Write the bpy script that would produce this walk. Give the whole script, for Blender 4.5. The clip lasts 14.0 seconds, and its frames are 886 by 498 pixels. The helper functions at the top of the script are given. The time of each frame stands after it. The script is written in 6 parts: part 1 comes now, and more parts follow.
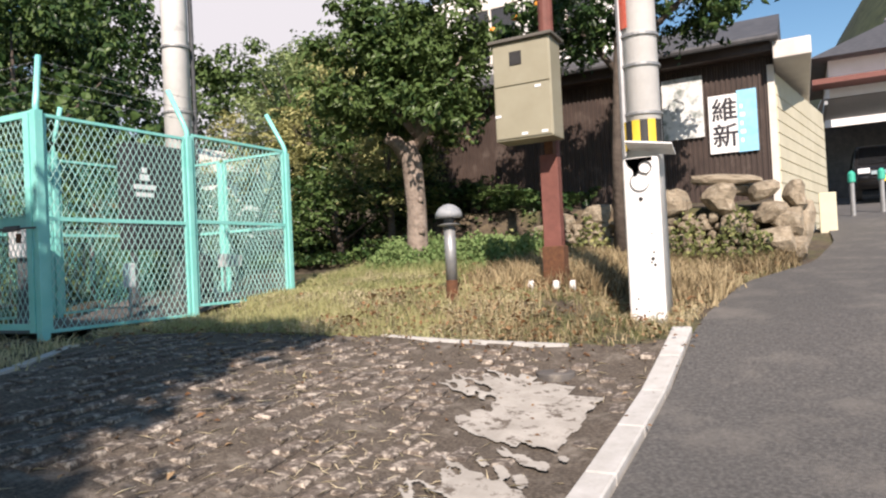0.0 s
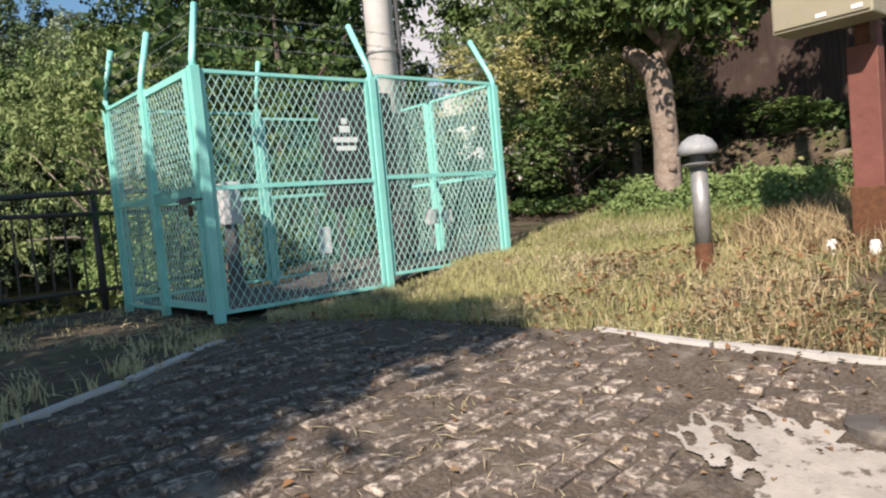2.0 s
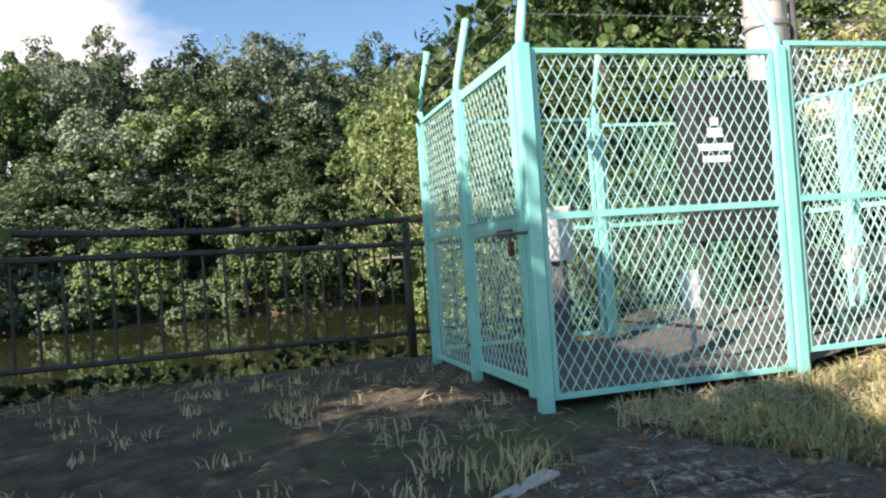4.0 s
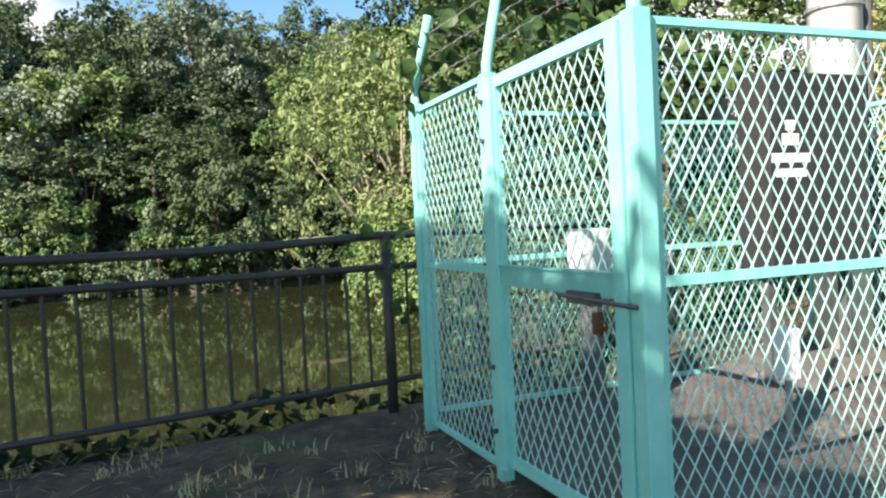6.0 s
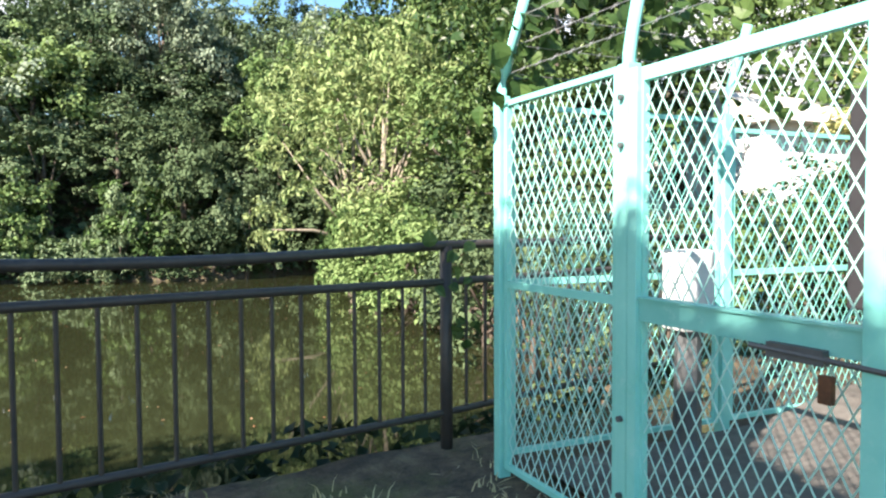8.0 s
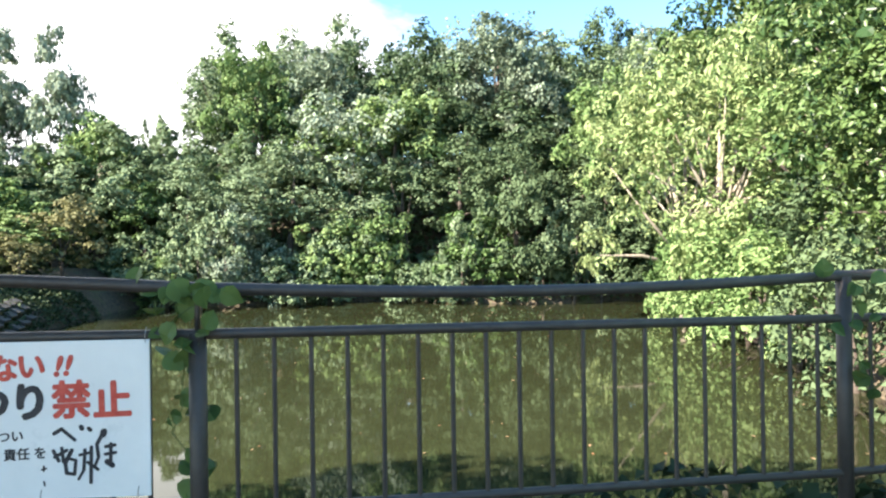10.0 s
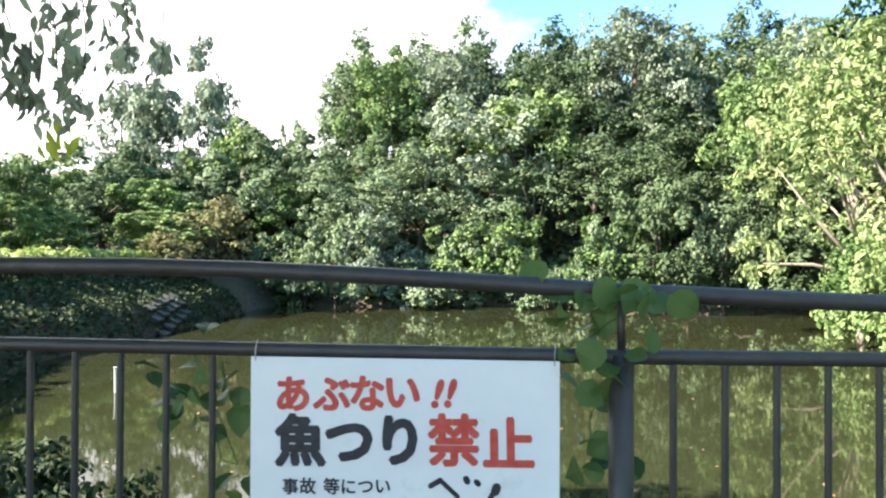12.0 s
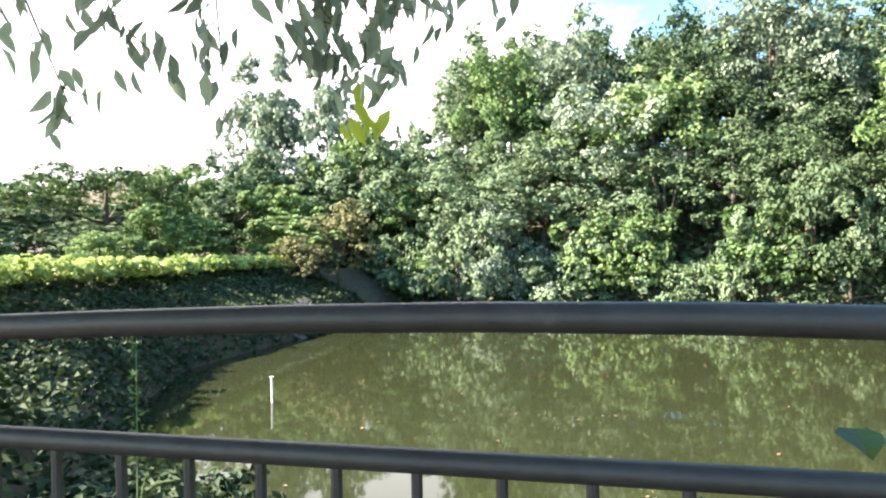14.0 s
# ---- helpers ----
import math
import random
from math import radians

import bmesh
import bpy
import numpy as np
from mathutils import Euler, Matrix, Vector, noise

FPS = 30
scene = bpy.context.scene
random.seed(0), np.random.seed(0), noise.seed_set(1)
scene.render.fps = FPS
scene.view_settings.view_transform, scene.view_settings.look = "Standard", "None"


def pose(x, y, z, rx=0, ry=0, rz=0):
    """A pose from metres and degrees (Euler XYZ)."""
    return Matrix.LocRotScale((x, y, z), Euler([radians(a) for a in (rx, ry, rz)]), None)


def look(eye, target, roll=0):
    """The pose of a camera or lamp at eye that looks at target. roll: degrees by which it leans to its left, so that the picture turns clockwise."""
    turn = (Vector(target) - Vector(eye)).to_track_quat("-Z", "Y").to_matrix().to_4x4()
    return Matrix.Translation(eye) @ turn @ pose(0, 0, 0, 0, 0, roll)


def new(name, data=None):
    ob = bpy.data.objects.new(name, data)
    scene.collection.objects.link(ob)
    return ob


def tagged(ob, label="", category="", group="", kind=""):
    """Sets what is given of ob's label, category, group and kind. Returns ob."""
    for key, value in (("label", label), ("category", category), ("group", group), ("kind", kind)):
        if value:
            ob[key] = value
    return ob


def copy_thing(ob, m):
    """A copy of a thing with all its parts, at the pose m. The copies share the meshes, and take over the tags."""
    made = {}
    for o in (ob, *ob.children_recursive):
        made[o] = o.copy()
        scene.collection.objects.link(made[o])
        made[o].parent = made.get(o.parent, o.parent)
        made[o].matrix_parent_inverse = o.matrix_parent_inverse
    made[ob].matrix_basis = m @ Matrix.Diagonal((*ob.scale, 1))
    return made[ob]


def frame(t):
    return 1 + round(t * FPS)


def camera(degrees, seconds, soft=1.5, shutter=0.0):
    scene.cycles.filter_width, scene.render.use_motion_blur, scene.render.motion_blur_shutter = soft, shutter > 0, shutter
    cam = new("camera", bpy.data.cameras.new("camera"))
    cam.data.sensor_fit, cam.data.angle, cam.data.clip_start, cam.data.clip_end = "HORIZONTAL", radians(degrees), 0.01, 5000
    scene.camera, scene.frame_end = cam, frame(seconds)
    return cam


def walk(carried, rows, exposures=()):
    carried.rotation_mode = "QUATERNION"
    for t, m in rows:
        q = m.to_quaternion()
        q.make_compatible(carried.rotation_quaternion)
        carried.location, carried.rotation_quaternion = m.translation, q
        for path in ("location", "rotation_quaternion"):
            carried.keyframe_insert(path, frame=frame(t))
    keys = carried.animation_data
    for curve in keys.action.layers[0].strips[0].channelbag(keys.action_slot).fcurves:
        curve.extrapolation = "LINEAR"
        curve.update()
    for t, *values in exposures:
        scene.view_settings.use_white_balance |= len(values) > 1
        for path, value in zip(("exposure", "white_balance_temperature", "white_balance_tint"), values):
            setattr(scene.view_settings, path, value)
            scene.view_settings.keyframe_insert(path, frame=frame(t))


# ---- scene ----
cam = camera(66.4, 14.0, soft=2.2)
PATH = [
    (0, (0.363, 0.424, 0.994), (-0.575, 2.191, 1.031), -2.8),
    (0.5, (0.399, 0.826, 1.059), (-0.696, 2.499, 1.014), -4.5),
    (1, (0.258, 1.205, 1.103), (-0.877, 2.848, 1.007), -4.4),
    (1.5, (0.129, 1.637, 1.167), (-1.089, 3.22, 1.07), -4.9),
    (2, (-0.188, 1.884, 1.175), (-1.731, 3.152, 1.066), -5.2),
    (2.5, (-0.522, 2.111, 1.233), (-2.176, 3.231, 1.147), -4.9),
    (3, (-0.901, 2.331, 1.306), (-2.716, 3.171, 1.327), -4.7),
    (3.5, (-1.378, 2.365, 1.321), (-3.285, 2.968, 1.352), -4.0),
    (4, (-1.832, 2.458, 1.321), (-3.776, 2.931, 1.35), -4.0),
    (4.2, (-2.016, 2.494, 1.378), (-3.978, 2.879, 1.378), -4.3),
    (6.3, (-3.364, 2.287, 1.72), (-5.232, 2.999, 1.644), -2.3),
    (6.5, (-3.47, 2.233, 1.714), (-5.339, 2.938, 1.629), -1.5),
    (7, (-3.745, 2.164, 1.744), (-5.593, 2.922, 1.646), -0.2),
    (7.2, (-3.796, 2.07, 1.761), (-5.597, 2.932, 1.647), 0.6),
    (9.3, (-4.2, 1.9, 1.845), (-6.178, 2.193, 1.847), -1.2),
    (9.5, (-4.209, 1.834, 1.845), (-6.202, 2.006, 1.847), -0.9),
    (10, (-4.09, 1.771, 1.832), (-6.086, 1.645, 1.835), -0.8),
    (10.5, (-4.16, 1.445, 1.816), (-6.138, 1.147, 1.824), -1.0),
    (11, (-4.426, 1.16, 1.793), (-6.361, 0.657, 1.807), -1.4),
    (11.5, (-4.589, 0.841, 1.781), (-6.47, 0.162, 1.799), -0.8),
    (12, (-4.762, 0.531, 1.794), (-6.711, 0.082, 1.812), 0.2),
    (12.5, (-4.997, 0.266, 1.816), (-6.897, -0.357, 1.821), -1.3),
    (13, (-5.076, -0.14, 1.812), (-6.946, -0.849, 1.813), -1.0),
    (13.5, (-5.254, -0.511, 1.815), (-7.141, -1.174, 1.83), -0.9),
    (14, (-5.453, -0.859, 1.865), (-7.312, -1.596, 1.879), -1.2),
]
walk(cam, [(t, look(eye, aim, roll)) for t, eye, aim, roll in PATH],
     exposures=[(0, 0.66, 6700, 20), (2.0, 0.62, 6850, 20), (3.0, 0.9, 6950, 24), (4.2, 1.28, 6950, 22), (6.3, 1.45, 6800, 15), (7.2, 1.58, 6800, 15), (9.3, 2.35, 6650, 13), (12.5, 2.49, 6720, 13), (14, 2.75, 6750, 13)])

# ---- daylight ----
SUN = Vector((0.48 * 0.79, -0.88 * 0.79, 0.616)).normalized()
world = bpy.data.worlds.new("world")
scene.world = world
world.use_nodes = True
wn, wl = world.node_tree.nodes, world.node_tree.links
sky = wn.new("ShaderNodeTexSky")
sky.sky_type, sky.sun_disc = "NISHITA", False
sky.sun_elevation, sky.sun_rotation = math.asin(SUN.z), math.atan2(SUN.x, SUN.y)
sky.air_density, sky.dust_density, sky.ozone_density = 1.0, 0.05, 1.0
coord = wn.new("ShaderNodeTexCoord")
cloud = wn.new("ShaderNodeTexNoise")
cloud.inputs["Scale"].default_value, cloud.inputs["Detail"].default_value = 2.1, 7
cloud.inputs["Roughness"].default_value = 0.55
mapping = wn.new("ShaderNodeMapping")
mapping.inputs["Scale"].default_value = (1, 1, 2.2)
mapping.inputs["Location"].default_value = (0.35, 0.1, 0.0)
wl.new(coord.outputs["Generated"], mapping.inputs["Vector"])
wl.new(mapping.outputs[0], cloud.inputs["Vector"])
# a bank of bright cloud stands over the pond's left shore
bank = wn.new("ShaderNodeVectorMath")
bank.operation = "DOT_PRODUCT"
bank.inputs[1].default_value = (-0.72, -0.66, 0.2)
wl.new(coord.outputs["Generated"], bank.inputs[0])
bank_ramp = wn.new("ShaderNodeMapRange")
bank_ramp.inputs["From Min"].default_value, bank_ramp.inputs["From Max"].default_value = 0.76, 1.0
bank_ramp.inputs["To Min"].default_value, bank_ramp.inputs["To Max"].default_value = 0.0, 0.5
wl.new(bank.outputs["Value"], bank_ramp.inputs["Value"])
cover = wn.new("ShaderNodeMath")
cover.operation = "ADD"
wl.new(cloud.outputs["Fac"], cover.inputs[0])
wl.new(bank_ramp.outputs[0], cover.inputs[1])
# and a smaller one over the trees behind the cage
puff = wn.new("ShaderNodeVectorMath")
puff.operation = "DOT_PRODUCT"
puff.inputs[1].default_value = (-0.635, 0.689, 0.349)
wl.new(coord.outputs["Generated"], puff.inputs[0])
puff_ramp = wn.new("ShaderNodeMapRange")
puff_ramp.inputs["From Min"].default_value, puff_ramp.inputs["From Max"].default_value = 0.955, 1.0
puff_ramp.inputs["To Min"].default_value, puff_ramp.inputs["To Max"].default_value = 0.0, 0.36
wl.new(puff.outputs["Value"], puff_ramp.inputs["Value"])
both = wn.new("ShaderNodeMath")
both.operation = "ADD"
wl.new(cover.outputs[0], both.inputs[0])
wl.new(puff_ramp.outputs[0], both.inputs[1])
mask = wn.new("ShaderNodeMapRange")
mask.inputs["From Min"].default_value, mask.inputs["From Max"].default_value = 0.58, 0.75
wl.new(both.outputs[0], mask.inputs["Value"])
mix = wn.new("ShaderNodeMix")
mix.data_type = "RGBA"
mix.inputs["B"].default_value = (10.5, 10.7, 11.0, 1)
wl.new(mask.outputs[0], mix.inputs["Factor"])
deep = wn.new("ShaderNodeHueSaturation")
deep.inputs["Saturation"].default_value, deep.inputs["Hue"].default_value = 1.2, 0.488
deep.inputs["Value"].default_value = 1.8
wl.new(sky.outputs[0], deep.inputs["Color"])
wl.new(deep.outputs[0], mix.inputs["A"])
wl.new(mix.outputs["Result"], wn["Background"].inputs[0])
wn["Background"].inputs[1].default_value = 0.05

sun = new("sun", bpy.data.lights.new("sun", "SUN"))
sun.data.energy, sun.data.angle, sun.data.color = 5.0, radians(0.55), (1, 0.91, 0.79)
sun.matrix_world = look(SUN * 50, (0, 0, 0))

R = np.random.RandomState(7)


# ---- materials ----
def mat(name, colors, rough=0.8, metal=0.0, scale=6.0, detail=6.0, bump=0.0, bump_scale=40.0, dist=0.01, stain=None, spec=0.5, coords="Object", vary=0.0):
    """Noise between colours, a second, larger stain, and a fine bump."""
    m = bpy.data.materials.new(name)
    m.use_nodes = True
    n, l = m.node_tree.nodes, m.node_tree.links
    b = n["Principled BSDF"]
    b.inputs["Roughness"].default_value, b.inputs["Metallic"].default_value = rough, metal
    b.inputs["Specular IOR Level"].default_value = spec
    tc = n.new("ShaderNodeTexCoord")
    if coords == "World":
        tc, coords = n.new("ShaderNodeNewGeometry"), "Position"
    no = n.new("ShaderNodeTexNoise")
    no.inputs["Scale"].default_value, no.inputs["Detail"].default_value = scale, detail
    no.inputs["Roughness"].default_value = 0.65
    l.new(tc.outputs[coords], no.inputs["Vector"])
    ramp = n.new("ShaderNodeValToRGB")
    e = ramp.color_ramp.elements
    e[0].position, e[1].position = 0.32, 0.68
    while len(e) < len(colors):
        e.new(0.5)
    for i, c in enumerate(colors):
        e[i].position = 0.32 + 0.36 * i / max(1, len(colors) - 1)
        e[i].color = (*c, 1)
    l.new(no.outputs["Fac"], ramp.inputs[0])
    out = ramp.outputs[0]
    if stain:
        color, sscale, lo, hi = stain
        s = n.new("ShaderNodeTexNoise")
        s.inputs["Scale"].default_value, s.inputs["Detail"].default_value = sscale, 8
        s.inputs["Roughness"].default_value = 0.7
        l.new(tc.outputs[coords], s.inputs["Vector"])
        mr = n.new("ShaderNodeMapRange")
        mr.inputs["From Min"].default_value, mr.inputs["From Max"].default_value = lo, hi
        l.new(s.outputs["Fac"], mr.inputs["Value"])
        mx = n.new("ShaderNodeMix")
        mx.data_type = "RGBA"
        mx.inputs["B"].default_value = (*color, 1)
        l.new(mr.outputs[0], mx.inputs["Factor"])
        l.new(out, mx.inputs["A"])
        out = mx.outputs["Result"]
    if vary:
        info, span, hs = n.new("ShaderNodeObjectInfo"), n.new("ShaderNodeMapRange"), n.new("ShaderNodeHueSaturation")
        span.inputs["To Min"].default_value, span.inputs["To Max"].default_value = 1 - vary, 1 + vary
        l.new(info.outputs["Random"], span.inputs["Value"])
        l.new(span.outputs[0], hs.inputs["Value"])
        l.new(out, hs.inputs["Color"])
        out = hs.outputs[0]
    l.new(out, b.inputs["Base Color"])
    if bump:
        bn = n.new("ShaderNodeTexNoise")
        bn.inputs["Scale"].default_value, bn.inputs["Detail"].default_value = bump_scale, 5
        l.new(tc.outputs[coords], bn.inputs["Vector"])
        bp = n.new("ShaderNodeBump")
        bp.inputs["Strength"].default_value, bp.inputs["Distance"].default_value = bump, dist
        l.new(bn.outputs["Fac"], bp.inputs["Height"])
        l.new(bp.outputs[0], b.inputs["Normal"])
    return m


def leaf_mat(name, c1, c2, c3, gloss=0.45, through_light=0.35):
    """Leaves vary one by one and over the crown; part of the light passes through."""
    m = bpy.data.materials.new(name)
    m.use_nodes = True
    n, l = m.node_tree.nodes, m.node_tree.links
    b = n["Principled BSDF"]
    b.inputs["Roughness"].default_value = gloss
    b.inputs["Specular IOR Level"].default_value = 0.2
    geo = n.new("ShaderNodeNewGeometry")
    info = n.new("ShaderNodeObjectInfo")
    tc = n.new("ShaderNodeTexCoord")
    no = n.new("ShaderNodeTexNoise")
    no.inputs["Scale"].default_value, no.inputs["Detail"].default_value = 0.8, 2
    l.new(tc.outputs["Object"], no.inputs["Vector"])
    a1 = n.new("ShaderNodeMath")
    a1.operation = "MULTIPLY_ADD"
    a1.inputs[1].default_value = 0.45
    l.new(geo.outputs["Random Per Island"], a1.inputs[0])
    l.new(no.outputs["Fac"], a1.inputs[2])
    a2 = n.new("ShaderNodeMath")
    a2.operation = "MULTIPLY_ADD"
    a2.inputs[1].default_value = 0.5
    l.new(info.outputs["Random"], a2.inputs[0])
    l.new(a1.outputs[0], a2.inputs[2])
    ramp = n.new("ShaderNodeValToRGB")
    e = ramp.color_ramp.elements
    e.new(0.5)
    for i, (p, c) in enumerate(((0.45, c1), (0.85, c2), (1.2, c3))):
        e[i].position, e[i].color = min(p, 1), (*c, 1)
    l.new(a2.outputs[0], ramp.inputs[0])
    l.new(ramp.outputs[0], b.inputs["Base Color"])
    tr = n.new("ShaderNodeBsdfTranslucent")
    l.new(ramp.outputs[0], tr.inputs["Color"])
    ms = n.new("ShaderNodeMixShader")
    ms.inputs[0].default_value = through_light
    l.new(b.outputs[0], ms.inputs[1])
    l.new(tr.outputs[0], ms.inputs[2])
    l.new(ms.outputs[0], n["Material Output"].inputs[0])
    return m


ASPHALT = mat("asphalt", [(0.0521, 0.0498, 0.0469), (0.0893, 0.087, 0.0818), (0.142, 0.136, 0.126)], 0.9, scale=48, bump=0.8, bump_scale=130, dist=0.008, stain=((0.172, 0.16, 0.142), 1.6, 0.5, 0.75))
PAVING = mat("sand_and_moss_between_pavers", [(0.043, 0.0343, 0.0258), (0.0902, 0.0732, 0.0561), (0.155, 0.129, 0.101)], 0.95, scale=55, bump=0.8, bump_scale=90, dist=0.012, stain=((0.215, 0.189, 0.155), 5.5, 0.52, 0.68))
PAVER = mat("weathered_paver", [(0.052, 0.041, 0.034), (0.115, 0.093, 0.075), (0.2, 0.165, 0.133)], 0.92, scale=38, bump=0.8, bump_scale=110, dist=0.008, stain=((0.5, 0.44, 0.365), 21, 0.5, 0.62), vary=0.3, coords="World")
PATCH = mat("concrete_patch", [(0.3, 0.28, 0.245), (0.44, 0.415, 0.37)], 0.9, scale=6, bump=0.4, bump_scale=60, stain=((0.12, 0.098, 0.078), 11, 0.55, 0.62))
KERB = mat("white_kerb_paint", [(0.394, 0.387, 0.358), (0.516, 0.509, 0.487)], 0.85, scale=8, bump=0.4, bump_scale=50, stain=((0.143, 0.122, 0.1), 9, 0.62, 0.72))
SOIL = mat("soil_and_dry_grass", [(0.0336, 0.0256, 0.0192), (0.08, 0.0616, 0.0416), (0.152, 0.12, 0.072)], 0.95, scale=7, bump=0.9, bump_scale=30, dist=0.03, stain=((0.08, 0.096, 0.028), 1.1, 0.5, 0.7))
GREEN = mat("turquoise_fence_paint", [(0.19, 0.6, 0.54), (0.27, 0.69, 0.63)], 0.32, scale=4, bump=0.08, bump_scale=60, stain=((0.36, 0.7, 0.65), 12, 0.58, 0.75))
MESH_PAINT = mat("pale_green_mesh_paint", [(0.36, 0.66, 0.61), (0.46, 0.75, 0.7)], 0.45, scale=6)
GREEN_DARK = mat("gate_green_paint", [(0.15, 0.5, 0.46), (0.22, 0.58, 0.53)], 0.42, scale=5, stain=((0.4, 0.7, 0.65), 9, 0.6, 0.78))
BROWN_RAIL = mat("dark_brown_rail_paint", [(0.03, 0.027, 0.026), (0.05, 0.044, 0.042)], 0.5, scale=12, bump=0.15, bump_scale=80, stain=((0.12, 0.1, 0.085), 9, 0.64, 0.78))
SIGN_WHITE = mat("sign_white", [(0.72, 0.74, 0.76), (0.8, 0.81, 0.82)], 0.4, scale=3, stain=((0.62, 0.64, 0.66), 5, 0.58, 0.75))
INK_RED = mat("brushed_red_ink", [(0.5, 0.045, 0.03), (0.62, 0.1, 0.07)], 0.6, scale=30)
INK_BLACK = mat("brushed_black_ink", [(0.012, 0.012, 0.018), (0.035, 0.035, 0.045)], 0.6, scale=30)
CONCRETE = mat("pole_concrete", [(0.626, 0.626, 0.598), (0.736, 0.736, 0.708)], 0.85, scale=5, bump=0.2, bump_scale=70, stain=((0.23, 0.221, 0.212), 2.5, 0.6, 0.8))
PLATE = mat("white_guard_plate", [(0.76, 0.76, 0.74), (0.84, 0.84, 0.82)], 0.5, scale=4, stain=((0.45, 0.4, 0.34), 10, 0.66, 0.75))
YELLOW = mat("yellow_warning_paint", [(0.65, 0.45, 0.03), (0.75, 0.55, 0.06)], 0.5)
BLACK = mat("black_plastic", [(0.012, 0.012, 0.012), (0.03, 0.03, 0.03)], 0.6)
ORANGE_RED = mat("faded_red_sticker", [(0.5, 0.08, 0.05), (0.6, 0.16, 0.1)], 0.5, scale=20)
RUST_RED = mat("red_oxide_steel", [(0.14, 0.0495, 0.0371), (0.198, 0.0742, 0.0577)], 0.7, scale=10, stain=((0.0825, 0.033, 0.0248), 4, 0.55, 0.75))
RUST = mat("rusty_steel", [(0.072, 0.03, 0.015), (0.15, 0.066, 0.03)], 0.9, scale=25)
BOX = mat("beige_steel_cabinet", [(0.273, 0.256, 0.181), (0.321, 0.305, 0.222)], 0.5, scale=3, stain=((0.198, 0.181, 0.133), 5, 0.62, 0.8))
BOX_TOP = mat("dark_hood_metal", [(0.09, 0.085, 0.07), (0.14, 0.13, 0.11)], 0.6)
GALV = mat("galvanised_steel", [(0.264, 0.272, 0.272), (0.36, 0.368, 0.368)], 0.5, metal=0.5, scale=14, stain=((0.24, 0.16, 0.096), 6, 0.62, 0.78))
GREY_DOME = mat("weathered_grey_dome", [(0.224, 0.248, 0.264), (0.32, 0.336, 0.344)], 0.6, scale=20)
CORRUGATED = mat("brown_corrugated_metal", [(0.0375, 0.0255, 0.021), (0.0638, 0.0435, 0.0345)], 0.55, scale=3, stain=((0.12, 0.0975, 0.0825), 1.5, 0.58, 0.75))
CREAM = mat("cream_siding", [(0.536, 0.505, 0.371), (0.619, 0.587, 0.444)], 0.7, scale=2, stain=((0.432, 0.401, 0.289), 3, 0.6, 0.8))
EAVE = mat("pale_eave_board", [(0.595, 0.557, 0.499), (0.691, 0.653, 0.595)], 0.7, scale=4)
ROOF = mat("dark_roof_tile", [(0.048, 0.0496, 0.0528), (0.096, 0.096, 0.1)], 0.6, scale=6)
BANNER = mat("white_poster", [(0.78, 0.79, 0.78), (0.84, 0.84, 0.83)], 0.6)
BANNER_BLUE = mat("light_blue_poster", [(0.2, 0.52, 0.75), (0.3, 0.62, 0.82)], 0.6)
POSTER_GREY = mat("faded_poster_print", [(0.16, 0.192, 0.176), (0.6, 0.624, 0.608), (0.64, 0.656, 0.64)], 0.6, scale=5, detail=3)
STONE = mat("field_stone", [(0.155, 0.124, 0.0852), (0.279, 0.232, 0.163), (0.372, 0.325, 0.247)], 0.9, scale=5, bump=0.7, bump_scale=14, dist=0.03, stain=((0.093, 0.0852, 0.062), 4, 0.56, 0.72))
BARK_PALE = mat("pale_tree_bark", [(0.154, 0.12, 0.0957), (0.325, 0.268, 0.22)], 0.95, scale=9, bump=0.8, bump_scale=25, dist=0.02, stain=((0.115, 0.0957, 0.0766), 6, 0.55, 0.7))
BARK = mat("dark_tree_bark", [(0.05, 0.04, 0.032), (0.12, 0.095, 0.075)], 0.95, scale=8, bump=0.6, bump_scale=20, dist=0.02)
TWIG = mat("grey_twigs", [(0.2, 0.17, 0.13), (0.32, 0.28, 0.22)], 0.9, scale=8)
CHARCOAL = mat("charcoal_cabinet", [(0.0203, 0.0189, 0.0225), (0.0315, 0.0297, 0.0338)], 0.55, scale=4)
GREY_BOX = mat("pale_grey_plastic", [(0.5, 0.51, 0.52), (0.6, 0.61, 0.62)], 0.5, scale=6)
DARK_STEEL = mat("dark_grey_steel", [(0.05, 0.055, 0.06), (0.1, 0.105, 0.11)], 0.6)
WHITE_WALL = mat("white_plaster", [(0.74, 0.73, 0.7), (0.82, 0.81, 0.79)], 0.8, scale=2)
CAR_BLACK = mat("black_car_paint", [(0.012, 0.012, 0.014), (0.02, 0.02, 0.022)], 0.15, spec=0.8)
CAR_GLASS = mat("dark_car_glass", [(0.02, 0.022, 0.025), (0.03, 0.032, 0.035)], 0.08, spec=0.9)
CHROME = mat("chrome_trim", [(0.6, 0.6, 0.6), (0.7, 0.7, 0.7)], 0.2, metal=1.0)
LAMP_GLASS = mat("headlight_lens", [(0.7, 0.72, 0.74), (0.8, 0.8, 0.82)], 0.15)
TEAL = mat("teal_post_cap", [(0.02, 0.35, 0.25), (0.04, 0.42, 0.3)], 0.5)
BED_FLOOR = mat("cage_concrete_floor", [(0.07, 0.065, 0.06), (0.13, 0.12, 0.11)], 0.9, scale=6, bump=0.3, stain=((0.3, 0.27, 0.22), 2.5, 0.58, 0.7))
WIRE = mat("dull_wire", [(0.3, 0.3, 0.3), (0.4, 0.4, 0.4)], 0.5, metal=0.7)
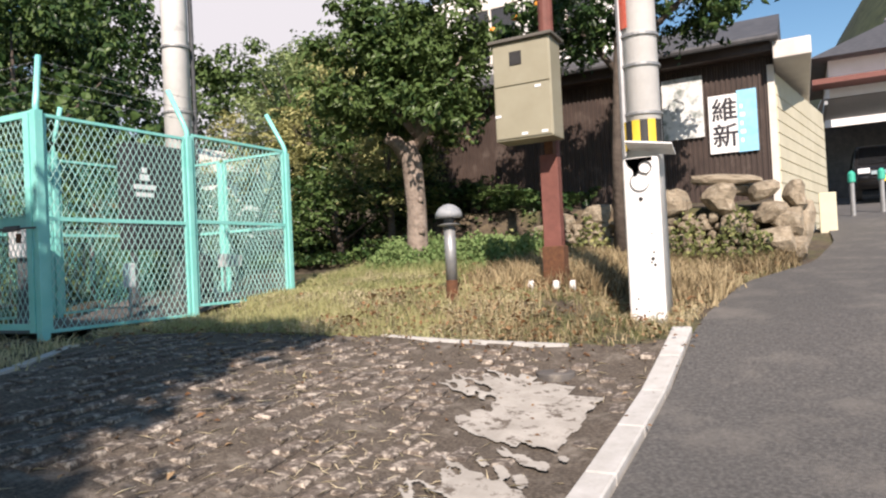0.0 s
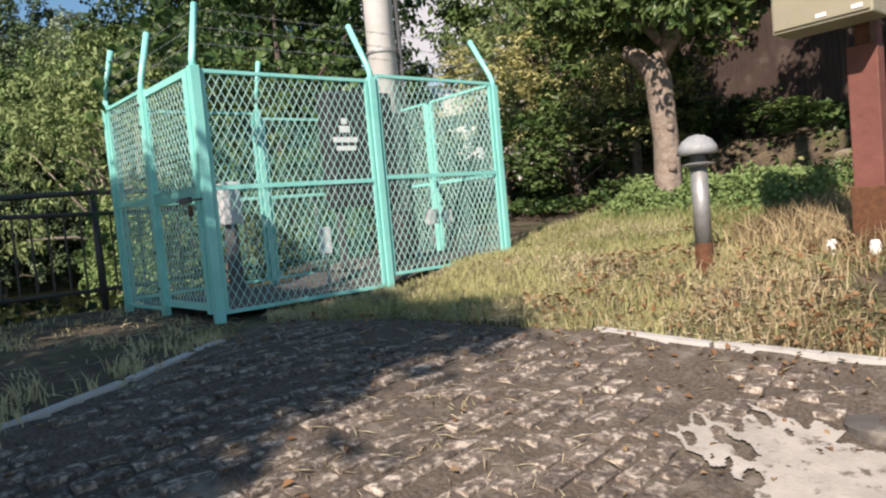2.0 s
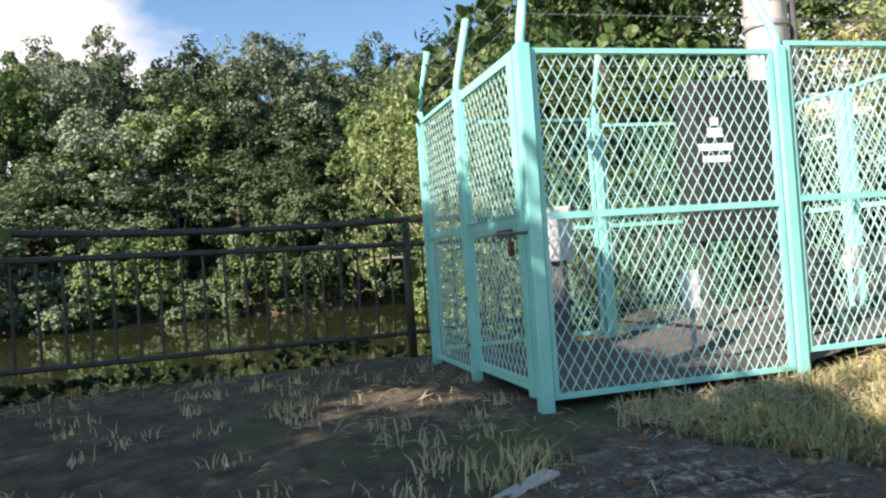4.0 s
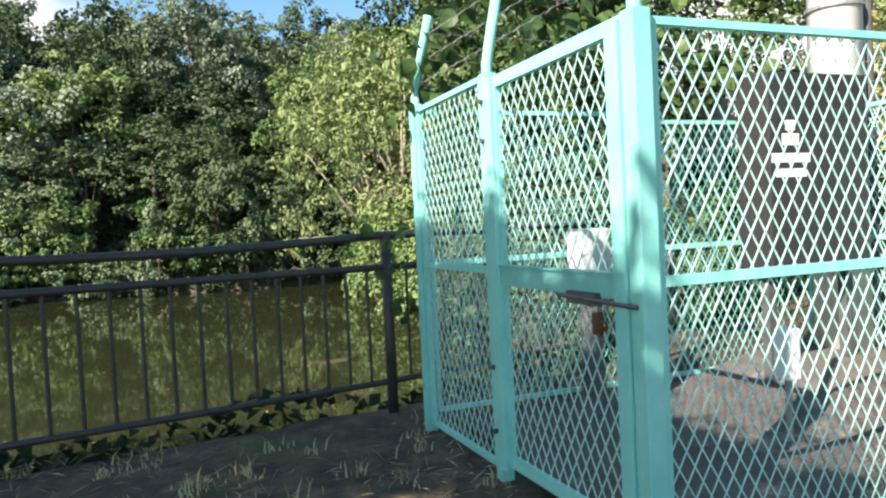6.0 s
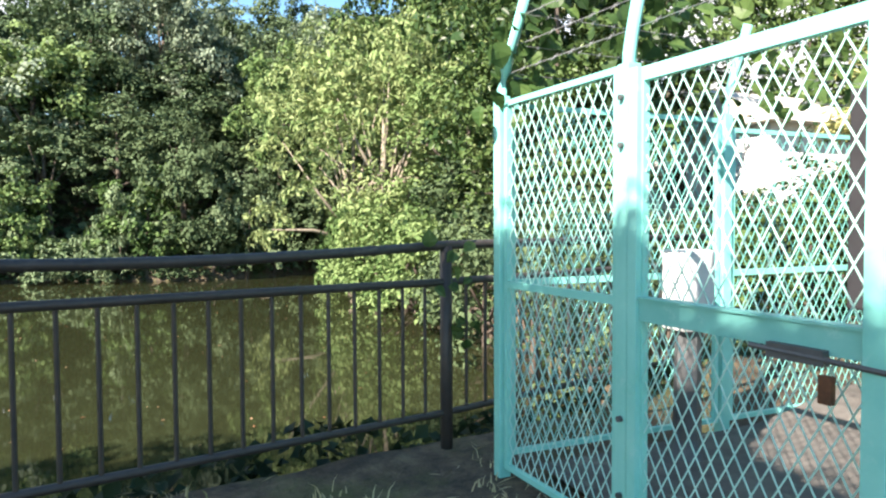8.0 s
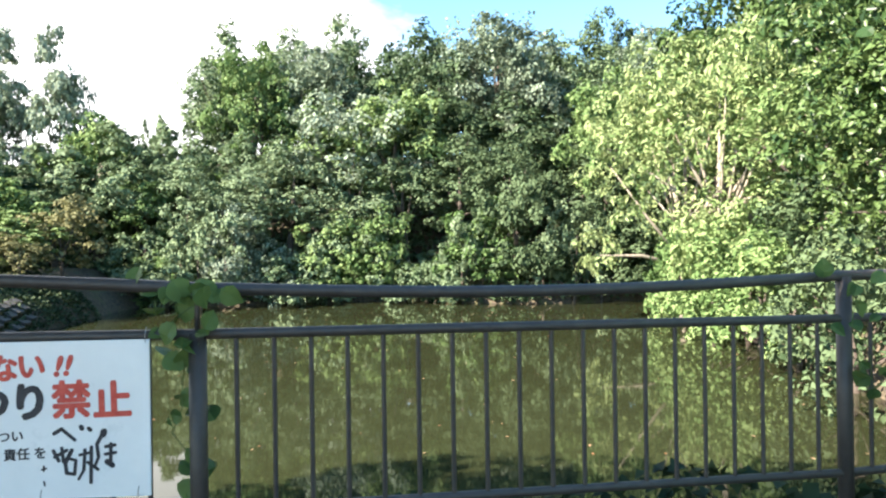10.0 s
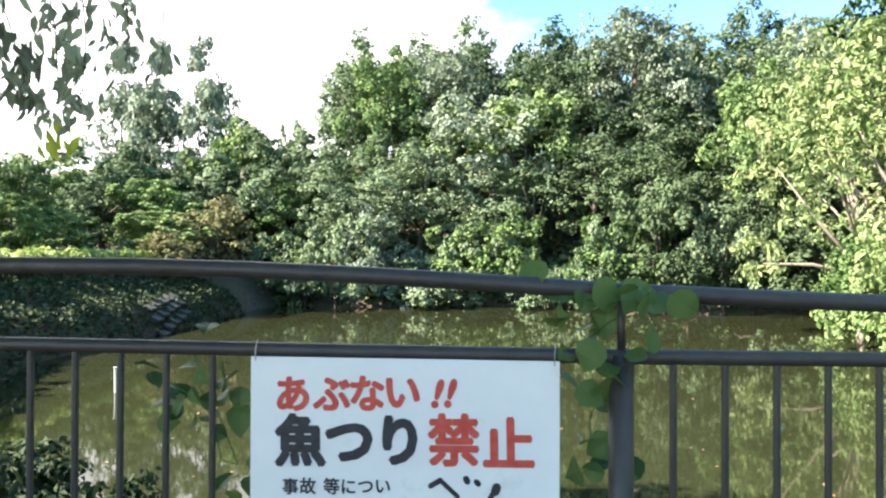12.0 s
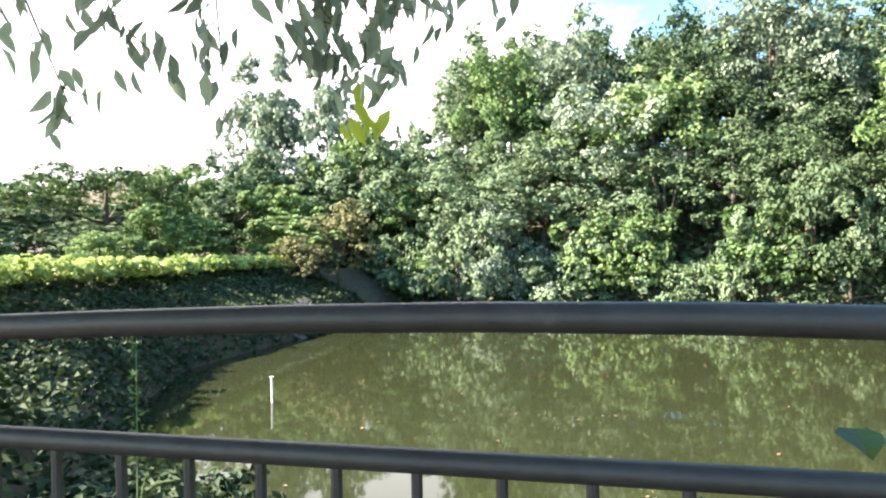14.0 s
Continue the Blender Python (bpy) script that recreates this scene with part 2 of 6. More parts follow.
HILL = mat("wooded_mountain", [(0.0124, 0.0217, 0.00992), (0.031, 0.0465, 0.0186), (0.0496, 0.062, 0.0279)], 0.95, scale=0.25)
REVET = mat("concrete_block_bank", [(0.055, 0.05, 0.045), (0.11, 0.1, 0.09)], 0.9, scale=3, bump=0.3)
FRUIT = mat("ripe_orange_fruit", [(0.75, 0.25, 0.02), (0.85, 0.35, 0.04)], 0.4)

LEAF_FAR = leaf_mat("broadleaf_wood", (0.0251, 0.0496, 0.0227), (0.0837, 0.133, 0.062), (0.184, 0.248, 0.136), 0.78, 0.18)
# LEAF_FAR's wood again, with shade put into its colour
LEAF_SHADE_PAINTED = leaf_mat("wood_leaves_painted_shade", (0.0131, 0.0279, 0.0124), (0.0382, 0.0682, 0.0285), (0.0924, 0.136, 0.0651), 0.78, 0.15)
LEAF_GREY = leaf_mat("silvery_oak_leaves", (0.0456, 0.0694, 0.0443), (0.137, 0.183, 0.117), (0.257, 0.316, 0.227), 0.78, 0.18)
LEAF_BRIGHT = leaf_mat("bright_green_leaves", (0.0399, 0.0806, 0.0223), (0.114, 0.192, 0.062), (0.205, 0.291, 0.112), 0.78, 0.26)
LEAF_YELLOW = leaf_mat("yellowing_leaves", (0.0651, 0.118, 0.034), (0.158, 0.24, 0.085), (0.27, 0.335, 0.145), 0.78, 0.28)
LEAF_DARK = leaf_mat("glossy_dark_leaves", (0.0163, 0.0372, 0.014), (0.0411, 0.0814, 0.0256), (0.093, 0.146, 0.0465), 0.35, 0.2)
LEAF_AUTUMN = leaf_mat("autumn_shrub_leaves", (0.085, 0.105, 0.04), (0.225, 0.25, 0.095), (0.42, 0.41, 0.18), 0.6, 0.3)
LEAF_DULL = leaf_mat("dull_yellowing_leaves", (0.05, 0.06, 0.026), (0.12, 0.13, 0.055), (0.22, 0.215, 0.1), 0.7, 0.25)
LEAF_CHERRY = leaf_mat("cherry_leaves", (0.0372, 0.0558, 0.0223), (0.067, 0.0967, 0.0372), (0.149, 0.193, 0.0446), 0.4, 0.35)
# cherry leaves again, paler, with sky light from behind put into the colour
LEAF_TWIG_SKYLIT = leaf_mat("cherry_leaves_painted_skylit", (0.143, 0.182, 0.13), (0.26, 0.312, 0.221), (0.39, 0.455, 0.312), 0.4, 0.35)
LEAF_LIME = leaf_mat("turning_cherry_leaves", (0.21, 0.3, 0.026), (0.33, 0.43, 0.042), (0.44, 0.51, 0.066), 0.45, 0.55)
LEAF_LIME_HEDGE = leaf_mat("sunlit_hedge_leaves", (0.129, 0.198, 0.0495), (0.267, 0.366, 0.099), (0.435, 0.515, 0.168), 0.5, 0.3)
LEAF_VINE = leaf_mat("vine_leaves", (0.025, 0.055, 0.02), (0.05, 0.1, 0.03), (0.1, 0.165, 0.05), 0.4, 0.3)
# dark green leaves, darkened further to stand in for shade on the slope
LEAF_BANK_SHADED = leaf_mat("bank_leaves_painted_shade", (0.0111, 0.0248, 0.0115), (0.0265, 0.0495, 0.0221), (0.0509, 0.0775, 0.0354), 0.65, 0.2)
GRASS = leaf_mat("grass_blades", (0.098, 0.118, 0.045), (0.262, 0.264, 0.122), (0.54, 0.485, 0.295), 0.7, 0.25)
GRASS_GREEN = leaf_mat("green_grass_blades", (0.0899, 0.126, 0.0405), (0.216, 0.252, 0.0899), (0.413, 0.405, 0.197), 0.6, 0.3)
STRAW = leaf_mat("dead_straw", (0.205, 0.172, 0.1), (0.455, 0.395, 0.25), (0.7, 0.62, 0.435), 0.8, 0.15)
GRASS_BROWN = leaf_mat("withered_grass_blades", (0.085, 0.066, 0.036), (0.235, 0.178, 0.098), (0.44, 0.36, 0.215), 0.7, 0.2)
LITTER = leaf_mat("fallen_leaves", (0.0863, 0.0413, 0.0207), (0.201, 0.104, 0.0482), (0.301, 0.207, 0.117), 0.8, 0.1)

WATER = bpy.data.materials.new("pond_water")
WATER.use_nodes = True
n, l = WATER.node_tree.nodes, WATER.node_tree.links
b = n["Principled BSDF"]
b.inputs["Base Color"].default_value = (0.022, 0.026, 0.0115, 1)
b.inputs["Roughness"].default_value, b.inputs["IOR"].default_value = 0.03, 1.33
tc, wv = n.new("ShaderNodeTexCoord"), n.new("ShaderNodeTexNoise")
wv.inputs["Scale"].default_value, wv.inputs["Detail"].default_value = 1.6, 3
l.new(tc.outputs["Object"], wv.inputs["Vector"])
bp = n.new("ShaderNodeBump")
bp.inputs["Strength"].default_value, bp.inputs["Distance"].default_value = 0.035, 0.04
l.new(wv.outputs["Fac"], bp.inputs["Height"])
l.new(bp.outputs[0], b.inputs["Normal"])


# ---- building helpers ----
def thing(name, at=(0, 0, 0), label="", category="", group="", kind=""):
    ob = new(name)
    ob.location = at
    return tagged(ob, label, category, group, kind)


def link_mesh(name, me, material, parent=None, label=""):
    ob = new(name, me)
    if material and not me.materials:
        me.materials.append(material)
    if parent:
        ob.parent = parent
    if label:
        ob["label"] = label
    return ob


def part(name, bm, material, parent=None, label="", smooth=False):
    me = bpy.data.meshes.new(name)
    for f in bm.faces:
        f.smooth = smooth
    bm.to_mesh(me)
    bm.free()
    return link_mesh(name, me, material, parent, label)


def box(bm, x0, x1, y0, y1, z0, z1, bevel=0.0, m=None):
    vs = bmesh.ops.create_cube(bm, size=1)["verts"]
    for v in vs:
        v.co = Vector(((x0 + x1) / 2 + v.co.x * (x1 - x0), (y0 + y1) / 2 + v.co.y * (y1 - y0), (z0 + z1) / 2 + v.co.z * (z1 - z0)))
    if m:
        bmesh.ops.transform(bm, matrix=m, verts=vs)
    if bevel:
        bmesh.ops.bevel(bm, geom=list({e for v in vs for e in v.link_edges}), offset=bevel, segments=2, affect="EDGES", profile=0.6)
    return bm


def boxes(*specs, bevel=0.0):
    bm = bmesh.new()
    for s in specs:
        box(bm, *s, bevel=bevel)
    return bm


def tube(bm, pts, radii, seg=8, caps=True):
    """A round tube along points."""
    pts = [Vector(p) for p in pts]
    if not hasattr(radii, "__len__"):
        radii = [radii] * len(pts)
    rings = []
    for i, p in enumerate(pts):
        d = (pts[min(i + 1, len(pts) - 1)] - pts[max(i - 1, 0)]).normalized()
        side = d.cross(Vector((0, 0, 1)) if abs(d.z) < 0.95 else Vector((1, 0, 0))).normalized()
        up = side.cross(d)
        rings.append([bm.verts.new(p + radii[i] * (math.cos(a) * side + math.sin(a) * up)) for a in [2 * math.pi * k / seg for k in range(seg)]])
    for r0, r1 in zip(rings, rings[1:]):
        for k in range(seg):
            bm.faces.new((r0[k], r0[(k + 1) % seg], r1[(k + 1) % seg], r1[k]))
    if caps:
        bm.faces.new(rings[0][::-1])
        bm.faces.new(rings[-1])
    return bm


def tubes(*specs, seg=8):
    bm = bmesh.new()
    for pts, r in specs:
        tube(bm, pts, r, seg)
    return bm


def bar(bm, a, b, w, t, up=(0, 0, 1)):
    """A flat bar from a to b, w wide across up, t thick."""
    a, b = Vector(a), Vector(b)
    d = (b - a).normalized()
    s = d.cross(Vector(up)).normalized()
    u = s.cross(d)
    vs = [bm.verts.new(p + sx * s * t / 2 + sy * u * w / 2) for p in (a, b) for sx, sy in ((-1, -1), (1, -1), (1, 1), (-1, 1))]
    for f in ((0, 1, 2, 3), (7, 6, 5, 4), (0, 4, 5, 1), (1, 5, 6, 2), (2, 6, 7, 3), (3, 7, 4, 0)):
        bm.faces.new([vs[i] for i in f])
    return bm


def unit(v):
    return v / np.maximum(np.linalg.norm(v, axis=1, keepdims=True), 1e-9)


def leaves_mesh(name, c, out, length, width, material, fold=0.25, droop=0.0, fine=False):
    """Many small folded leaves at the centres c; their upper sides face out. fine: rounder leaves, for those close by."""
    k = len(c)
    out = unit(out)
    a = unit(np.cross(out, R.normal(size=(k, 3))))
    if droop:
        a = unit(a * (1 - droop) + np.array([0, 0, -1.0]) * droop)
    w = unit(np.cross(a, out))
    nrm = np.cross(w, a)
    L = (length * (0.7 + 0.6 * R.rand(k)))[:, None] if np.isscalar(length) else np.asarray(length)[:, None]
    W = L * (width / length if np.isscalar(length) else width)
    if fine:
        rows = ((-0.5, 0, 0), (-0.2, 0.46, 0), (0.12, 0.42, -0.02), (0.5, 0, -0.1), (0.12, -0.42, -0.02), (-0.2, -0.46, 0))
        v = np.stack([c + a * L * p + w * W * q + nrm * (W * fold * abs(q) * 2 + L * r) for p, q, r in rows], 1)
        base = np.arange(k)[:, None] * 6
        tri = np.concatenate([base + np.array(f) for f in ((0, 3, 1), (1, 3, 2), (0, 5, 3), (5, 4, 3))], 0)
        me = bpy.data.meshes.new(name)
        me.vertices.add(6 * k)
        me.vertices.foreach_set("co", v.reshape(-1))
        me.loops.add(12 * k)
        me.loops.foreach_set("vertex_index", tri.reshape(-1).astype(np.int32))
        me.polygons.add(4 * k)
        me.polygons.foreach_set("loop_start", np.arange(0, 12 * k, 3, dtype=np.int32))
        me.update(calc_edges=True)
        me.materials.append(material)
        return me
    v = np.empty((k, 4, 3))
    v[:, 0] = c - a * L / 2
    v[:, 1] = c - w * W / 2 + nrm * W * fold + a * L * 0.05
    v[:, 2] = c + a * L / 2 - nrm * L * 0.08
    v[:, 3] = c + w * W / 2 + nrm * W * fold + a * L * 0.05
    base = np.arange(k)[:, None] * 4
    tri = np.concatenate([base + np.array([0, 1, 2]), base + np.array([0, 2, 3])], 0)
    me = bpy.data.meshes.new(name)
    me.vertices.add(4 * k)
    me.vertices.foreach_set("co", v.reshape(-1))
    me.loops.add(6 * k)
    me.loops.foreach_set("vertex_index", tri.reshape(-1).astype(np.int32))
    me.polygons.add(2 * k)
    me.polygons.foreach_set("loop_start", np.arange(0, 6 * k, 3, dtype=np.int32))
    me.update(calc_edges=True)
    me.materials.append(material)
    return me


def clump_points(centres, radii, per, flat=0.92, subs=8):
    """Leaf places in small sprays on the outer side of clumps, and the way each faces."""
    k = len(centres)
    c, r = np.asarray(centres, float), np.asarray(radii, float)
    d = unit(R.normal(size=(k * subs, 3)) + np.array([0, 0, 0.3]))
    d[:, 2] = np.where(d[:, 2] < -0.6, -d[:, 2], d[:, 2])
    r = np.repeat(r, subs)[:, None]
    sc = np.repeat(c, subs, 0) + d * r * (0.5 + 0.5 * R.rand(k * subs, 1)) * np.array([1, 1, flat])
    sr = r * 0.38 * (0.55 + 0.9 * R.rand(k * subs, 1))
    i = np.concatenate([np.arange(k * subs)] * (per // subs) + [R.choice(k * subs, k * (per % subs), replace=False)] if per % subs else [np.arange(k * subs)] * (per // subs))
    e = unit(R.normal(size=(len(i), 3)))
    p = sc[i] + e * sr[i] * (0.5 + 0.6 * R.rand(len(i), 1)) * np.array([1.1, 1.1, 0.7])
    out = 0.7 * d[i] + 0.6 * e + np.array([0, 0, 0.4]) + 0.4 * R.normal(size=e.shape)
    return p, out


def crown_clumps(k, rx, ry, rz, zc, lo=0.35):
    d = unit(R.normal(size=(k, 3)))
    d[:, 2] = np.where(d[:, 2] < -0.55, -d[:, 2], d[:, 2])
    rad = lo + (1 - lo) * R.rand(k, 1) ** 0.5
    wob = 1 + 0.22 * np.sin(3 * np.arctan2(d[:, 1], d[:, 0]) + R.rand() * 6)[:, None]
    return d * rad * wob * np.array([rx, ry, rz]) + np.array([0, 0, zc])


def tree_form(name, material, height, rx, rz, clumps, per, leaf, bark=BARK, clump_r=None, label="", category="tree", trunk_r=None, width=0.6, group="", limbs=5, kind="", z_low=None):
    """One tree at the origin: a trunk with limbs, and a crown of leaf clumps."""
    t = thing(name, label=label, category=category, group=group, kind=kind)
    zc = height - rz if z_low is None else (height + z_low) / 2
    cc = crown_clumps(clumps, rx, rx, rz, zc, 0.6)
    tr = trunk_r or 0.02 * height + 0.04
    bm = bmesh.new()
    bend = R.normal(size=2) * 0.03 * height
    tube(bm, [(0, 0, -0.4), (0, 0, 0.15), (bend[0] * 0.4, bend[1] * 0.4, zc * 0.5), (bend[0], bend[1], zc), (bend[0] * 1.3, bend[1], height - rz * 0.4)], [tr * 1.4, tr, tr * 0.8, tr * 0.55, tr * 0.12], 7)
    for i in range(limbs):
        e = cc[i % len(cc)]
        z0 = zc * (0.55 + 0.35 * R.rand())
        s = (bend[0] * z0 / zc, bend[1] * z0 / zc, z0)
        mid = (s[0] * 0.5 + e[0] * 0.5, s[1] * 0.5 + e[1] * 0.5, s[2] * 0.6 + e[2] * 0.4 + 0.2)
        tube(bm, [s, mid, tuple(e)], [tr * 0.45, tr * 0.25, tr * 0.06], 5)
    part("trunk", bm, bark, t, smooth=True)
    p, out = clump_points(cc, (clump_r or rx * 0.3) * (0.7 + 0.6 * R.rand(clumps)), per)
    link_mesh("crown", leaves_mesh("crown", p, out, leaf, leaf * width, material), None, t)
    return t


def writing(name, text, size, material, parent, m, bold=0.0, stretch=1.0):
    """Flat brush lettering, a little proud of its board; bold is the brush's spread."""
    cu = bpy.data.curves.new(name, "FONT")
    cu.body, cu.size, cu.extrude = text, size, 0.0008
    cu.align_x, cu.align_y, cu.resolution_u = "CENTER", "CENTER", 3
    tmp = new("lettering", cu)
    bpy.context.view_layer.update()
    me = bpy.data.meshes.new_from_object(tmp.evaluated_get(bpy.context.evaluated_depsgraph_get()))
    bpy.data.objects.remove(tmp)
    v0 = np.array([v.co for v in me.vertices])
    f0 = [tuple(p.vertices) for p in me.polygons]
    bpy.data.meshes.remove(me)
    v, f = [], []
    spread = [(0, 0)] if not bold else [(math.cos(k * math.pi / 3) * bold, math.sin(k * math.pi / 3) * bold) for k in range(6)]
    for k, (dx, dy) in enumerate(spread):
        f += [tuple(i + len(v) for i in p) for p in f0]
        v += (v0 + np.array([dx, dy, k * 0.00015])).tolist()
    me = bpy.data.meshes.new(name)
    me.from_pydata(v, [], f)
    me.transform(m @ Matrix.Diagonal((stretch, 1, 1, 1)))
    return link_mesh(name, me, material, parent)


# ---- the lie of the land ----
def smooth(a, b, x):
    s = np.clip((np.asarray(x, float) - a) / (b - a), 0, 1)
    return s * s * (3 - 2 * s)


WATER_Z = -1.0


def near_land(x, y):
    road = np.interp(y, [-60, 0, 3.5, 4.6, 6.0, 10, 14, 22, 60], [-5, -0.26, 0.04, 0.16, 0.46, 0.79, 1.22, 2.0, 5.5])
    left = np.interp(y, [-60, -6, 2, 4, 6.7, 9, 14, 60], [0.4, 0.55, 0.55, 0.53, 0.57, 0.84, 1.4, 3.5])
    f = smooth(-0.6, -4.4, x)
    bed = 0.15 * smooth(5.2, 6.2, y) * smooth(-0.9, -1.7, x) * (1 - smooth(8.5, 11, y))
    house = 0.75 * smooth(10.05, 10.4, y) * smooth(0.25, 0.0, x) * smooth(-9, -5, x)
    return road * (1 - f) + left * f + bed + house


def land(x, y):
    x, y = np.asarray(x, float), np.asarray(y, float)
    fence = -7.75 - 0.17 * (y - 3.5) * -1 * 1.0
    shore_l = np.interp(x, [-44, -36, -26, -19, -15, -11, -7], [-17, -16.2, -14.3, -13.4, -10.8, -7.1, -3.7])
    shore_r = np.interp(x, [-42, -24, -14, -8], [12, 10, 8.6, 7.4])
    shore_far = -40.5 + 1.5 * np.sin(y * 0.35)
    d_near = (-8.6 + np.minimum(0.16 * (3.5 - y), 1.2)) - x
    d_l, d_r, d_f = y - shore_l, shore_r - y, x - shore_far
    d = np.minimum(np.minimum(d_near, d_l), np.minimum(d_r, d_f))
    base = near_land(np.maximum(x, -9), y)
    side_l = 1.35 * smooth(0, -4.5, d_l) - 0.2
    side_r = 0.5 + 0.4 * smooth(0, -8, d_r)
    hill = np.clip(-d_f * 0.42 - 0.6, -0.6, 11) + 0.25 * np.clip(-d_r - 6, 0, 30) * smooth(-18, -40, x)
    far_w = smooth(0.5, -3, d_f)
    l_w = smooth(1, -1, d_l) * smooth(-9, -12, x)
    r_w = smooth(1, -1, d_r) * smooth(-10.5, -13, x)
    z = base * (1 - l_w) + side_l * l_w
    z = z * (1 - r_w) + side_r * r_w
    z = z * (1 - far_w) + np.maximum(hill, -0.8) * far_w
    s = smooth(-1.0, 0.9, d)
    return z * (1 - s) + (WATER_Z - 1.2) * s


def land_z(x, y):
    return float(land(x, y))


def sheet(name, xs, ys, zf, material, parent=None, keep=None):
    X, Y = np.meshgrid(xs, ys)
    Z = zf(X, Y)
    v = np.stack([X, Y, Z], -1).reshape(-1, 3)
    nx, ny = len(xs), len(ys)
    i = np.arange(nx * ny).reshape(ny, nx)
    q = np.stack([i[:-1, :-1], i[:-1, 1:], i[1:, 1:], i[1:, :-1]], -1).reshape(-1, 4)
    if keep is not None:
        mid = v[q].mean(1)
        q = q[keep(mid[:, 0], mid[:, 1])]
    me = bpy.data.meshes.new(name)
    me.from_pydata(v.tolist(), [], q.tolist())
    me.polygons.foreach_set("use_smooth", [True] * len(q))
    return link_mesh(name, me, material, parent)


xs = np.unique(np.concatenate([np.linspace(-400, -70, 12), np.linspace(-70, -9, 90), np.linspace(-9, 1.2, 95), np.linspace(1.2, 20, 24), np.linspace(20, 400, 14)]))
ys = np.unique(np.concatenate([np.linspace(-400, -40, 14), np.linspace(-40, -4, 50), np.linspace(-4, 12, 130), np.linspace(12, 40, 40), np.linspace(40, 400, 14)]))


def ground_z(X, Y):
    grain = np.array([noise.noise((x * 2.3, y * 2.3, 0)) * 0.025 for x, y in zip(X.ravel(), Y.ravel())]).reshape(X.shape)
    return land(X, Y) + grain * ((X > -30) & (X < 12) & (abs(Y) < 30)) - 0.03


tagged(sheet("ground", xs, ys, ground_z, SOIL), "bare brown soil with dry grass round a pond", "ground", kind="structure")
tagged(sheet("pond_water", np.linspace(-62, -7.2, 3), np.linspace(-60, 40, 3), lambda x, y: 0 * x + WATER_Z, WATER), "still olive-green pond water mirroring the trees", "water", kind="structure")

KERB_X = -0.40


def road_edge(y):
    return KERB_X + 0.03 + np.interp(y, [5.8, 8, 9.8, 12], [0, 0.18, 0.85, 1.15]) * (y > 5.8)


def road_sheet():
    us, vs = np.linspace(0, 7.5, 26), np.linspace(-45, 34, 160)
    U, V = np.meshgrid(us, vs)
    X = road_edge(V) + U * np.interp(V, [-45, 8, 14, 34], [1, 1, 1.3, 2.0])
    Z = near_land(X * 0 + 1.0, V) + 0.004
    v = np.stack([X, V, Z], -1).reshape(-1, 3)
    i = np.arange(X.size).reshape(X.shape)
    q = np.stack([i[:-1, :-1], i[:-1, 1:], i[1:, 1:], i[1:, :-1]], -1).reshape(-1, 4)
    me = bpy.data.meshes.new("road")
    me.from_pydata(v.tolist(), [], q.tolist())
    me.polygons.foreach_set("use_smooth", [True] * len(q))
    return link_mesh("road", me, ASPHALT)


tagged(road_sheet(), "grey sunlit asphalt lane rising uphill", "road", kind="structure")


def in_paving(x, y):
    front = np.interp(x, [-4.6, -3.5, -2.6, -1.5, -0.4], [3.75, 4.5, 4.98, 5.18, 5.45])
    left = np.interp(y, [-8, 1.0, 2.6, 3.7], [-2.6, -3.0, -3.6, -4.35])
    return (y < front) & (x > left) & (x < KERB_X - 0.12)


paving = sheet("pavement", np.arange(-4.8, -0.3, 0.07), np.arange(-8, 5.6, 0.07), lambda x, y: near_land(x, y) + 0.012 + 0.006 * np.sin(x * 9 + 2 * np.sin(y * 7)), PAVING, keep=in_paving)
tagged(paving, "weathered brown paving with pale flaking patches", "pavement", kind="structure")


def patch_parts(x, y):
    w = 0.05 * np.sin(y * 14 + 3 * x) + 0.035 * np.sin(y * 37 + x * 19) + 0.02 * np.sin(x * 61 + y * 23)
    slab = (x > -1.3 + w) & (x < -0.71 + 0.2 * w) & (y > 3.5 + w) & (y < 4.5 + 0.3 * w) & ~((x > -0.92) & (y > 4.33))
    flakes = (x > -1.62 + w * 3) & (x < -1.2) & (y > 4.1 + w * 3) & (y < 4.62 + w) & (w > -0.045)
    low = (x > -1.15 + 2 * w) & (x < -0.72 + w) & (y > 2.75 + 2 * w) & (y < 3.3 + 2 * w) & (w > -0.03)
    return slab, flakes & ~slab, low


def in_patch(x, y):
    return np.any(patch_parts(x, y), axis=0)


for i in range(3):
    tagged(sheet("concrete_patch", np.arange(-1.95, -0.6, 0.011), np.arange(2.5, 4.75, 0.011), lambda x, y: near_land(x, y) + 0.028, PATCH, keep=lambda x, y: patch_parts(x, y)[i]), "pale broken concrete repair in the paving", "paving patch", kind="structure")

kerb = thing("kerb", label="white-painted concrete kerb blocks along the lane", category="kerb", kind="structure")
for i in range(16):
    y0 = 5.72 - 0.6 * (i + 1)
    z0, z1 = near_land(0.5, y0), near_land(0.5, y0 + 0.594)
    bm = bmesh.new()
    bar(bm, (KERB_X - 0.058, y0, z0 - 0.068), (KERB_X - 0.058, y0 + 0.592, z1 - 0.068), 0.2, 0.14)
    bmesh.ops.bevel(bm, geom=bm.edges[:], offset=0.008, segments=1, affect="EDGES")
    part("kerb_block", bm, KERB, kerb)
edging = thing("edging", label="low pale concrete edging round the grass bed", category="edging", kind="structure")
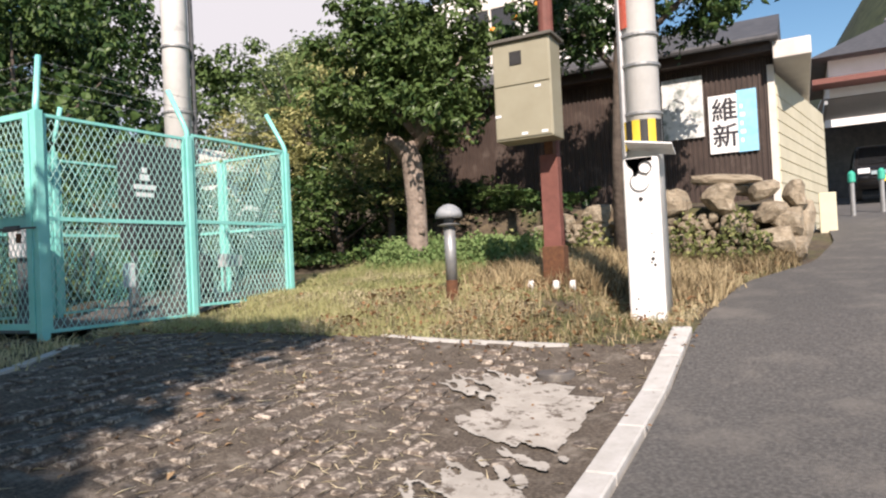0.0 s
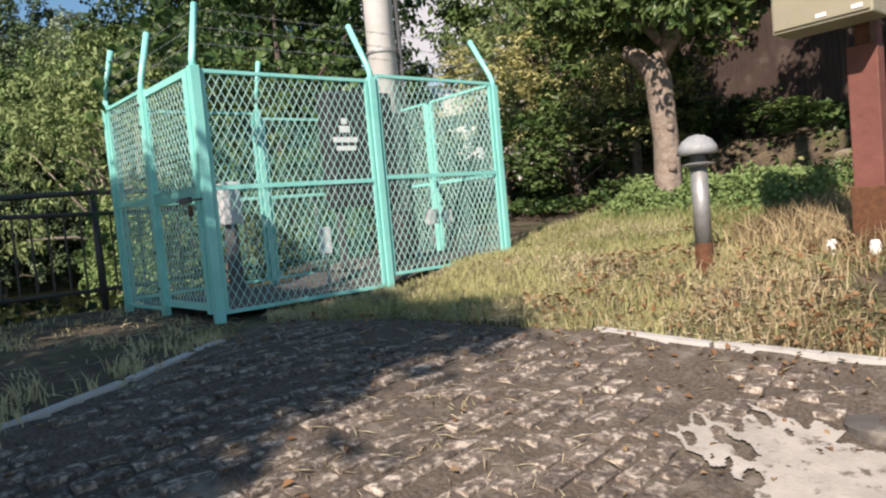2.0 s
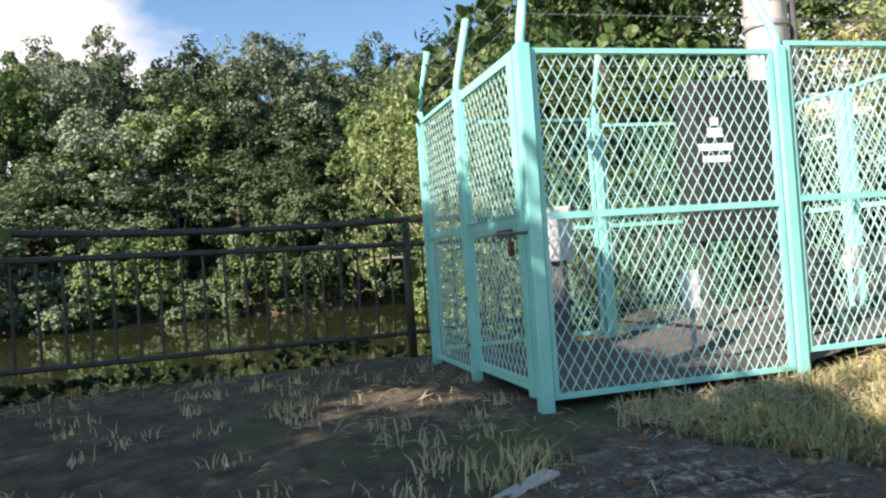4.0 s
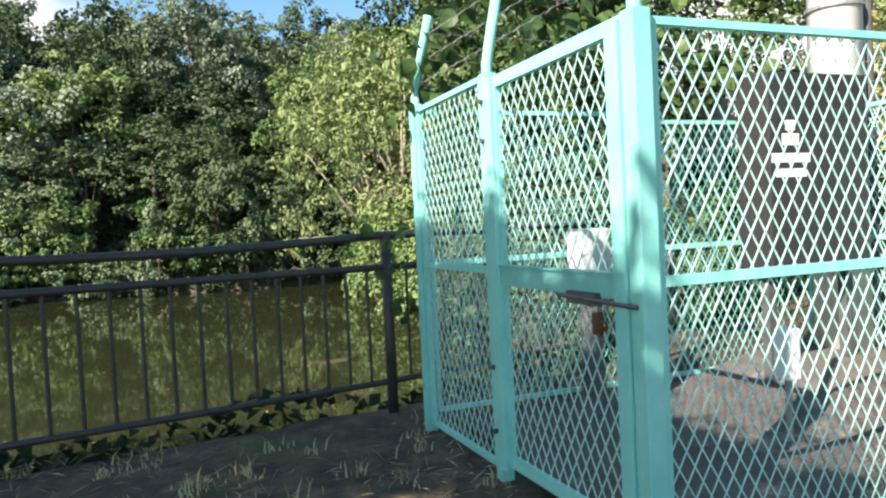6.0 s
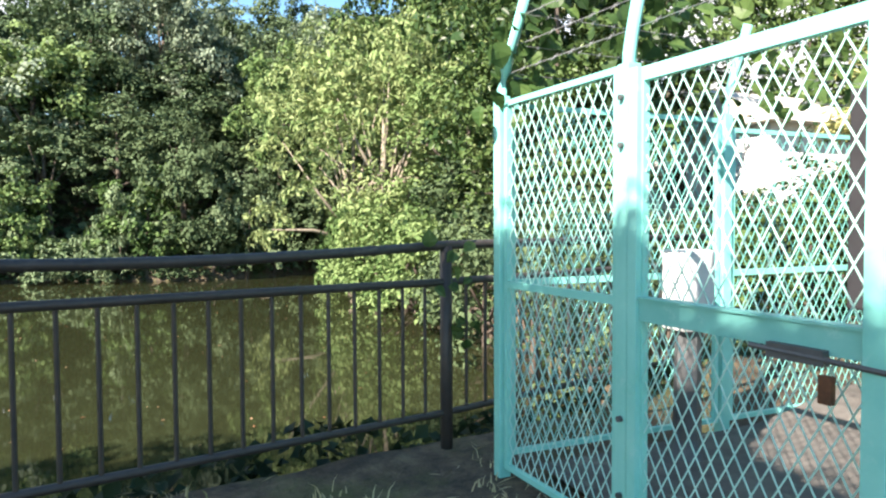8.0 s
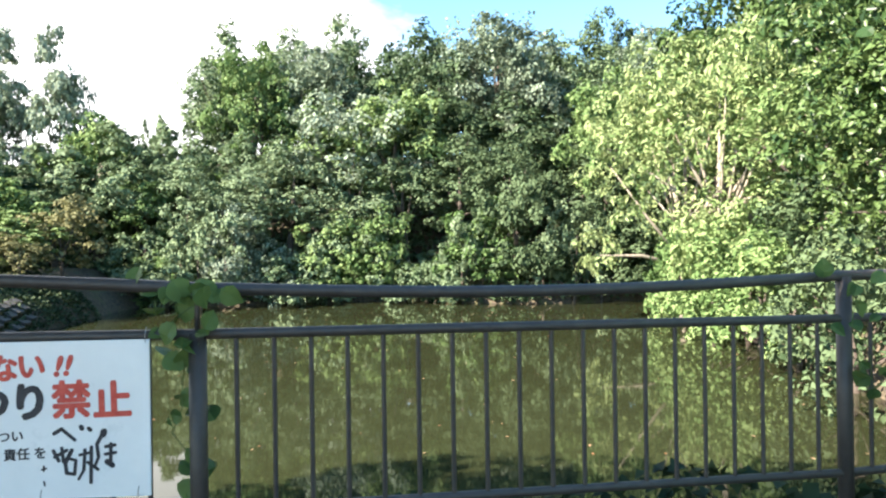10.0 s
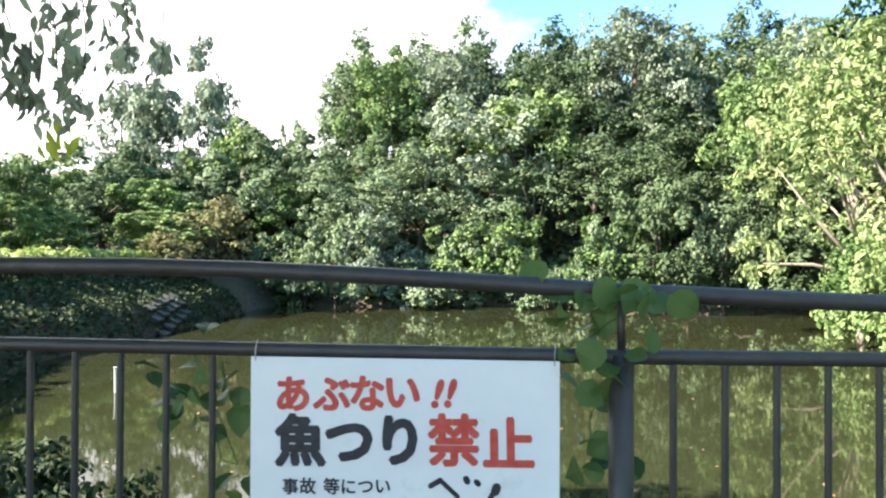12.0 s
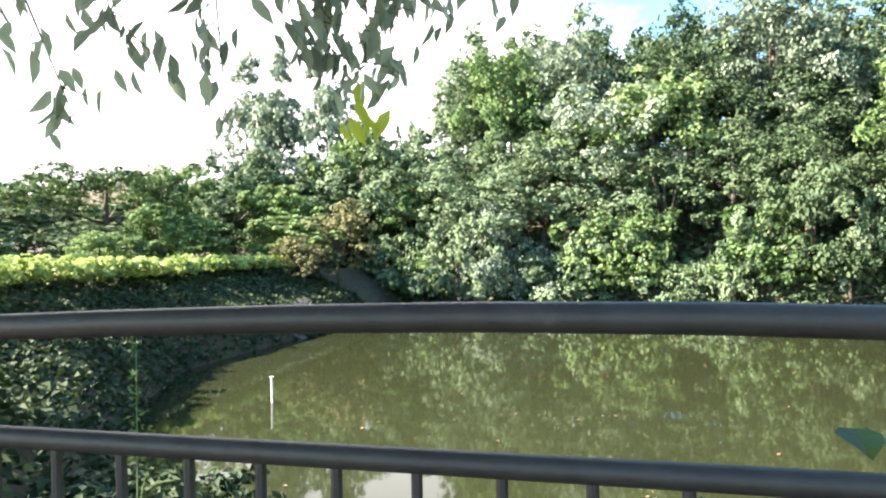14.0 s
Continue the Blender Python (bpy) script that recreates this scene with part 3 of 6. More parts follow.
for a, c in (((-1.2, 5.27), (-2.0, 5.14)), ((-2.02, 5.12), (-2.65, 4.99)), ((-3.35, 1.9), (-3.68, 2.7)), ((-3.7, 2.74), (-4.1, 3.35))):
    bm = bmesh.new()
    bar(bm, (*a, land_z(*a) - 0.025), (*c, land_z(*c) - 0.025), 0.09, 0.07)
    part("edging_block", bm, KERB, edging)


# ---- turquoise mesh cage ----
CX0, CX1, CY0, CY1 = -7.02, -5.05, 3.72, 6.71
ZB, ZT, ZM = 0.56, 2.36, 1.5
HX, SKEW = -6.09, 0.055


def front_y(x):
    """The gate's side stands slightly askew to the cage's flank."""
    return CY0 + SKEW * (x - CX1)


M_FRONT = Matrix.Translation((CX1, CY0, 0)) @ Matrix.Rotation(math.atan(SKEW), 4, "Z") @ Matrix.Translation((-CX1, -CY0, 0))


def fence_mesh(bm, a, b, z0, z1, pitch=0.064, tall=0.112, strand=0.0047):
    """Diamond mesh between two uprights: crossing flat strands, clipped to the panel."""
    a, b = Vector((*a, 0)), Vector((*b, 0))
    run = (b - a).length
    d = (b - a) / run
    h = z1 - z0
    slope = tall / pitch
    k = 0
    for sgn in (1, -1):
        s = -h / slope
        while s < run + h / slope:
            s0, s1 = (s, s + h / slope) if sgn > 0 else (s + h / slope, s)
            lo = max(0, min(s0, s1))
            hi = min(run, max(s0, s1))
            if hi - lo > 0.02:
                pts = []
                for u in (lo, hi):
                    t = (u - s0) / (s1 - s0)
                    pts.append(a + d * u + Vector((0, 0, z0 + h * t)))
                nrm = d.cross(Vector((0, 0, 1)))
                off = nrm * 0.002 * sgn
                bar(bm, pts[0] + off, pts[1] + off, strand, 0.0035, up=(d.x * 0.3, d.y * 0.3, 1))
            s += pitch
    return bm


cage = thing("mesh_cage", (0, 0, 0), "turquoise-painted steel mesh cage with barbed wire arms", "fence cage")


def cage_post(x, y, lean, w=0.065, top=ZT):
    z0 = land_z(x, y) - 0.05
    p = part("post", box(bmesh.new(), x - w / 2, x + w / 2, y - w / 2, y + w / 2, z0, top + 0.02, bevel=0.006), GREEN, cage)
    if lean is None:
        return p
    bm = bmesh.new()
    k = Vector(lean)
    tube(bm, [(x, y, top - 0.05), (x, y, top + 0.06), Vector((x, y, top + 0.14)) + k * 0.16, Vector((x, y, top + 0.5)) + k], 0.026, 8)
    part("arm", bm, GREEN, p, "bent arm for barbed wire", smooth=True)
    return p


for x, y, lean in ((CX1, CY0, (-0.1, 0.1, 0)), (CX1, 5.245, (-0.18, -0.06, 0)), (CX1, CY1, (-0.2, -0.08, 0)), (CX0, front_y(CX0), (0.14, 0.06, 0)),
                   (HX, front_y(HX), (-0.02, 0.1, 0)), (CX0, 5.1, (0.16, 0, 0)), (CX0, CY1, (0.14, -0.1, 0)), (-6.1, CY1, None)):
    cage_post(x, y, lean, 0.072 if (x, y) == (CX1, CY0) else 0.065, ZT + (0.06 if x == CX0 else 0.03 if x == HX else 0))


def cage_panel(a, b, z0, z1, zm, name="panel", fw=0.026, m=GREEN, wire=MESH_PAINT, strand=0.0047):
    """A framed panel with a middle rail and two fields of mesh."""
    A, B = Vector((*a, 0)), Vector((*b, 0))
    d = (B - A).normalized()
    A, B = A + d * 0.045, B - d * 0.045
    L = (B - A).length
    nrm = Vector((-d.y, d.x, 0)) * 0.015
    us, zs = (0, fw, L - fw, L), (z0, z0 + fw, zm - 0.017, zm + 0.017, z1 - fw, z1)
    bm = bmesh.new()
    g = [[bm.verts.new(A + d * u + Vector((0, 0, z)) - nrm) for u in us] for z in zs]
    for j in range(5):
        for i in range(3):
            if not (i == 1 and j in (1, 3)):
                bm.faces.new((g[j][i], g[j][i + 1], g[j + 1][i + 1], g[j + 1][i]))
    ex = bmesh.ops.extrude_face_region(bm, geom=bm.faces[:])
    bmesh.ops.translate(bm, vec=nrm * 2, verts=[q for q in ex["geom"] if isinstance(q, bmesh.types.BMVert)])
    bmesh.ops.recalc_face_normals(bm, faces=bm.faces[:])
    f = part(name, bm, m, cage)
    bm = bmesh.new()
    fence_mesh(bm, (A + d * fw).xy, (B - d * fw).xy, z0 + fw, zm - 0.017, strand=strand)
    fence_mesh(bm, (A + d * fw).xy, (B - d * fw).xy, zm + 0.017, z1 - fw, strand=strand)
    part("wire_mesh", bm, wire, f, "diamond-patterned expanded metal mesh")
    return f


cage_panel((CX1, CY0), (CX1, 5.245), ZB + 0.01, ZT, ZM)
cage_panel((CX1, 5.245), (CX1, CY1), ZB + 0.1, ZT + 0.05, ZM + 0.02)
cage_panel((CX0, front_y(CX0)), (HX, front_y(HX)), ZB, ZT + 0.05, ZM)
cage_panel((CX0, front_y(CX0)), (CX0, 5.1), ZB + 0.05, ZT + 0.05, ZM, wire=GREEN_DARK, strand=0.003)
cage_panel((CX0, 5.1), (CX0, CY1), ZB + 0.05, ZT, ZM, wire=GREEN_DARK, strand=0.003)
cage_panel((CX0, CY1), (-6.1, CY1), ZB + 0.1, ZT + 0.05, ZM)
cage_panel((-6.1, CY1), (CX1, CY1), ZB + 0.1, ZT + 0.05, ZM)
gate = cage_panel((HX, front_y(HX)), (CX1, CY0), ZB + 0.04, ZT + 0.02, ZM - 0.02, "gate", 0.05, GREEN)


def on_front(bm):
    bmesh.ops.transform(bm, matrix=M_FRONT, verts=bm.verts[:])
    return bm


part("gate_rail", on_front(boxes((HX + 0.05, -5.12, CY0 - 0.025, CY0 + 0.02, ZM - 0.06, ZM + 0.022), (HX + 0.05, -5.12, CY0 - 0.034, CY0 + 0.02, ZM + 0.022, ZM + 0.03))), GREEN_DARK, gate)
part("gate_stile", on_front(boxes((-5.158, -5.092, CY0 - 0.045, CY0 + 0.005, ZB + 0.02, ZT), bevel=0.004)), GREEN, gate)
part("gate_stile", on_front(boxes((HX + 0.038, HX + 0.085, CY0 - 0.04, CY0 + 0.005, ZB + 0.02, ZT + 0.02), bevel=0.004)), GREEN, gate)
bm = boxes((-5.44, -5.26, CY0 - 0.05, CY0 - 0.022, ZM - 0.09, ZM - 0.045))
tube(bm, [(-5.5, CY0 - 0.045, ZM - 0.065), (-5.04, CY0 - 0.045, ZM - 0.075)], 0.009, 6)
part("latch", on_front(bm), DARK_STEEL, gate, "sliding steel bolt")
part("padlock", on_front(boxes((-5.27, -5.23, CY0 - 0.06, CY0 - 0.035, ZM - 0.19, ZM - 0.11), bevel=0.006)), RUST, gate, "small rusty padlock")
for z in (0.75, 1.05, 2.1, 2.28):
    part("hinge_bolt", on_front(tubes((((HX, CY0 - 0.05, z), (HX, CY0 - 0.03, z)), 0.012))), DARK_STEEL, cage)
for k, zz in enumerate((2.55, 2.68, 2.82)):
    s = 0.3 + 0.33 * k
    ring = [(CX1 - 0.1 * s, CY0 + 0.1 * s, zz), (CX1 - 0.18 * s, 5.245 - 0.06 * s, zz + 0.01), (CX1 - 0.2 * s, CY1 - 0.08 * s, zz), (CX0 + 0.14 * s, CY1 - 0.1 * s, zz), (CX0 + 0.16 * s, 5.1, zz - 0.02), (CX0 + 0.14 * s, front_y(CX0) + 0.06 * s, zz), (HX - 0.02, front_y(HX) + 0.1 * s, zz), (CX1 - 0.1 * s, CY0 + 0.1 * s, zz)]
    bm = tubes((ring, 0.0022), seg=4)
    for p, q in zip(ring, ring[1:]):
        p, q = Vector(p), Vector(q)
        nb = int((q - p).length / 0.12)
        for i in range(1, nb):
            c = p.lerp(q, i / nb)
            for ax in (Vector((0.01, 0.012, 0.014)), Vector((-0.012, 0.01, 0.012))):
                bar(bm, c - ax, c + ax, 0.0025, 0.0025, up=(0.3, 1, 0.2))
    part("barbed_wire", bm, WIRE, cage, "strand of barbed wire")
tagged(sheet("cage_floor", np.linspace(CX0 + 0.06, CX1 - 0.06, 12), np.linspace(CY0 + 0.06, CY1 - 0.06, 14), lambda x, y: near_land(x, y) + 0.03, BED_FLOOR), "stained grey concrete floor inside the mesh cage", "floor", kind="structure")

# things inside the cage
board = thing("control_cabinet", (-6.45, 5.98, 0.56), "charcoal steel control cabinet with white notices", "cabinet")
part("body", boxes((-0.14, 0.12, -0.4, 0.4, 0.75, 1.98), bevel=0.012), CHARCOAL, board)
for yy in (-0.32, 0.32):
    part("leg", boxes((-0.03, 0.03, yy - 0.03, yy + 0.03, -0.02, 0.75)), DARK_STEEL, board)
bm = bmesh.new()
for i, (w, z, h) in enumerate(((0.07, 1.66, 0.06), (0.13, 1.575, 0.07), (0.3, 1.465, 0.055), (0.24, 1.375, 0.05))):
    box(bm, 0.122, 0.126, -0.24 - w / 2, -0.24 + w / 2, z - h / 2, z + h / 2)
part("notice", bm, SIGN_WHITE, board, "white stacked warning lettering bars")
valve = thing("valve_stand", (-6.74, 4.57, 0.56), "pale grey valve box on a dark pedestal", "valve box")
part("box", boxes((-0.09, 0.09, -0.1, 0.1, 0.68, 1.1), bevel=0.015), GREY_BOX, valve)
part("pedestal", tubes((((0, 0, -0.02), (0, 0, 0.1), (0, 0, 0.69)), [0.13, 0.075, 0.065])), DARK_STEEL, valve)
for yy, wide, tall, paint, word in ((5.05, 0.09, 0.25, SIGN_WHITE, "white"), (6.35, 0.14, 0.16, GREY_BOX, "grey"), (6.55, 0.1, 0.14, GREY_BOX, "grey")):
    st = thing("meter_box", (-5.75, yy, land_z(-5.75, yy)), "small %s plastic meter box on a thin pipe" % word, "meter box", "meters in the cage")
    part("pipe", tubes((((0, 0, 0), (0, 0, 0.42)), 0.016)), GALV, st)
    part("box", boxes((-0.04, 0.04, -wide / 2, wide / 2, 0.34, 0.34 + tall), bevel=0.008), paint, st)
pump = thing("pump", (-5.62, 5.86, land_z(-5.62, 5.86) + 0.02), "dark grey ribbed pump casing on the cage floor", "pump")
part("foot", boxes((-0.16, 0.16, -0.16, 0.16, 0, 0.04), bevel=0.006), DARK_STEEL, pump)
bm = bmesh.new()
tube(bm, [(0, 0, z) for z in (0.04, 0.06, 0.44, 0.5, 0.53)], [0.13, 0.14, 0.14, 0.12, 0.05], 18)
casing = part("casing", bm, CHARCOAL, pump, smooth=True)
for z in (0.12, 0.2, 0.28, 0.36, 0.44):
    part("rib", tubes((((0, 0, z), (0, 0, z + 0.012)), 0.15), seg=18), DARK_STEEL, casing)
part("outlet", tubes((((0.1, 0, 0.12), (0.22, 0, 0.12), (0.26, 0, 0.06), (0.26, 0, -0.02)), 0.03), seg=10), GALV, pump, "galvanised outlet pipe")


# ---- poles and posts ----
def utility_pole(x, y, r, h):
    z = land_z(x, y)
    p = thing("utility_pole", (x, y, z), "tall grey concrete utility pole", "utility pole")
    part("shaft", tubes((((0, 0, -0.3), (0, 0, h)), [r, r * 0.72]), seg=24), CONCRETE, p, smooth=True)
    return p


pole2 = utility_pole(-6.72, 6.6, 0.185, 9.5)
part("conduit", tubes((((0.1, 0.2, 0), (0.09, 0.18, 5)), 0.03)), DARK_STEEL, pole2, "dark cable conduit")
for z in (1.62, 2.35, 3.2):
    part("steel_band", tubes((((0, 0, z), (0, 0, z + 0.025)), 0.188), seg=24), GALV, pole2)

pole = utility_pole(-0.76, 6.2, 0.16, 9.5)
pole.location.z -= 0.06
pole["label"] = "concrete utility pole with a white guard plate and striped band"
part("conduit", tubes((((-0.14, -0.1, 0), (-0.13, -0.09, 3.0)), 0.028)), GALV, pole, "grey cable conduit")
for z in (1.7, 2.1, 2.35):
    part("steel_band", tubes((((0, 0, z), (0, 0, z + 0.02)), 0.167), seg=24), GALV, pole)


def shell(r, a0, a1, z0, z1, seg=14, thick=0.006):
    """A curved plate wrapped round a pole."""
    bm = bmesh.new()
    rows = []
    for k in range(seg + 1):
        a = a0 + (a1 - a0) * k / seg
        rows.append([bm.verts.new((rr * math.cos(a), rr * math.sin(a), z)) for rr, z in ((r, z0), (r + thick, z0), (r + thick, z1), (r, z1))])
    for p, q in zip(rows, rows[1:]):
        for i in range(4):
            bm.faces.new((p[i], q[i], q[(i + 1) % 4], p[(i + 1) % 4]))
    bm.faces.new(rows[0])
    bm.faces.new(rows[-1][::-1])
    return bm


bm = boxes((-0.13, 0.15, -0.24, -0.2, 0.0, 1.34), bevel=0.03)
plate = part("guard_plate", bm, PLATE, pole, "white steel guard plate with black marks")
bm = bmesh.new()
for k in range(20):
    a0, a1 = radians(40 + k * 15), radians(40 + (k + 1) * 15)
    bar(bm, (0.0 + 0.075 * math.cos(a0), -0.243, 1.14 + 0.075 * math.sin(a0)), (0.075 * math.cos(a1), -0.243, 1.14 + 0.075 * math.sin(a1)), 0.022, 0.004, up=(0, 1, 0))
part("ring_mark", bm, BLACK, plate, "painted black ring")
part("dot_mark", tubes((((0, -0.243, 1.0), (0, -0.247, 1.0)), 0.017), seg=10), BLACK, plate)
bm = bmesh.new()
for k in range(14):
    a0, a1 = radians(k * 360 / 14), radians((k + 1) * 360 / 14)
    bar(bm, (0.045 + 0.05 * math.cos(a0), -0.2435, 1.25 + 0.05 * math.sin(a0)), (0.045 + 0.05 * math.cos(a1), -0.2435, 1.25 + 0.05 * math.sin(a1)), 0.026, 0.004, up=(0, 1, 0))
part("ring_mark", bm, BLACK, plate)
bm = bmesh.new()
vs = [bm.verts.new((x, -0.2432, z)) for x, z in ((-0.11, 1.33), (0.1, 1.33), (0.1, 1.3), (0.03, 1.3), (0.0, 1.26), (-0.02, 1.19), (-0.045, 1.18), (-0.055, 1.24), (-0.09, 1.27))]
bm.faces.new(vs)
bmesh.ops.solidify(bm, geom=bm.faces[:], thickness=0.003)
part("tar_blotch", bm, BLACK, plate, "black tar-like blotch")
for x, z, r in ((0.07, 0.52, 0.014), (0.085, 0.47, 0.011), (0.06, 0.49, 0.008), (0.08, 0.57, 0.008), (0.07, 0.72, 0.006), (-0.06, 0.2, 0.008), (-0.08, 0.12, 0.009), (0.02, 0.1, 0.007)):
    part("dark_smudge", tubes((((x, -0.2425, z), (x, -0.2455, z)), r), seg=9), BLACK, plate)
bm = bmesh.new()
box(bm, -0.1, 0.26, -0.34, -0.1, 1.36, 1.372, m=Matrix.Translation((0, 0, 1.36)) @ Matrix.Rotation(radians(9), 4, "Y") @ Matrix.Rotation(radians(-14), 4, "X") @ Matrix.Translation((0, 0, -1.36)))
part("bent_flap", bm, PLATE, pole, "bent white metal flap")
for k in range(6):
    a0 = radians(-150 + k * 21)
    part("stripe", shell(0.17, a0, a0 + radians(21), 1.41, 1.65, 4), YELLOW if k % 2 == 0 else BLACK, pole)
part("sticker", shell(0.163, radians(-160), radians(-110), 2.42, 2.75, 8), ORANGE_RED, pole, "faded red sticker")

post = thing("meter_post", (-1.79, 6.84, land_z(-1.79, 6.84)), "red-oxide steel post carrying a beige electric cabinet", "cabinet post")
part("foot", boxes((-0.11, 0.11, -0.08, 0.08, -0.05, 0.4), bevel=0.01), RUST, post)
part("upright", boxes((-0.095, 0.085, -0.06, 0.06, 0.38, 1.3), bevel=0.008), RUST_RED, post)
part("neck", boxes((-0.045, 0.045, -0.05, 0.05, 1.3, 1.6), bevel=0.006), RUST, post)
part("mast", tubes((((-0.02, 0.12, 1.3), (-0.02, 0.12, 4.2)), 0.075), seg=12), RUST_RED, post)
cab = part("cabinet", boxes((-0.4, 0.18, -0.4, -0.1, 1.42, 2.36), bevel=0.012), BOX, post, "beige steel cabinet with two doors")
part("lower_door", boxes((-0.385, 0.165, -0.412, -0.398, 1.44, 1.93), bevel=0.004), BOX, cab)
part("upper_door", boxes((-0.385, 0.165, -0.412, -0.398, 1.945, 2.33), bevel=0.004), BOX, cab)
part("window", boxes((-0.22, -0.1, -0.42, -0.41, 2.13, 2.26), bevel=0.004), BLACK, cab, "small dark meter window")
part("hood", boxes((-0.43, 0.21, -0.44, -0.06, 2.36, 2.39), bevel=0.006), BOX_TOP, cab)
for x, z in ((0.1, 1.47), (-0.1, 1.47), (0.05, 1.9), (-0.36, 1.66)):
    part("label_plate", boxes((x - 0.03, x + 0.03, -0.417, -0.411, z - 0.012, z + 0.012)), SIGN_WHITE, cab)
for x, y in ((-1.98, 6.62), (-1.72, 6.6), (-1.58, 6.68)):
    z = land_z(x, y)
    st = thing("marker_stub", (x, y, z), "short pale concrete marker stub in the grass", "marker", "stubs at the post")
    part("stub", tubes((((0, 0, -0.05), (0, 0, 0.06), (0, 0, 0.09)), [0.036, 0.035, 0.024])), PLATE, st, smooth=True)

lamp = thing("bollard_lamp", (-2.54, 6.04, land_z(-2.54, 6.04) + 0.045), "weathered grey bollard lamp with a domed cap", "bollard lamp")
part("base", tubes((((0, 0, -0.1), (0, 0, 0.12)), 0.058), seg=14), RUST, lamp, "rusted foot")
part("shaft", tubes((((0, 0, 0.11), (0, 0, 0.62)), 0.055), seg=14), GALV, lamp, smooth=True)
part("collar", tubes((((0, 0, 0.62), (0, 0, 0.635), (0, 0, 0.65)), [0.06, 0.115, 0.06]), seg=18), GALV, lamp)
part("lens", tubes((((0, 0, 0.64), (0, 0, 0.73)), 0.05), seg=12), DARK_STEEL, lamp)
bm = bmesh.new()
tube(bm, [(0, 0, 0.7)] + [(0, 0, 0.7 + 0.13 * math.sin(a)) for a in (0.02, 0.4, 0.8, 1.2, 1.5)], [0.06] + [0.13 * math.cos(a) + 0.002 for a in (0.02, 0.4, 0.8, 1.2, 1.5)], 20)
part("dome", bm, GREY_DOME, lamp, "grey dome", smooth=True)
lid = thing("drain_lid", (-1.12, 4.72, land_z(-1.12, 4.72)), "small grey concrete lid beside the broken patch", "drain lid")
part("lid", tubes((((0, 0, -0.02), (0, 0, 0.022), (0, 0, 0.028)), [0.13, 0.13, 0.12]), seg=18), BED_FLOOR, lid)

# ---- railing by the pond ----
F = [(-8.33, 6.43), (-7.54, 3.525), (-6.78, 0.594), (-6.37, -2.3), (-5.9, -5.2)]
TOPS = [1.68, 1.68, 1.69, 1.733, 1.682]
railing = thing("railing", label="dark brown steel pipe railing along the pond", category="railing")


def rail_pts(z_at, drop=0.0, sag=True):
    pts = []
    for i in range(len(F) - 1):
        for k in range(8):
            t = k / 8
            x, y = F[i][0] * (1 - t) + F[i + 1][0] * t, F[i][1] * (1 - t) + F[i + 1][1] * t
            bow = 0.045 * math.sin(math.pi * t) if (sag and i == 2) else (-0.042 * math.sin(math.pi * t) if sag and i == 1 else 0)
            pts.append((x, y, z_at[i] * (1 - t) + z_at[i + 1] * t + bow - drop))
    pts.append((*F[-1], z_at[-1] - drop))
    return pts


MID, LOW = 1.503, 0.78
part("top_rail", tubes((rail_pts(TOPS), 0.026), seg=12), BROWN_RAIL, railing, smooth=True)
part("middle_rail", tubes((rail_pts([MID - 0.035, MID - 0.035, MID, MID + 0.016, MID + 0.01], sag=False), 0.022), seg=12), BROWN_RAIL, railing, smooth=True)
part("bottom_rail", tubes((rail_pts([LOW - 0.07, LOW - 0.07, LOW, LOW, LOW], sag=False), 0.02), seg=10), BROWN_RAIL, railing, smooth=True)
for (x, y), z in zip(F, TOPS):
    if (x, y) == F[2]:
        # this post ends at the middle rail, with a thin strut above it
        part("strut", tubes((((x, y, MID), (x, y, z)), 0.012), seg=8), BROWN_RAIL, railing, smooth=True)
        z = MID + 0.012
    part("post", tubes((((x, y, land_z(x, y) - 0.2), (x, y, z - 0.005)), 0.036), seg=12), BROWN_RAIL, railing, smooth=True)
picket = None
for i in range(len(F) - 1):
    for k in range(1, 20):
        t = k / 20 + (0.016 if i == 2 else 0)
        x, y = F[i][0] * (1 - t) + F[i + 1][0] * t, F[i][1] * (1 - t) + F[i + 1][1] * t
        if picket is None:
            picket = part("picket", tubes((((0, 0, LOW - 0.01), (0, 0, MID)), 0.0105), seg=8), BROWN_RAIL, railing)
            picket.location = (x, y, -0.05 if i == 0 else -0.035 * (1 - t) if i == 1 else 0)
        else:
            o = link_mesh("picket", picket.data, None, railing)
            o.location = (x, y, -0.045 if i == 0 else -0.04 * (1 - t) if i == 1 else 0)

# ---- warning sign on the railing ----
d2 = Vector((F[3][0] - F[2][0], F[3][1] - F[2][1], 0)).normalized()
S0 = Vector((F[2][0], F[2][1], 0)) + d2 * 0.178
nrm = Vector((-d2.y, d2.x, 0))
nrm = nrm if nrm.x > 0 else -nrm
SW, SH, SZ = 0.905, 0.625, 1.492
centre = S0 + d2 * SW / 2 + nrm * 0.034
sx = -d2
M_SIGN = Matrix(((sx.x, 0, nrm.x, centre.x), (sx.y, 0, nrm.y, centre.y), (0, 1, 0, SZ - SH / 2), (0, 0, 0, 1)))
# the sign's own axes: x to the reader's right, y up, z towards the reader
if M_SIGN.to_3x3().determinant() < 0:
    M_SIGN = Matrix(((-sx.x, 0, nrm.x, centre.x), (-sx.y, 0, nrm.y, centre.y), (0, 1, 0, SZ - SH / 2), (0, 0, 0, 1)))
sign = thing("warning_sign", label="white board warning against fishing, hung on the railing", category="sign")
sign.matrix_world = M_SIGN
part("board", boxes((-SW / 2, SW / 2, -SH / 2, SH / 2, -0.006, 0.004), bevel=0.002), SIGN_WHITE, sign)
T = lambda x, y, a=0: pose(x, y, 0.0058, 0, 0, a)
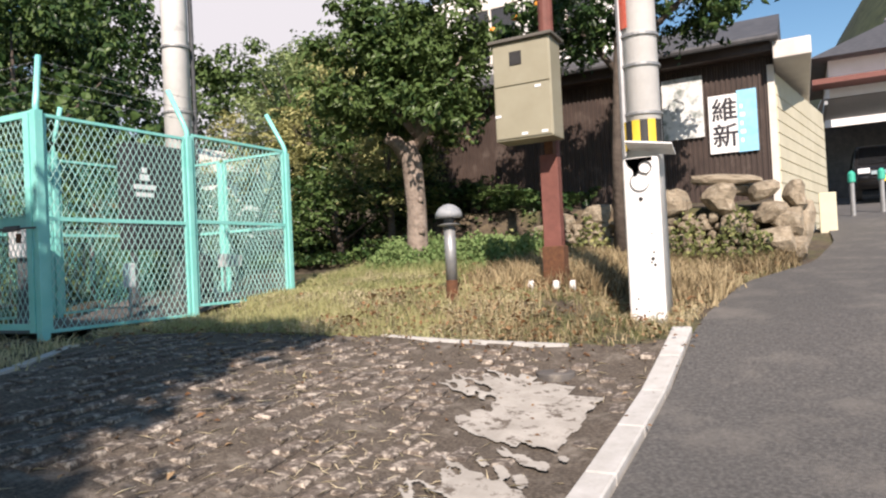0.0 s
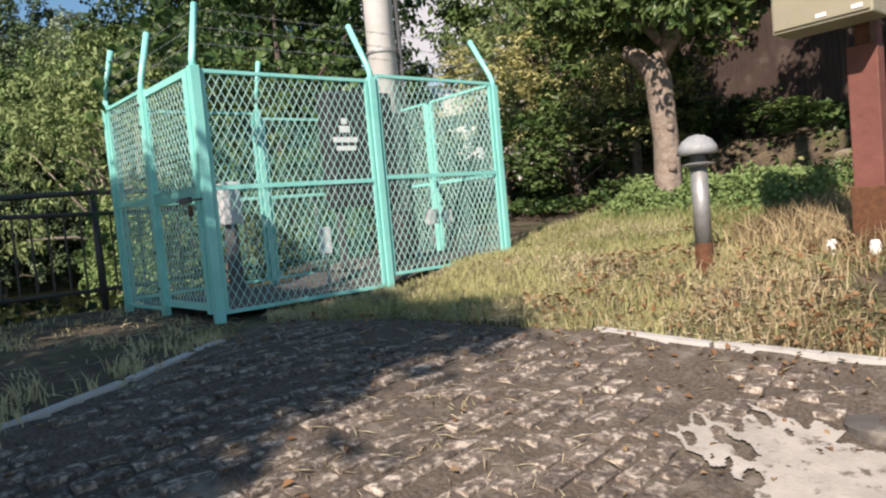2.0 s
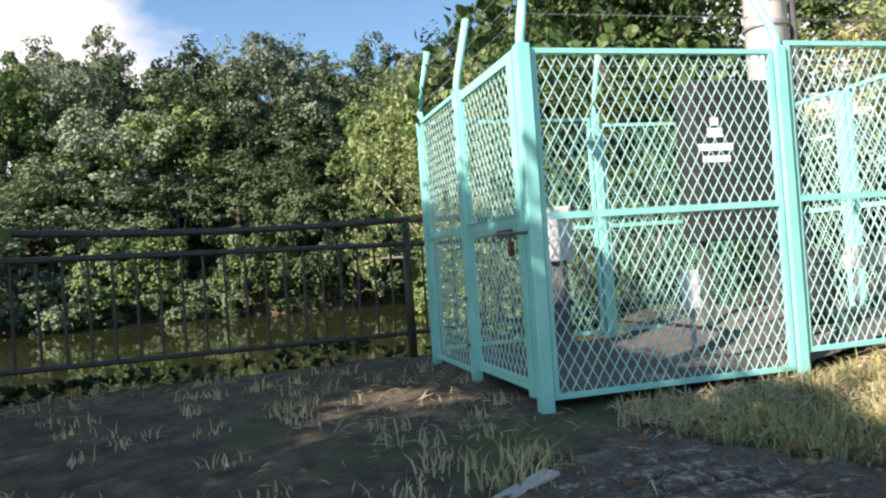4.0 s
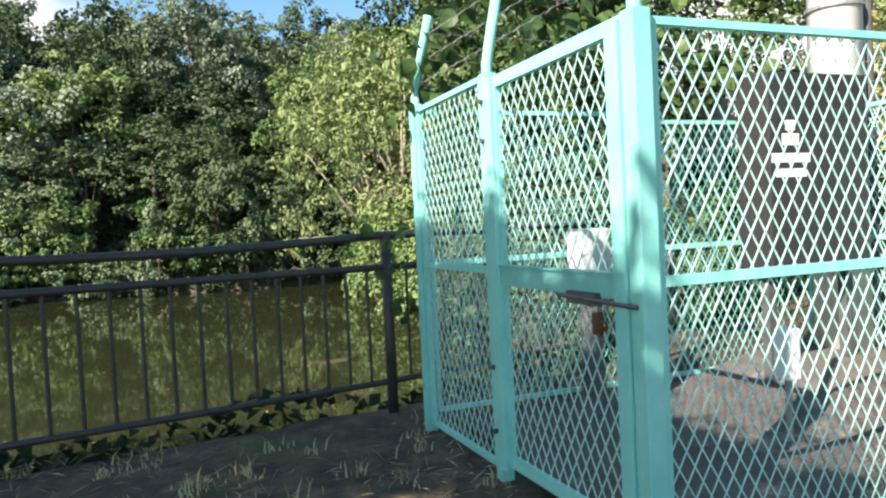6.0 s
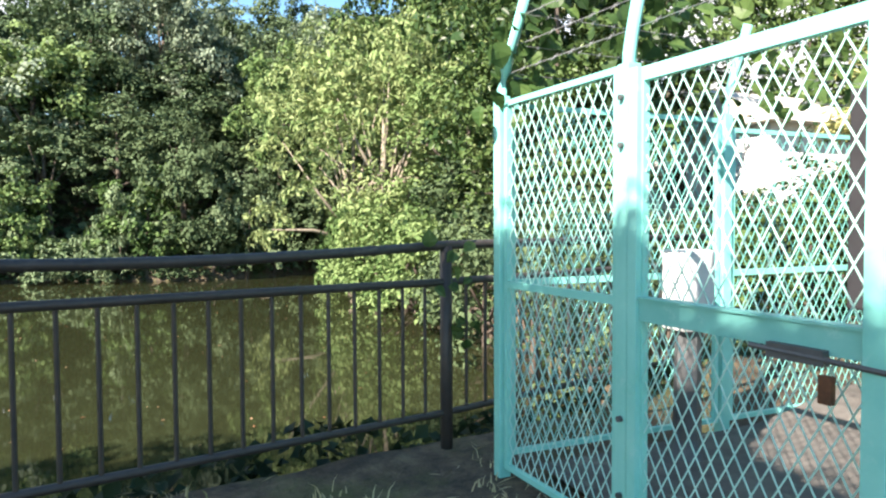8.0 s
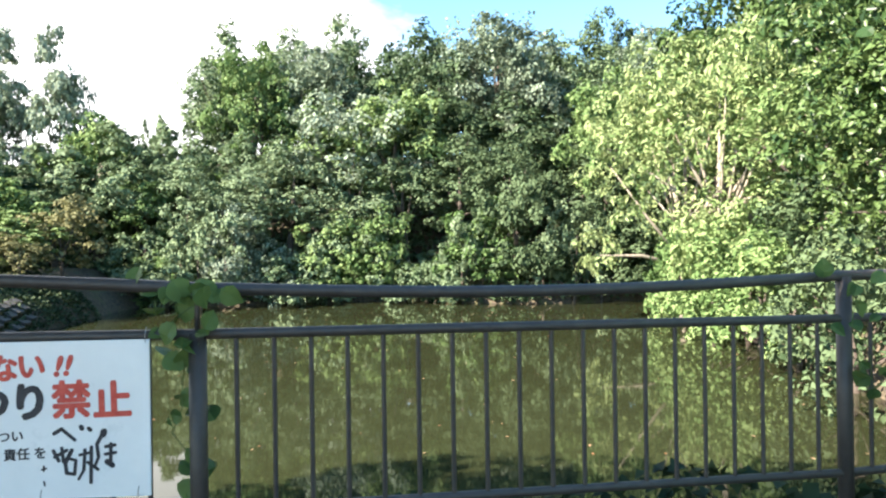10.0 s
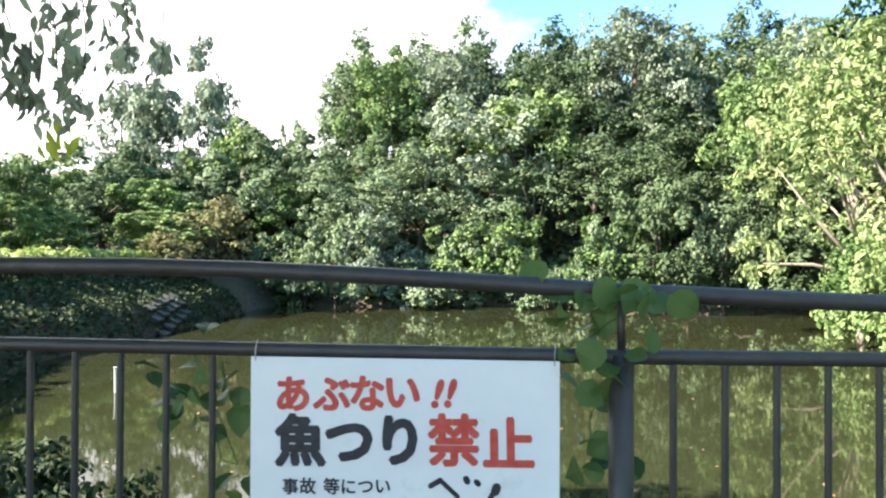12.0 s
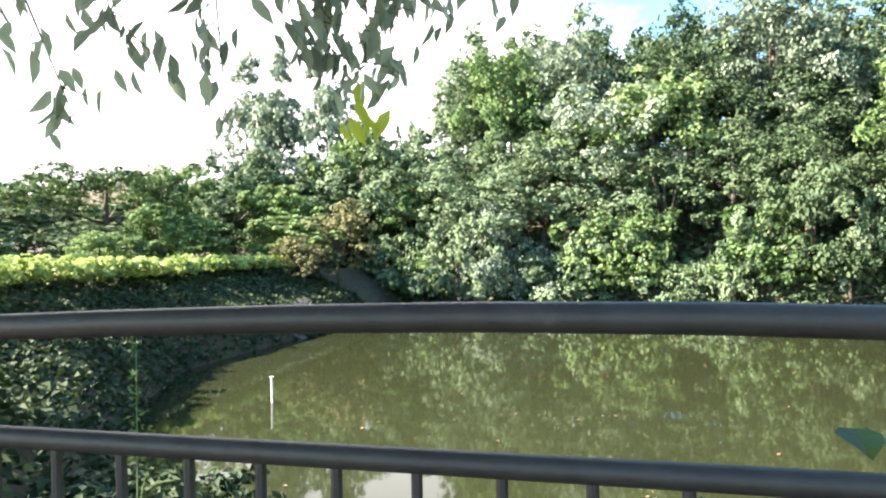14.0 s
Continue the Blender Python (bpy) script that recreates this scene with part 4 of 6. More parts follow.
for ch, x, y in (("あ", -0.325, 0.197), ("ぶ", -0.207, 0.2), ("な", -0.103, 0.203), ("い", 0.0, 0.21), ("!", 0.103, 0.21), ("!", 0.14, 0.212)):
    writing("red_character", ch, 0.112, INK_RED, sign, T(x, y, -16 if ch == "!" else 2), 0.0045, 1.0)
for ch, x, y, ink in (("魚", -0.302, 0.058, 0), ("つ", -0.155, 0.062, 0), ("り", -0.006, 0.066, 0), ("禁", 0.151, 0.07, 1), ("止", 0.308, 0.064, 1)):
    writing("large_character", ch, 0.155, INK_RED if ink else INK_BLACK, sign, T(x, y, 1), 0.0078 if not ink else 0.0058, 0.98)
for ch, x, y in (("事", -0.33, -0.07), ("故", -0.278, -0.067), ("等", -0.207, -0.066), ("に", -0.157, -0.065), ("つ", -0.106, -0.062), ("い", -0.056, -0.06), ("一", -0.207, -0.136), ("責", -0.084, -0.134), ("任", -0.034, -0.132), ("を", 0.03, -0.13)):
    writing("small_character", ch, 0.05, INK_BLACK, sign, T(x, y), 0.0009)


def brush(bm, pts, w, z):
    """One flat brush stroke along a few points of the board, tapering to its end."""
    for k, (a, c) in enumerate(zip(pts, pts[1:])):
        wk = w * (1 - 0.35 * k / max(1, len(pts) - 1))
        bar(bm, (*a, z + 0.0001 * k), (*c, z + 0.0001 * k), wk, 0.0012, up=(a[1] - c[1], c[0] - a[0], 0))
        for q in (a, c):
            tube(bm, [(*q, z - 0.0006), (*q, z + 0.0007 + 0.0001 * k)], wk / 2, 8)


for k, (w, pts) in enumerate(((0.016, ((0.084, -0.052), (0.112, -0.035), (0.162, -0.08))), (0.018, ((0.186, -0.028), (0.19, -0.036))), (0.016, ((0.216, -0.036), (0.222, -0.042))), (0.026, ((0.274, -0.05), (0.27, -0.062))), (0.015, ((0.268, -0.06), (0.246, -0.1), (0.252, -0.15), (0.236, -0.19))),
                            (0.014, ((0.08, -0.12), (0.1, -0.16))), (0.014, ((0.085, -0.145), (0.13, -0.12))), (0.013, ((0.112, -0.11), (0.118, -0.165))), (0.016, ((0.15, -0.12), (0.125, -0.17), (0.13, -0.21), (0.16, -0.215), (0.165, -0.16), (0.13, -0.15))), (0.013, ((0.2, -0.12), (0.195, -0.2), (0.175, -0.235))), (0.012, ((0.18, -0.14), (0.225, -0.13))), (0.014, ((0.225, -0.11), (0.222, -0.25))), (0.012, ((0.21, -0.17), (0.25, -0.2))),
                            (0.014, ((0.28, -0.11), (0.315, -0.105))), (0.013, ((0.278, -0.14), (0.318, -0.135))), (0.014, ((0.3, -0.1), (0.298, -0.17))), (0.022, ((0.285, -0.17), (0.305, -0.185))), (0.007, ((0.043, -0.18), (0.043, -0.198))), (0.007, ((0.035, -0.193), (0.052, -0.189))), (0.007, ((0.043, -0.24), (0.046, -0.256))), (0.006, ((-0.163, -0.122), (-0.16, -0.15))))):
    bm = bmesh.new()
    brush(bm, pts, w, 0.0052 + 0.0003 * (k % 3))
    part("brush_stroke", bm, INK_BLACK, sign, "smeared black brush stroke")
for x, y in ((-SW / 2 + 0.015, SH / 2), (SW / 2 - 0.015, SH / 2), (0.03, -SH / 2), (SW / 2 - 0.05, -SH / 2)):
    bm = tubes((((x, y - 0.012, 0.006), (x, y + 0.02, 0.008), (x + 0.004, y + 0.05, 0.0)), 0.002), seg=5)
    part("wire_tie", bm, WIRE, sign)

# ---- trees ----
def place(form, x, y, wide, tall, turn, dz=-0.1):
    return copy_thing(form, pose(x, y, land_z(x, y) + dz, 0, 0, turn) @ Matrix.Diagonal((wide, wide, tall, 1)))


def retire(*forms):
    """Take the pattern trees themselves out of the scene."""
    for t in forms:
        for o in (*t.children_recursive, t):
            bpy.data.objects.remove(o)


WOOD = "wood on the far shore"
wood_forms = [
    tree_form("broadleaf_tree", LEAF_FAR, 8.0, 2.7, 3.1, 44, 150, 0.215, label="dense mid-green broadleaf tree on the far shore", group=WOOD, clump_r=0.85),
    tree_form("broadleaf_tree", LEAF_FAR, 8.0, 2.4, 3.3, 40, 155, 0.215, label="dense mid-green broadleaf tree on the far shore", group=WOOD, clump_r=0.8),
    tree_form("oak_tree", LEAF_GREY, 8.0, 2.8, 3.0, 46, 145, 0.215, label="grey-green oak in the far wood", group=WOOD, clump_r=0.8),
    tree_form("shady_tree", LEAF_SHADE_PAINTED, 8.0, 2.7, 3.2, 42, 150, 0.215, label="broadleaf tree in the far wood with shade painted into its leaves", group=WOOD, clump_r=0.85),
    tree_form("broadleaf_tree", LEAF_BRIGHT, 8.0, 2.5, 3.2, 42, 150, 0.215, label="sunlit bright green tree in the far wood", group=WOOD, clump_r=0.85),
]
shrub_forms = [
    tree_form("shore_shrub", LEAF_BRIGHT, 4.0, 2.1, 1.9, 26, 140, 0.2, label="leafy shrub hanging over the water's edge", category="shrub", group="shrubs on the far shore", clump_r=0.65),
    tree_form("shore_shrub", LEAF_GREY, 4.0, 2.0, 1.9, 36, 130, 0.175, label="leafy shrub hanging over the water's edge", category="shrub", group="shrubs on the far shore", clump_r=0.6),
    tree_form("shore_shrub", LEAF_FAR, 4.0, 2.2, 1.9, 27, 140, 0.2, label="leafy shrub hanging over the water's edge", category="shrub", group="shrubs on the far shore", clump_r=0.65),
    tree_form("shore_shrub", LEAF_SHADE_PAINTED, 4.0, 2.1, 1.9, 26, 140, 0.2, label="leafy shrub over the water's edge with shade painted into its leaves", category="shrub", group="shrubs on the far shore", clump_r=0.65),
]
RT = random.Random(5)


def wood_top(y):
    return float(np.interp(y, [-22, -18.5, -14, -8, -4, 4, 13, 25], [13.4, 17.8, 18.6, 18.2, 17.9, 17.7, 18.2, 19.0]))


for x, share, gap, pick in ((-44.0, 0.42, 3.0, (0, 1, 4, 2)), (-46.8, 0.62, 3.4, (0, 1, 2, 4, 0)), (-50.5, 0.8, 3.8, (2, 0, 1, 4)), (-55, 0.93, 4.0, (0, 2, 1)), (-60, 1.03, 4.4, (1, 2, 0))):
    y = float(np.interp(x, [-60, -55, -50.5, -46.8, -44], [-18.5, -17.2, -15.8, -15.2, -18.5])) + RT.uniform(-0.6, 0.6)
    while y < 24 + (-44 - x) * 0.6:
        if x > -48 and 4.6 < y < 7.2:
            # a deep recess in the wood's edge
            y = 7.4
        xx = x + RT.uniform(-1.1, 1.1)
        h = max(4.5, wood_top(y) * share * RT.uniform(0.9, 1.07) - land_z(xx, y))
        w = RT.uniform(0.82, 1.12) * min(1.25, 0.75 + h / 22)
        kind = RT.choice(pick)
        # past y 1.5 most trees take the leaves with painted-in shade
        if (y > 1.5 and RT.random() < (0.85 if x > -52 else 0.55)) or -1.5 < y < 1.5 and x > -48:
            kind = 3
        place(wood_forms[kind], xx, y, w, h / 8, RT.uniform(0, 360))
        y += gap * RT.uniform(0.75, 1.25)
for kind, x, y, top, r in ((2, -49.5, 2.8, 17.0, 1.35), (2, -48.5, 5.0, 13.5, 1.0), (4, -42.6, 8.4, 11.0, 0.95), (4, -46.5, -13.2, 14.4, 1.05), (2, -49, -9.6, 15.2, 1.2), (3, -42.0, 3.4, 7.6, 0.85), (0, -41.6, -15.4, 7.2, 0.85), (4, -42.2, -17.6, 6.4, 0.8), (0, -41.0, -12.6, 5.4, 0.8)):
    place(wood_forms[kind], x, y, r, (top - land_z(x, y)) / 8, RT.uniform(0, 360))
y = -16.5
while y < 13:
    # beyond y 2 most shrubs carry the shade-coloured leaves
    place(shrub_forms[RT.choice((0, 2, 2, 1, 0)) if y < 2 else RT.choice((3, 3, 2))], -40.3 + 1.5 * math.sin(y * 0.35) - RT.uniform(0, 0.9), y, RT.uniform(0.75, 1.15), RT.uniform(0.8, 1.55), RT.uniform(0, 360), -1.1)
    y += RT.uniform(1.1, 2.0)

# trees beyond the left shore
LEFT = "trees beyond the shore"
left_forms = {
    "tall": tree_form("tall_tree", LEAF_GREY, 8.0, 2.0, 3.9, 48, 140, 0.26, label="tall airy grey-green tree behind the bank", group=LEFT, clump_r=0.78),
    "dark": tree_form("dark_tree", LEAF_FAR, 8.0, 2.6, 3.95, 52, 145, 0.27, label="shady green tree behind the bank", group=LEFT, clump_r=0.75),
    "pine": tree_form("spreading_pine", LEAF_DARK, 6.0, 3.0, 1.5, 75, 90, 0.25, label="dark flat-topped pine behind the bank", group=LEFT, clump_r=0.6, width=0.35),
    "bush": tree_form("yellowing_bush", LEAF_DULL, 4.0, 1.9, 1.9, 34, 60, 0.22, label="yellowing autumn bush behind the bank", category="bush", group=LEFT, clump_r=0.5),
    "bright": tree_form("bright_tree", LEAF_BRIGHT, 6.0, 2.2, 2.9, 60, 90, 0.26, label="bright green young tree behind the bank", group=LEFT, clump_r=0.6),
}
base_h = {"tall": 8, "dark": 8, "pine": 6, "bush": 4, "bright": 6}
for kind, x, y, top, r in (
        ("pine", -26.5, -24.3, 5.7, 1.0), ("bright", -25.6, -20.6, 4.1, 0.55), ("dark", -35, -24.5, 7.2, 0.85), ("tall", -44, -29.9, 13.9, 0.98), ("tall", -44, -27.7, 13.8, 0.95),
        ("tall", -44, -24.3, 13.9, 0.85), ("dark", -50, -21.3, 11.1, 0.4), ("bright", -44, -22, 10.2, 1.1), ("dark", -43, -18.4, 9.0, 1.0), ("bush", -34, -17.6, 4.1, 0.9), ("dark", -44, -21.8, 9.6, 1.3),
        ("dark", -24, -22.5, 3.2, 0.75), ("bright", -34.8, -21.4, 5.6, 0.9), ("dark", -25, -28, 4.6, 1.2), ("dark", -59, -20.5, 10.0, 1.0), ("dark", -46, -24, 8.0, 1.1), ("bright", -30, -24.2, 6.2, 0.85),
        ("dark", -32, -29, 4.6, 1.3), ("dark", -20, -25, 4.0, 1.0), ("bush", -31.2, -17.8, 2.6, 0.7), ("bright", -22, -19.5, 2.9, 0.5), ("dark", -36.5, -27, 6, 1.2), ("dark", -41, -26.5, 7.5, 1.3), ("dark", -29, -33, 5.6, 1.5), ("dark", -23, -33, 5.2, 1.5), ("dark", -17, -29, 4.6, 1.3), ("dark", -31, -37, 7.0, 1.7), ("dark", -25.5, -39, 7.0, 1.7), ("dark", -20, -35, 5.8, 1.5), ("dark", -14, -24, 3.6, 1.1), ("bright", -33, -19.6, 3.9, 0.9), ("dark", -41, -22.6, 6.8, 1.0), ("dark", -50, -22, 9.0, 1.1), ("dark", -54, -20.5, 9.5, 1.0), ("bright", -29, -22, 3.8, 0.8), ("dark", -38, -33, 6, 1.6), ("dark", -45, -33, 8.5, 1.6)):
    place(left_forms[kind], x, y, r, max(1.5, top - land_z(x, y)) / base_h[kind], RT.uniform(0, 360))

# trees on the near shore
RIGHT = "trees on the near shore"
right_forms = {
    "yellow": tree_form("yellowing_tree", LEAF_YELLOW, 8.0, 3.6, 3.6, 68, 105, 0.23, label="pale yellow-green tree leaning over the pond", group=RIGHT, clump_r=0.75, bark=TWIG, width=0.4, limbs=16),
    "mid": tree_form("broadleaf_tree", LEAF_BRIGHT, 8.0, 3.2, 3.5, 68, 105, 0.2, label="leafy green tree on the near shore", group=RIGHT, clump_r=0.7, width=0.42),
    "dark": tree_form("evergreen_tree", LEAF_DARK, 9.0, 3.4, 4.0, 76, 110, 0.24, label="tall dark evergreen above the shore", group=RIGHT, clump_r=0.85),
    # same form as the bright shrub, with shade put into the leaf colour
    "low": tree_form("shady_shrub", LEAF_SHADE_PAINTED, 3.0, 1.5, 1.45, 46, 60, 0.14, label="leafy shrub behind the water's edge with shade painted into its leaves", category="shrub", group="shrubs on the near shore", clump_r=0.42),
    "shrub": tree_form("waterside_shrub", LEAF_BRIGHT, 3.0, 1.5, 1.45, 46, 60, 0.14, label="bright leafy shrub at the water's edge", category="shrub", group="shrubs on the near shore", clump_r=0.42),
}
right_h = {"low": 3, "yellow": 8, "mid": 8, "dark": 9, "shrub": 3}
for kind, x, y, top, r in (
        ("yellow", -28.5, 9.9, 9.2, 1.05), ("yellow", -31.0, 9.4, 8.6, 0.95), ("mid", -24.5, 11.9, 7.6, 1.0), ("mid", -21, 12.6, 7.0, 0.95), ("yellow", -25.5, 13.8, 9.2, 0.95), ("dark", -30, 15.5, 14.0, 1.25),
        ("dark", -25, 17.5, 13.5, 1.2), ("dark", -23, 14.3, 10.5, 1.0), ("dark", -17.6, 10.6, 6.0, 0.6), ("dark", -19.0, 11.6, 10.0, 0.9), ("dark", -11, 16.5, 4.8, 0.8), ("dark", -35, 15, 14.5, 1.2), ("dark", -38.5, 13.4, 13.5, 1.1), ("dark", -20, 29, 13.0, 1.3), ("dark", -26.5, 30, 13.5, 1.3), ("dark", -15.5, 26, 10.0, 1.1),
        ("shrub", -27, 9.4, 2.6, 1.3), ("shrub", -25, 9.6, 3.0, 1.2), ("shrub", -23.5, 9.4, 2.4, 1.3), ("low", -22, 10.4, 3.6, 1.3), ("shrub", -20.5, 9.2, 2.2, 1.2), ("low", -17.5, 8.8, 2.0, 1.1), ("low", -14.8, 8.4, 1.8, 1.0), ("shrub", -29.5, 9.6, 3.0, 1.3), ("low", -12.4, 8.0, 1.5, 0.75), ("low", -10.6, 7.9, 1.7, 0.6), ("low", -19, 10.6, 2.8, 0.95), ("low", -15.6, 10.2, 2.6, 0.9), ("low", -12.4, 9.8, 2.0, 0.8), ("shrub", -31, 9.8, 2.0, 1.0), ("shrub", -34.5, 10.6, 2.4, 1.1), ("low", -10.2, 9.4, 2.2, 0.6)):
    place(right_forms[kind], x, y, r, max(1.2, top - land_z(x, y)) / right_h[kind], RT.uniform(0, 360), -0.3)

# garden trees and shrubs round the grass bed
GARDEN = "shrubs behind the grass bed"
garden_forms = {
    "autumn": tree_form("autumn_tree", LEAF_AUTUMN, 4.6, 1.3, 1.9, 70, 60, 0.13, label="thin yellowing tree behind the mesh cage", group=GARDEN, clump_r=0.34, width=0.4),
    "dark": tree_form("dark_shrub", LEAF_DARK, 2.2, 1.0, 1.05, 50, 55, 0.1, label="dark evergreen shrub in the shade", category="shrub", group=GARDEN, clump_r=0.28),
    "yellow": tree_form("yellow_green_tree", LEAF_YELLOW, 4.6, 1.3, 1.9, 60, 60, 0.14, label="pale yellow-green tree behind the mesh cage", group=GARDEN, clump_r=0.36, width=0.35),
}
garden_h = {"autumn": 4.6, "dark": 2.2, "yellow": 4.6}
for kind, x, y, top, r in (
        ("autumn", -6.0, 11.4, 4.8, 0.8), ("autumn", -7.6, 11.8, 5.4, 1.05), ("yellow", -9.4, 12.4, 5.6, 1.1), ("yellow", -7.0, 13.8, 6.4, 1.0), ("autumn", -9.0, 10.6, 4.2, 0.8), ("yellow", -10.0, 13.2, 5.0, 0.9), ("autumn", -5.6, 9.9, 3.3, 0.62),
        ("dark", -5.3, 10.3, 2.6, 0.9), ("dark", -6.6, 9.9, 2.5, 1.0), ("dark", -8.0, 9.7, 2.6, 1.05), ("dark", -9.4, 9.4, 2.6, 1.1), ("dark", -4.4, 10.6, 2.4, 0.75), ("dark", -7.2, 11, 3.6, 1.1), ("dark", -3.6, 10.7, 2.0, 0.55), ("dark", -8.9, 8.2, 2.0, 0.8), ("dark", -10.8, 10.4, 2.3, 1.2)):
    place(garden_forms[kind], x, y, r, (top - land_z(x, y)) / garden_h[kind], RT.uniform(0, 360))
weed_form = tree_form("weedy_bush", LEAF_BANK_SHADED, 2.0, 0.75, 0.85, 40, 55, 0.13, label="weedy bush on the slope below the railing, shade painted into its leaves", category="bush", group="bushes below the railing", clump_r=0.26, bark=TWIG)
for x, y, top, r in ((-9.3, -4.7, 0.05, 0.95), (-9.0, -4.0, -0.1, 0.8), (-9.7, -5.4, 0.0, 1.0), (-9.5, -3.3, -0.5, 0.7), (-9.7, -2.6, -0.68, 0.6), (-8.7, -5.2, 0.2, 1.0), (-10.3, -6.3, -0.1, 1.0), (-9.1, -3.4, -0.35, 0.7), (-10.1, -4.6, -0.55, 0.7), (-9.9, -1.8, -0.75, 0.5), (-10.0, -4.7, -0.2, 0.8), (-10.2, -4.0, -0.3, 0.75), (-10.5, -5.3, -0.1, 0.85), (-9.9, -3.4, -0.5, 0.7)):
    place(weed_form, x, y, r, max(0.35, top - land_z(x, y)) / 2.0, RT.uniform(0, 360))
retire(weed_form, *wood_forms, *shrub_forms, *left_forms.values(), *right_forms.values(), *garden_forms.values())

# the pruned tree on the grass
z0 = land_z(-4.55, 8.9)
pruned = thing("pruned_tree", (-4.55, 8.9, z0), "pruned pale-barked tree with a dark glossy crown", "tree")
bm = tubes((((0, 0, -0.2), (0, 0, 0.1), (0.03, -0.02, 0.8), (0.0, -0.05, 1.5), (-0.06, -0.1, 1.75)), [0.22, 0.16, 0.14, 0.15, 0.13]),
           (((-0.02, -0.06, 1.5), (-0.2, -0.14, 1.78), (-0.32, -0.2, 1.86)), [0.12, 0.1, 0.085]), (((0, -0.04, 1.5), (0.1, 0.05, 1.9), (0.12, 0.1, 2.6), (0.1, 0.1, 3.6)), [0.11, 0.1, 0.07, 0.03]),
           (((0.05, 0, 1.7), (0.5, 0.1, 2.3), (0.8, 0.1, 2.9)), [0.06, 0.05, 0.02]), (((0.05, 0, 1.9), (-0.5, 0.1, 2.5), (-0.8, 0.2, 3.1)), [0.06, 0.05, 0.02]), seg=12)
for z in (0.45, 0.9, 1.2):
    tube(bm, [(0.1, -0.08, z), (0.17, -0.12, z + 0.03)], [0.05, 0.035], 8)
part("trunk", bm, BARK_PALE, pruned, "pale knotty bark", smooth=True)
cc = crown_clumps(210, 1.25, 1.15, 1.3, 2.5, 0.25)
p, out = clump_points(cc, 0.32 * (0.7 + 0.6 * R.rand(210)), 96)
link_mesh("crown", leaves_mesh("crown", p, out, 0.11, 0.055, LEAF_DARK), None, pruned)

# the tree in front of the house
z0 = land_z(-1.75, 9.4)
house_tree = thing("garden_tree", (-1.75, 9.4, z0), "dark-leaved tree bearing a few orange fruit before the house", "tree")
part("trunk", tubes((((0, 0, -0.2), (0.02, 0, 1.4), (0.1, 0, 2.8), (0.3, 0.1, 4.2)), [0.1, 0.075, 0.06, 0.03]), (((0.1, 0, 2.6), (0.9, 0.1, 3.3), (1.7, 0.2, 3.7)), [0.05, 0.035, 0.015]), (((0.08, 0, 2.5), (-0.6, 0.1, 3.4)), [0.05, 0.02])), BARK, house_tree, smooth=True)
cc = np.concatenate([crown_clumps(110, 1.3, 0.9, 0.8, 3.25, 0.3) + np.array([0.55, 0.1, 0]), crown_clumps(40, 1.0, 0.8, 0.9, 3.1, 0.3) + np.array([-0.9, 0.4, 0])])
p, out = clump_points(cc, 0.27 * (0.7 + 0.6 * R.rand(len(cc))), 50)
link_mesh("crown", leaves_mesh("crown", p, out, 0.12, 0.05, LEAF_DARK, droop=0.3), None, house_tree)
for x, y, z in ((-1.25, -0.2, 3.45), (-1.6, -0.15, 3.35), (-1.1, -0.25, 3.75), (-0.9, -0.2, 3.55)):
    bm = bmesh.new()
    bmesh.ops.create_icosphere(bm, subdivisions=2, radius=0.055, matrix=Matrix.Translation((x, y, z)) @ Matrix.Diagonal((1, 1, 0.85, 1)))
    part("fruit", bm, FRUIT, house_tree, "orange fruit", smooth=True)

# the cherry whose crown shades the path
z0 = land_z(-3.6, -5.6)
cherry = thing("cherry_tree", (-3.6, -5.6, z0), "spreading cherry tree whose twigs droop over the railing", "tree")
part("trunk", tubes((((0, 0, -0.3), (0, 0, 0.3), (0.1, 0.1, 1.6), (0.0, 0.3, 2.8), (0.2, 0.6, 5.5)), [0.3, 0.22, 0.19, 0.16, 0.05]), (((0, 0.1, 1.9), (-1.8, 1.2, 3.1), (-3.6, 2.2, 3.5), (-4.3, 3.0, 3.35)), [0.13, 0.09, 0.055, 0.02]),
                    (((0, 0.2, 2.4), (1.4, 1.4, 3.6), (2.9, 2.4, 4.3)), [0.12, 0.08, 0.03]), (((0, 0.2, 2.6), (-1.0, 2.0, 3.9), (-1.6, 3.3, 4.4)), [0.11, 0.07, 0.03]), (((0, 0.2, 2.4), (-2.6, -0.6, 3.8), (-4.6, -1.0, 4.2)), [0.11, 0.07, 0.03])), BARK, cherry, smooth=True)
RC = np.random.RandomState(3)
cc = np.stack([RC.uniform(-5.0, 4.6, 1350), RC.uniform(-2.5, 5.6, 1350), RC.uniform(3.7, 6.3, 1350)], 1)
# lopsided, unseen crown, clipped by where its shadow lands by lane and cage
shadow_x, shadow_y = cc[:, 0] - 3.6 - 0.615 * cc[:, 2], cc[:, 1] - 5.6 + 1.128 * cc[:, 2]
cc = cc[(shadow_y < 4.7 + 0.9 * (RC.rand(1350) < 0.025)) & (shadow_x < np.interp(shadow_y, [-4, 2.2, 4.6], [-0.2, -2.25, -3.0])) & (np.abs(cc[:, 0] + 0.2) < 4.7)]
# holes cut along the sun's line let flecks of light reach the soil
for gx, gy, gr in ((-5.7, 3.0, 0.2), (-4.9, 2.3, 0.15), (-6.6, 2.2, 0.15), (-5.4, 1.0, 0.2)):
    cc = cc[np.hypot(cc[:, 0] - 3.6 - 0.615 * cc[:, 2] - gx, cc[:, 1] - 5.6 + 1.128 * cc[:, 2] - gy) > gr + 0.28]
p, out = clump_points(cc, 0.45 * (0.7 + 0.6 * R.rand(len(cc))), 104)
